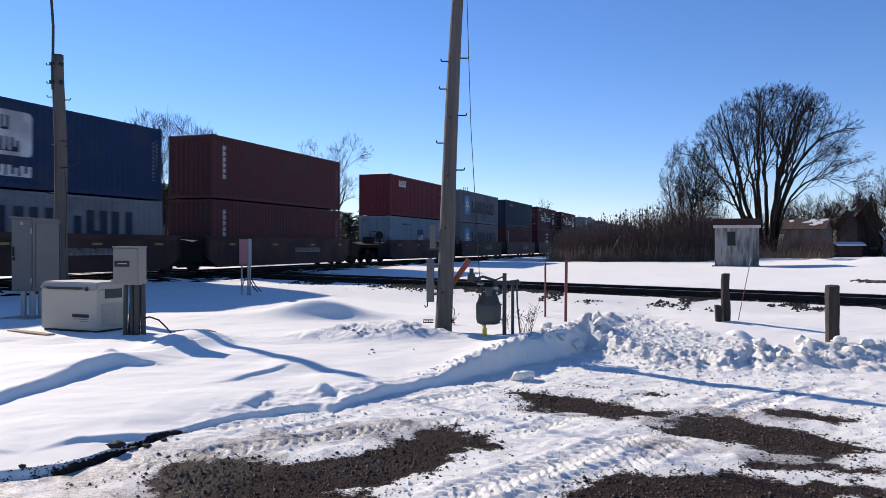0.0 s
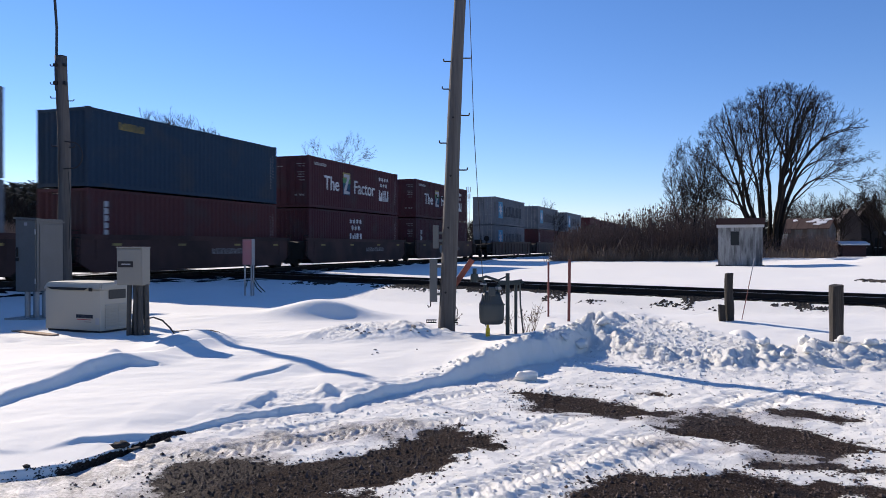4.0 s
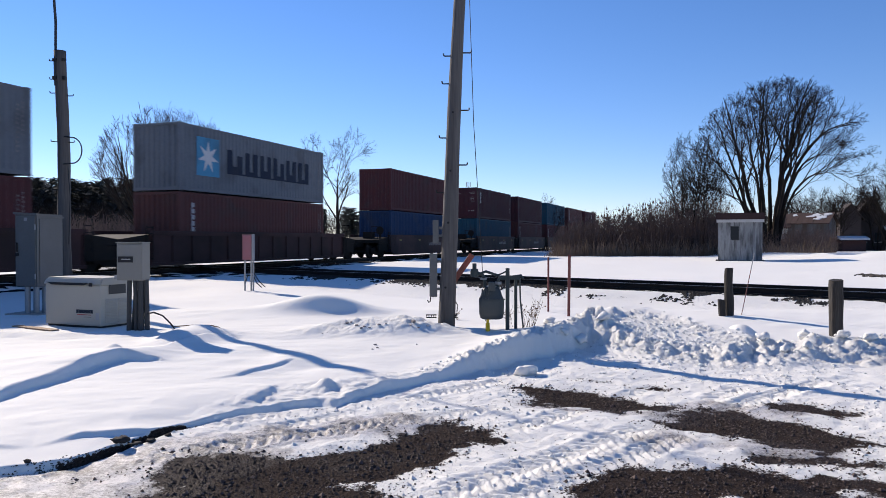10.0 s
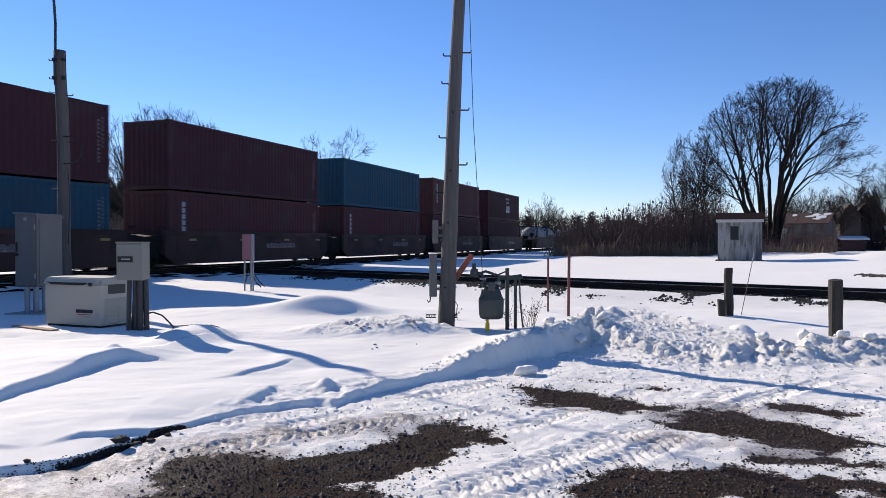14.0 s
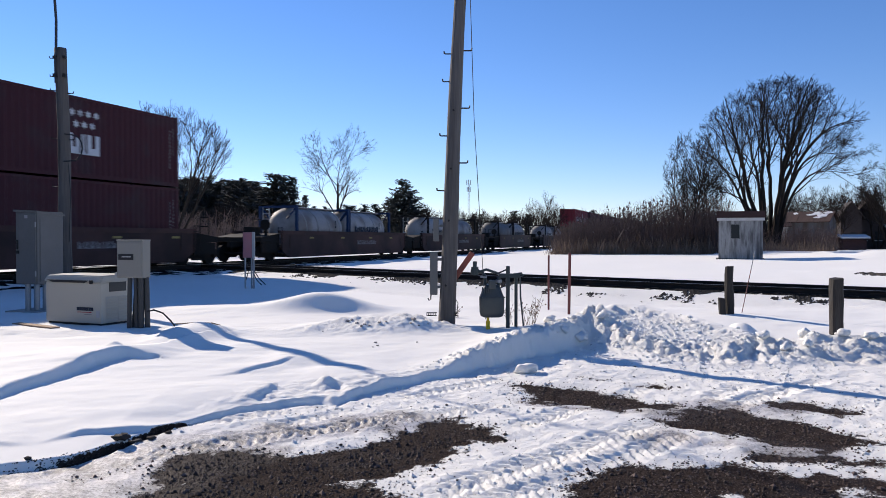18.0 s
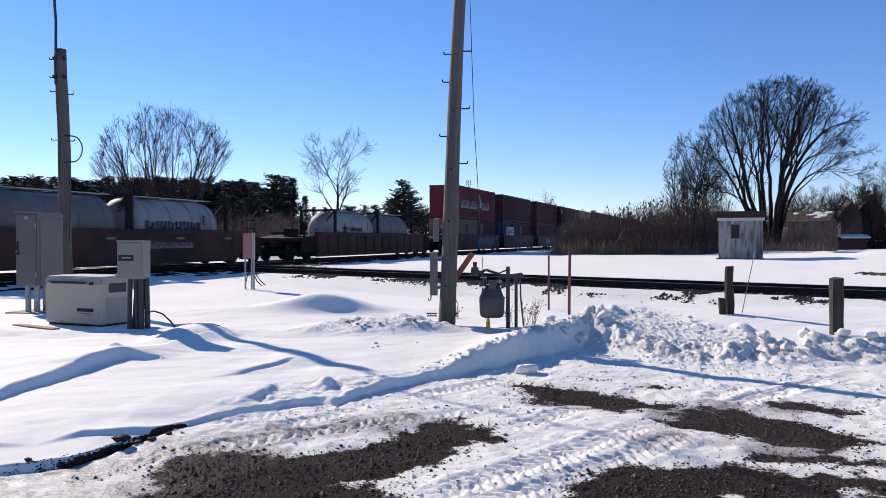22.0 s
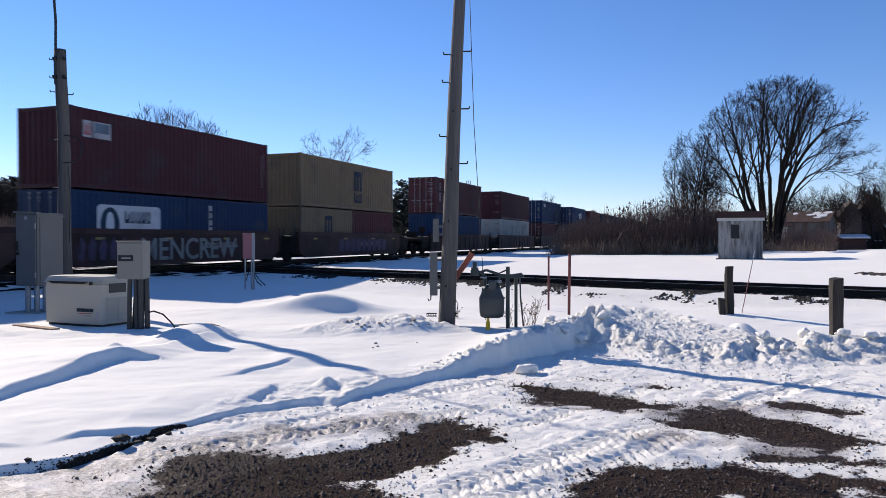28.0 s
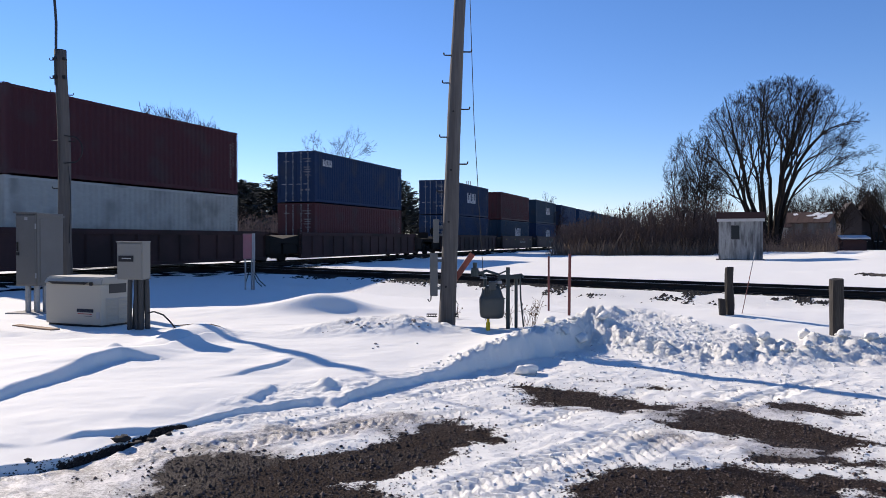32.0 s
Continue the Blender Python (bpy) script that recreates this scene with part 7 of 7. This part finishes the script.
    def build(self, name, label, m, group="", bark="bark"):
        t = thing(name, label, "tree", m, group)
        for key, mat in (("trunk", bark), ("crown", "twig")):
            if self.f[key]:
                me = bpy.data.meshes.new(key)
                me.from_pydata(self.v[key], [], self.f[key])
                shared(key, me, M[mat], t)
        return t


def bare_tree(seed, stems, length, r, plan, m, label, at, radii, name="tree", group="", tilt=0.0):
    """at, radii: the middle and half sizes of the crown's outline."""
    w = Wood(seed)
    w.crown_at, w.crown_radii = at, radii
    for k in range(stems):
        a = 2 * math.pi * (k * 0.618 + 0.1) + w.rng.uniform(-0.3, 0.3)
        t = tilt * math.sqrt((k + 0.5) / stems) * w.rng.uniform(0.85, 1.15) if stems > 1 else 0.03
        way = Vector((math.cos(a) * math.sin(t), math.sin(a) * math.sin(t), math.cos(t)))
        w.grow(Vector((math.cos(a) * r * 0.7 * (stems > 1), math.sin(a) * r * 0.7 * (stems > 1), -0.3)), way, length * w.rng.uniform(0.9, 1.05), r * w.rng.uniform(0.7, 1.0), 0, plan)
    return w.build(name, label, m, group)


BIG = ((9, 0.56, 30, 0.02, 0.07), (6, 0.52, 34, 0.04, 0.08), (6, 0.5, 38, 0.03, 0.11), (5, 0.5, 40, 0.02, 0.13))
big = Wood(3)
big.crown_at, big.crown_radii = (1.0, 0, 8.9), (8.3, 7.2, 7.7)


def big_limb(base, mid, end, r):
    """One curved main limb of the big tree, with its branches."""
    rng = big.rng
    base, mid, end = Vector(base), Vector(mid), Vector(end)
    bow = mid * 2 - (base + end) * 0.5
    pts, rad = [], []
    for i in range(13):
        f = i / 12
        p = base * (1 - f) ** 2 + bow * (2 * f * (1 - f)) + end * f * f
        pts.append(p + Vector((rng.gauss(0, 0.07), rng.gauss(0, 0.07), 0)) * min(1, f * 4))
        rad.append(r * (1.25 - 0.4 * min(f * 6, 1)) * (1 - 0.88 * f))
    big.limb("trunk", pts, rad, 9)
    span = sum((q - p).length for p, q in zip(pts, pts[1:]))
    turn = rng.uniform(0, 6.28)
    for k in range(9):
        f = 0.26 + 0.74 * (k + rng.random()) / 9 if k else 1.0
        i = min(int(f * 12), 11)
        w = (pts[i + 1] - pts[i]).normalized()
        turn += 2.4 + rng.uniform(-0.5, 0.5)
        ang = radians(34 * rng.uniform(0.6, 1.3)) * (0.3 if k == 0 else 1)
        way = w * math.cos(ang) + (Matrix.Rotation(turn, 3, w) @ w.orthogonal().normalized()) * math.sin(ang)
        way.z += 0.12
        big.grow(pts[i].lerp(pts[i + 1], f * 12 - i), way, span * 0.42 * rng.uniform(0.7, 1.15) * (1.2 - 0.45 * f), max(rad[i] * rng.uniform(0.42, 0.62), 0.028), 1, BIG)


# foot, middle and end of each main limb, and its thickness
for limb in (((-0.9, 0, -0.3), (-3.3, -0.5, 6.9), (-5.4, -1, 12.3), 0.27), ((-0.7, 0.3, -0.3), (-2.1, 1.2, 8.0), (-3.5, 2.5, 14.9), 0.3), ((-0.5, -0.2, -0.3), (-1.3, -1, 8.5), (-1.5, -2, 15.5), 0.29),
             ((-1.0, -0.2, -0.3), (-2.8, -1, 4.5), (-6.4, -2, 5.6), 0.17), ((-1.0, 0.3, -0.3), (-3.4, 1.5, 7.4), (-7.0, 3, 10.4), 0.2),
             ((0.1, 0.2, -0.3), (0.2, 1.0, 8.5), (0.4, 2, 15.4), 0.28), ((0.3, -0.1, -0.3), (1.0, -0.6, 8.6), (3.1, -1, 16.2), 0.36), ((0.4, 0.2, -0.3), (1.8, 0.8, 9.0), (5.3, 2, 15.6), 0.32),
             ((0.5, 0, -0.3), (3.0, 0, 9.4), (9.0, 0.5, 12.6), 0.3), ((0.5, -0.3, -0.3), (2.4, -1, 6.7), (7.0, -2, 6.9), 0.2), ((0.6, 0.2, -0.3), (3.1, 1.2, 8.0), (8.0, 2.5, 9.4), 0.22),
             ((0, 0.4, -0.3), (-0.4, 2.6, 8.0), (-0.6, 5.2, 13), 0.24), ((-0.1, -0.4, -0.3), (0.6, -2.4, 8.0), (1.6, -5.0, 12.6), 0.22)):
    big_limb(*limb)
big.build("tree", "large spreading bare tree with many dark limbs behind the shed", pose(30.9, 70, 0.2))
SLIM = ((12, 0.42, 36, 0.05, 0.05), (7, 0.5, 34, 0.05, 0.09), (5, 0.5, 36, 0.05, 0.12), (3, 0.5, 36, 0.03, 0.12))
for seed, stems, tall, x, y, wide in ((5, 3, 11.0, 22.1, 66, 2.6), (6, 3, 10.2, 23.6, 67, 2.3), (8, 2, 8.6, 21.0, 65, 2.2)):
    bare_tree(seed, stems, tall, 0.1, SLIM, pose(x, y, 0.2), "slim bare tree at the edge of the brush", (0, 0, tall * 0.56), (wide, wide, tall * 0.5), group="slim trees by the shed", tilt=0.22)
FAN = ((7, 0.58, 22, 0.05, 0.04), (6, 0.5, 25, 0.06, 0.07), (5, 0.5, 28, 0.06, 0.1), (3, 0.5, 30, 0.05, 0.12))
bare_tree(12, 13, 10.9, 0.15, FAN, pose(-23.2, 62, 0.2), "broad bare tree of many upright stems behind the railway", (0.1, 0, 7.3), (5.8, 5.4, 5.3), tilt=0.8)
LONE = ((10, 0.7, 46, 0.03, 0.06), (8, 0.58, 40, 0.03, 0.1), (7, 0.5, 40, 0.04, 0.13), (5, 0.5, 40, 0.02, 0.15))
bare_tree(15, 1, 9.5, 0.32, LONE, pose(-12.7, 90, 0.2), "lone bare tree with an open crown behind the railway", (0.2, 0, 10.6), (5.5, 5.0, 4.9))
ROUND = ((10, 0.5, 36, 0.04, 0.06), (8, 0.5, 36, 0.05, 0.1), (5, 0.5, 38, 0.05, 0.13))
small = [bare_tree(30 + i, 4, 6.2, 0.12, ROUND, pose(x, y, 0.1), "bare bushy tree in the far wood", (0, 0, 4.4), (3.2, 3.2, 3.9), group="bare trees of the far wood", tilt=0.5)
         for i, (x, y) in enumerate(((14.5, 105), (-4.4, 128), (50.5, 78)))]


def conifer(seed, h, spread, m, label, group="conifers of the far wood", pine=False):
    rng = random.Random(seed)
    t = thing("conifer", label, "tree", m, group)
    bm = bmesh.new()
    tube(bm, [(0, 0, -0.3), (0.05, 0, h * 0.5), (0, 0, h)], [h * 0.018, h * 0.011, 0.02], 6)
    part("trunk", bm, M["bark"], t)
    v, f = [], []
    n = 140 if not pine else 130
    for i in range(n):
        u = (i + rng.random()) / n
        z = h * (0.08 + 0.92 * u) if not pine else h * (0.25 + 0.75 * u)
        if pine:
            reach = spread * (0.45 + 0.6 * math.sin(math.pi * min(1, 0.25 + 0.8 * u))) * rng.uniform(0.55, 1.1)
        else:
            reach = spread * (1 - u) ** 0.85 * rng.uniform(0.6, 1.12) + 0.12
        a = rng.uniform(0, 6.283)
        ca, sa = math.cos(a), math.sin(a)
        rise = (0.25 if pine else -0.18) * reach
        m_ = max(4, int(reach * 5))
        for k in range(m_):
            q = (k + 0.6) / m_
            cx, cy, cz = ca * reach * q, sa * reach * q, z + rise * q * q + rng.gauss(0, 0.05)
            for s in range(3):
                b = rng.uniform(0, 6.283)
                ln = rng.uniform(0.28, 0.62) * (0.6 + 0.05 * h)
                ex, ey, ez = math.cos(b) * ln, math.sin(b) * ln, rng.uniform(-0.3, 0.35) * ln
                wx, wy = -math.sin(b) * ln * 0.3, math.cos(b) * ln * 0.3
                o = len(v)
                v += [(cx, cy, cz), (cx + ex * 0.6 + wx, cy + ey * 0.6 + wy, cz + ez * 0.5 + 0.06), (cx + ex, cy + ey, cz + ez), (cx + ex * 0.6 - wx, cy + ey * 0.6 - wy, cz + ez * 0.5 - 0.04)]
                f.append((o, o + 1, o + 2, o + 3))
    me = bpy.data.meshes.new("crown")
    me.from_pydata(v, [], f)
    shared("crown", me, M["needle"], t)
    return t


spruce = conifer(1, 10.5, 2.6, pose(-22.2, 110, 0.1), "dark green spruce in the far wood")
pine = conifer(2, 10.6, 3.2, pose(-24.6, 108, 0.1), "dark green broad pine in the far wood", pine=True)
fir = conifer(3, 10.8, 2.9, pose(-6.3, 120, 0.1), "dark green fir in the far wood", pine=True)


def far_wood():
    """The edge of the wood along the horizon: single trees, thick on the left and thin on the right."""
    rng = random.Random(77)
    kinds = (spruce, pine, fir)

    def put(src, x, y, s):
        ob = copy_thing(src, pose(x, y, 0.1, 0, 0, rng.uniform(0, 360)))
        ob.scale = (s * rng.uniform(0.9, 1.15), s * rng.uniform(0.9, 1.15), s)
        return ob

    for i in range(175):
        f = i / 174
        d = rng.uniform(116, 165)
        bearing = -0.619 + 0.365 * f + rng.uniform(-0.006, 0.006)
        put(kinds[rng.choice((1, 1, 2, 0))], bearing * d, d, rng.uniform(0.8, 1.12) * d / 128)
    for bearing, d, s, k in ((-0.258, 105, 0.75, 1), (-0.245, 112, 0.85, 1), (-0.216, 112, 1.02, 1), (-0.185, 120, 0.8, 0), (-0.173, 125, 0.65, 0), (-0.159, 150, 0.75, 0), (-0.121, 150, 0.75, 1), (-0.106, 160, 0.8, 2), (-0.09, 155, 0.8, 1), (-0.071, 150, 0.85, 2), (-0.131, 170, 0.85, 1), (-0.064, 120, 0.8, 2), (-0.043, 122, 0.85, 2)):
        put(kinds[k], bearing * d, d, s)
    for i in range(34):
        d = rng.uniform(165, 230)
        bearing = -0.109 + 0.684 * i / 33 + rng.uniform(-0.0076, 0.0076)
        put(kinds[rng.choice((0, 1, 2))], bearing * d, d, rng.uniform(0.5, 0.75) * d / 170)
    for i in range(26):
        d = rng.uniform(170, 215)
        put(small[i % 2], (-0.17 + 0.35 * i / 25 + rng.uniform(-0.006, 0.006)) * d, d, rng.uniform(0.85, 1.2))
    for bearing, d, s in ((-0.024, 125, 0.95), (0.05, 150, 1.0), (0.064, 160, 0.9), (0.035, 165, 0.9), (-0.011, 170, 0.95), (0.122, 118, 0.85), (0.15, 125, 0.9), (0.092, 190, 0.9), (0.491, 100, 1.05), (0.521, 104, 1.15), (0.557, 97, 1.15), (0.585, 92, 1.1), (0.605, 88, 1.3), (0.53, 86, 0.8),
                     (0.506, 120, 1.2), (0.544, 118, 1.2), (0.46, 130, 1.1), (-0.59, 105, 1.25), (-0.568, 112, 1.2), (-0.611, 105, 1.3), (-0.284, 80, 0.8), (-0.474, 95, 0.9), (-0.527, 98, 0.9), (-0.299, 95, 0.8), (-0.55, 90, 0.7), (-0.501, 92, 0.75), (-0.444, 92, 0.8), (-0.413, 96, 0.8), (-0.337, 92, 0.8), (-0.269, 100, 0.7), (0.172, 150, 0.8), (0.202, 150, 0.8), (0.476, 96, 0.8)):
        put(small[rng.choice((0, 1))], bearing * d, d, s * rng.uniform(0.92, 1.05))


far_wood()


def brush_belt():
    """Tall dry brush along the railway: many thin stems with side twigs."""
    w = Wood(99)
    rng = w.rng
    heads_v, heads_f = [], []
    for i in range(4000):
        u = rng.random()
        bearing = 0.153 + 0.228 * u ** 0.85 + rng.gauss(0, 0.004)
        d = rng.uniform(60, 76)
        tall = (2.6 + 2.3 * min(1, max(0, (bearing - 0.153) / 0.144))) * rng.uniform(0.45, 1.06)
        x = bearing * d
        p = Vector((x, d, 0.15))
        lean = Vector((rng.gauss(0, 0.12), rng.gauss(0, 0.12), 1)).normalized()
        mid = p + lean * tall * 0.5 + Vector((rng.gauss(0, 0.06), rng.gauss(0, 0.06), 0))
        end = mid + (lean + Vector((rng.gauss(0, 0.12), rng.gauss(0, 0.12), 0.1))).normalized() * tall * 0.5
        w.limb("crown", [p, mid, end], [0.017, 0.012, 0.006], 3)
        for k in range(4):
            q = p.lerp(mid, rng.uniform(0.5, 1)) if k < 2 else mid.lerp(end, rng.random())
            e = q + Vector((rng.gauss(0, 0.3), rng.gauss(0, 0.3), rng.uniform(0.2, 0.7)))
            w.limb("crown", [q, e], [0.009, 0.005], 3)
        if rng.random() < 0.16:
            o, r = len(heads_v), rng.uniform(0.05, 0.09)
            heads_v += [(end.x - r, end.y, end.z), (end.x, end.y - r, end.z), (end.x + r, end.y, end.z), (end.x, end.y + r, end.z), (end.x, end.y, end.z + 3 * r), (end.x, end.y, end.z - 0.5 * r)]
            heads_f += [(o, o + 1, o + 4), (o + 1, o + 2, o + 4), (o + 2, o + 3, o + 4), (o + 3, o, o + 4), (o + 1, o, o + 5), (o + 2, o + 1, o + 5), (o + 3, o + 2, o + 5), (o, o + 3, o + 5)]
    o = len(w.v["crown"])
    w.v["crown"] += heads_v
    w.f["crown"] += [tuple(i + o for i in f) for f in heads_f]
    me = bpy.data.meshes.new("brush")
    me.from_pydata(w.v["crown"], [], w.f["crown"])
    tagged(shared("brush", me, M["brush"]), "dense leafless brown brush with dark seed heads", "brush", kind="stuff")
    v, f = [], []
    for i in range(15000):
        if i < 12000:
            d, bearing = 59 + abs(rng.gauss(0, 2.6)), 0.153 + 0.209 * rng.random() + rng.gauss(0, 0.007)
        else:
            d, bearing = rng.uniform(62, 72), rng.uniform(0.426, 0.529)
        x = bearing * d
        h, a = 0.3 + abs(rng.gauss(0, 0.55)), rng.uniform(0, 3.14)
        wx, wy = math.cos(a) * 0.013, math.sin(a) * 0.013
        lx, ly = rng.gauss(0, 0.18) * h, rng.gauss(0, 0.18) * h
        o = len(v)
        v += [(x - wx, d - wy, 0.1), (x + wx, d + wy, 0.1), (x + lx * 0.6 + wx * 0.6, d + ly * 0.6, 0.1 + h * 0.7), (x + lx, d + ly, 0.1 + h)]
        f += [(o, o + 1, o + 2), (o, o + 2, o + 3)]
    me = bpy.data.meshes.new("dry_grass")
    me.from_pydata(v, [], f)
    tagged(shared("dry_grass", me, M["reed"]), "tan dry grass along the foot of the brush", "grass", kind="stuff")
    wb = Wood(123)
    for i in range(1500):
        d, bearing = wb.rng.uniform(66, 82), wb.rng.uniform(0.358, 0.529)
        tall = wb.rng.uniform(0.8, 2.6)
        x = bearing * d
        p = Vector((x, d, 0.1))
        e = p + Vector((wb.rng.gauss(0, 0.25), wb.rng.gauss(0, 0.25), tall))
        wb.limb("crown", [p, p.lerp(e, 0.5) + Vector((wb.rng.gauss(0, 0.1), 0, 0)), e], [0.02, 0.014, 0.007], 3)
        for k in range(4):
            q = p.lerp(e, wb.rng.uniform(0.3, 1))
            wb.limb("crown", [q, q + Vector((wb.rng.gauss(0, 0.3), wb.rng.gauss(0, 0.3), wb.rng.uniform(0.1, 0.5)))], [0.01, 0.006], 3)
    for i in range(2600):
        d = wb.rng.uniform(70, 112)
        tall = wb.rng.uniform(1.5, 4.2)
        p = Vector((wb.rng.uniform(-0.66, -0.17) * d, d, 0.1))
        e = p + Vector((wb.rng.gauss(0, 0.5), wb.rng.gauss(0, 0.4), tall))
        wb.limb("crown", [p, e], [0.04, 0.02], 3)
        for k in range(5):
            q = p.lerp(e, wb.rng.uniform(0.25, 1))
            wb.limb("crown", [q, q + Vector((wb.rng.gauss(0, 0.6), wb.rng.gauss(0, 0.5), wb.rng.uniform(0.2, 0.9)))], [0.022, 0.012], 3)
    me = bpy.data.meshes.new("thicket")
    me.from_pydata(wb.v["crown"], [], wb.f["crown"])
    tagged(shared("thicket", me, M["brush"]), "tangle of bare shrubs by the farm and the wood", "shrubs", kind="stuff")


brush_belt()


# ---- what moves ----
RUN = ((0, 0.0), (4, 57.92), (8, 115.65), (12, 173.21), (16, 230.74), (20, 288.36), (24, 346.15), (28, 404.12), (32, 462.24))


def motions():
    """The train rolls past towards the left at about 14.4 metres a second."""
    turn = 90 - math.degrees(TRACK_TURN)
    for ob, s, z in TRAIN:
        rows = []
        for t, d in RUN:
            a = s - d
            rows.append((t, pose(a * UX + MAIN_OFF * NX, a * UY + MAIN_OFF * NY, RAIL_Z + z, 0, 0, turn)))
        walk(ob, rows)


motions()
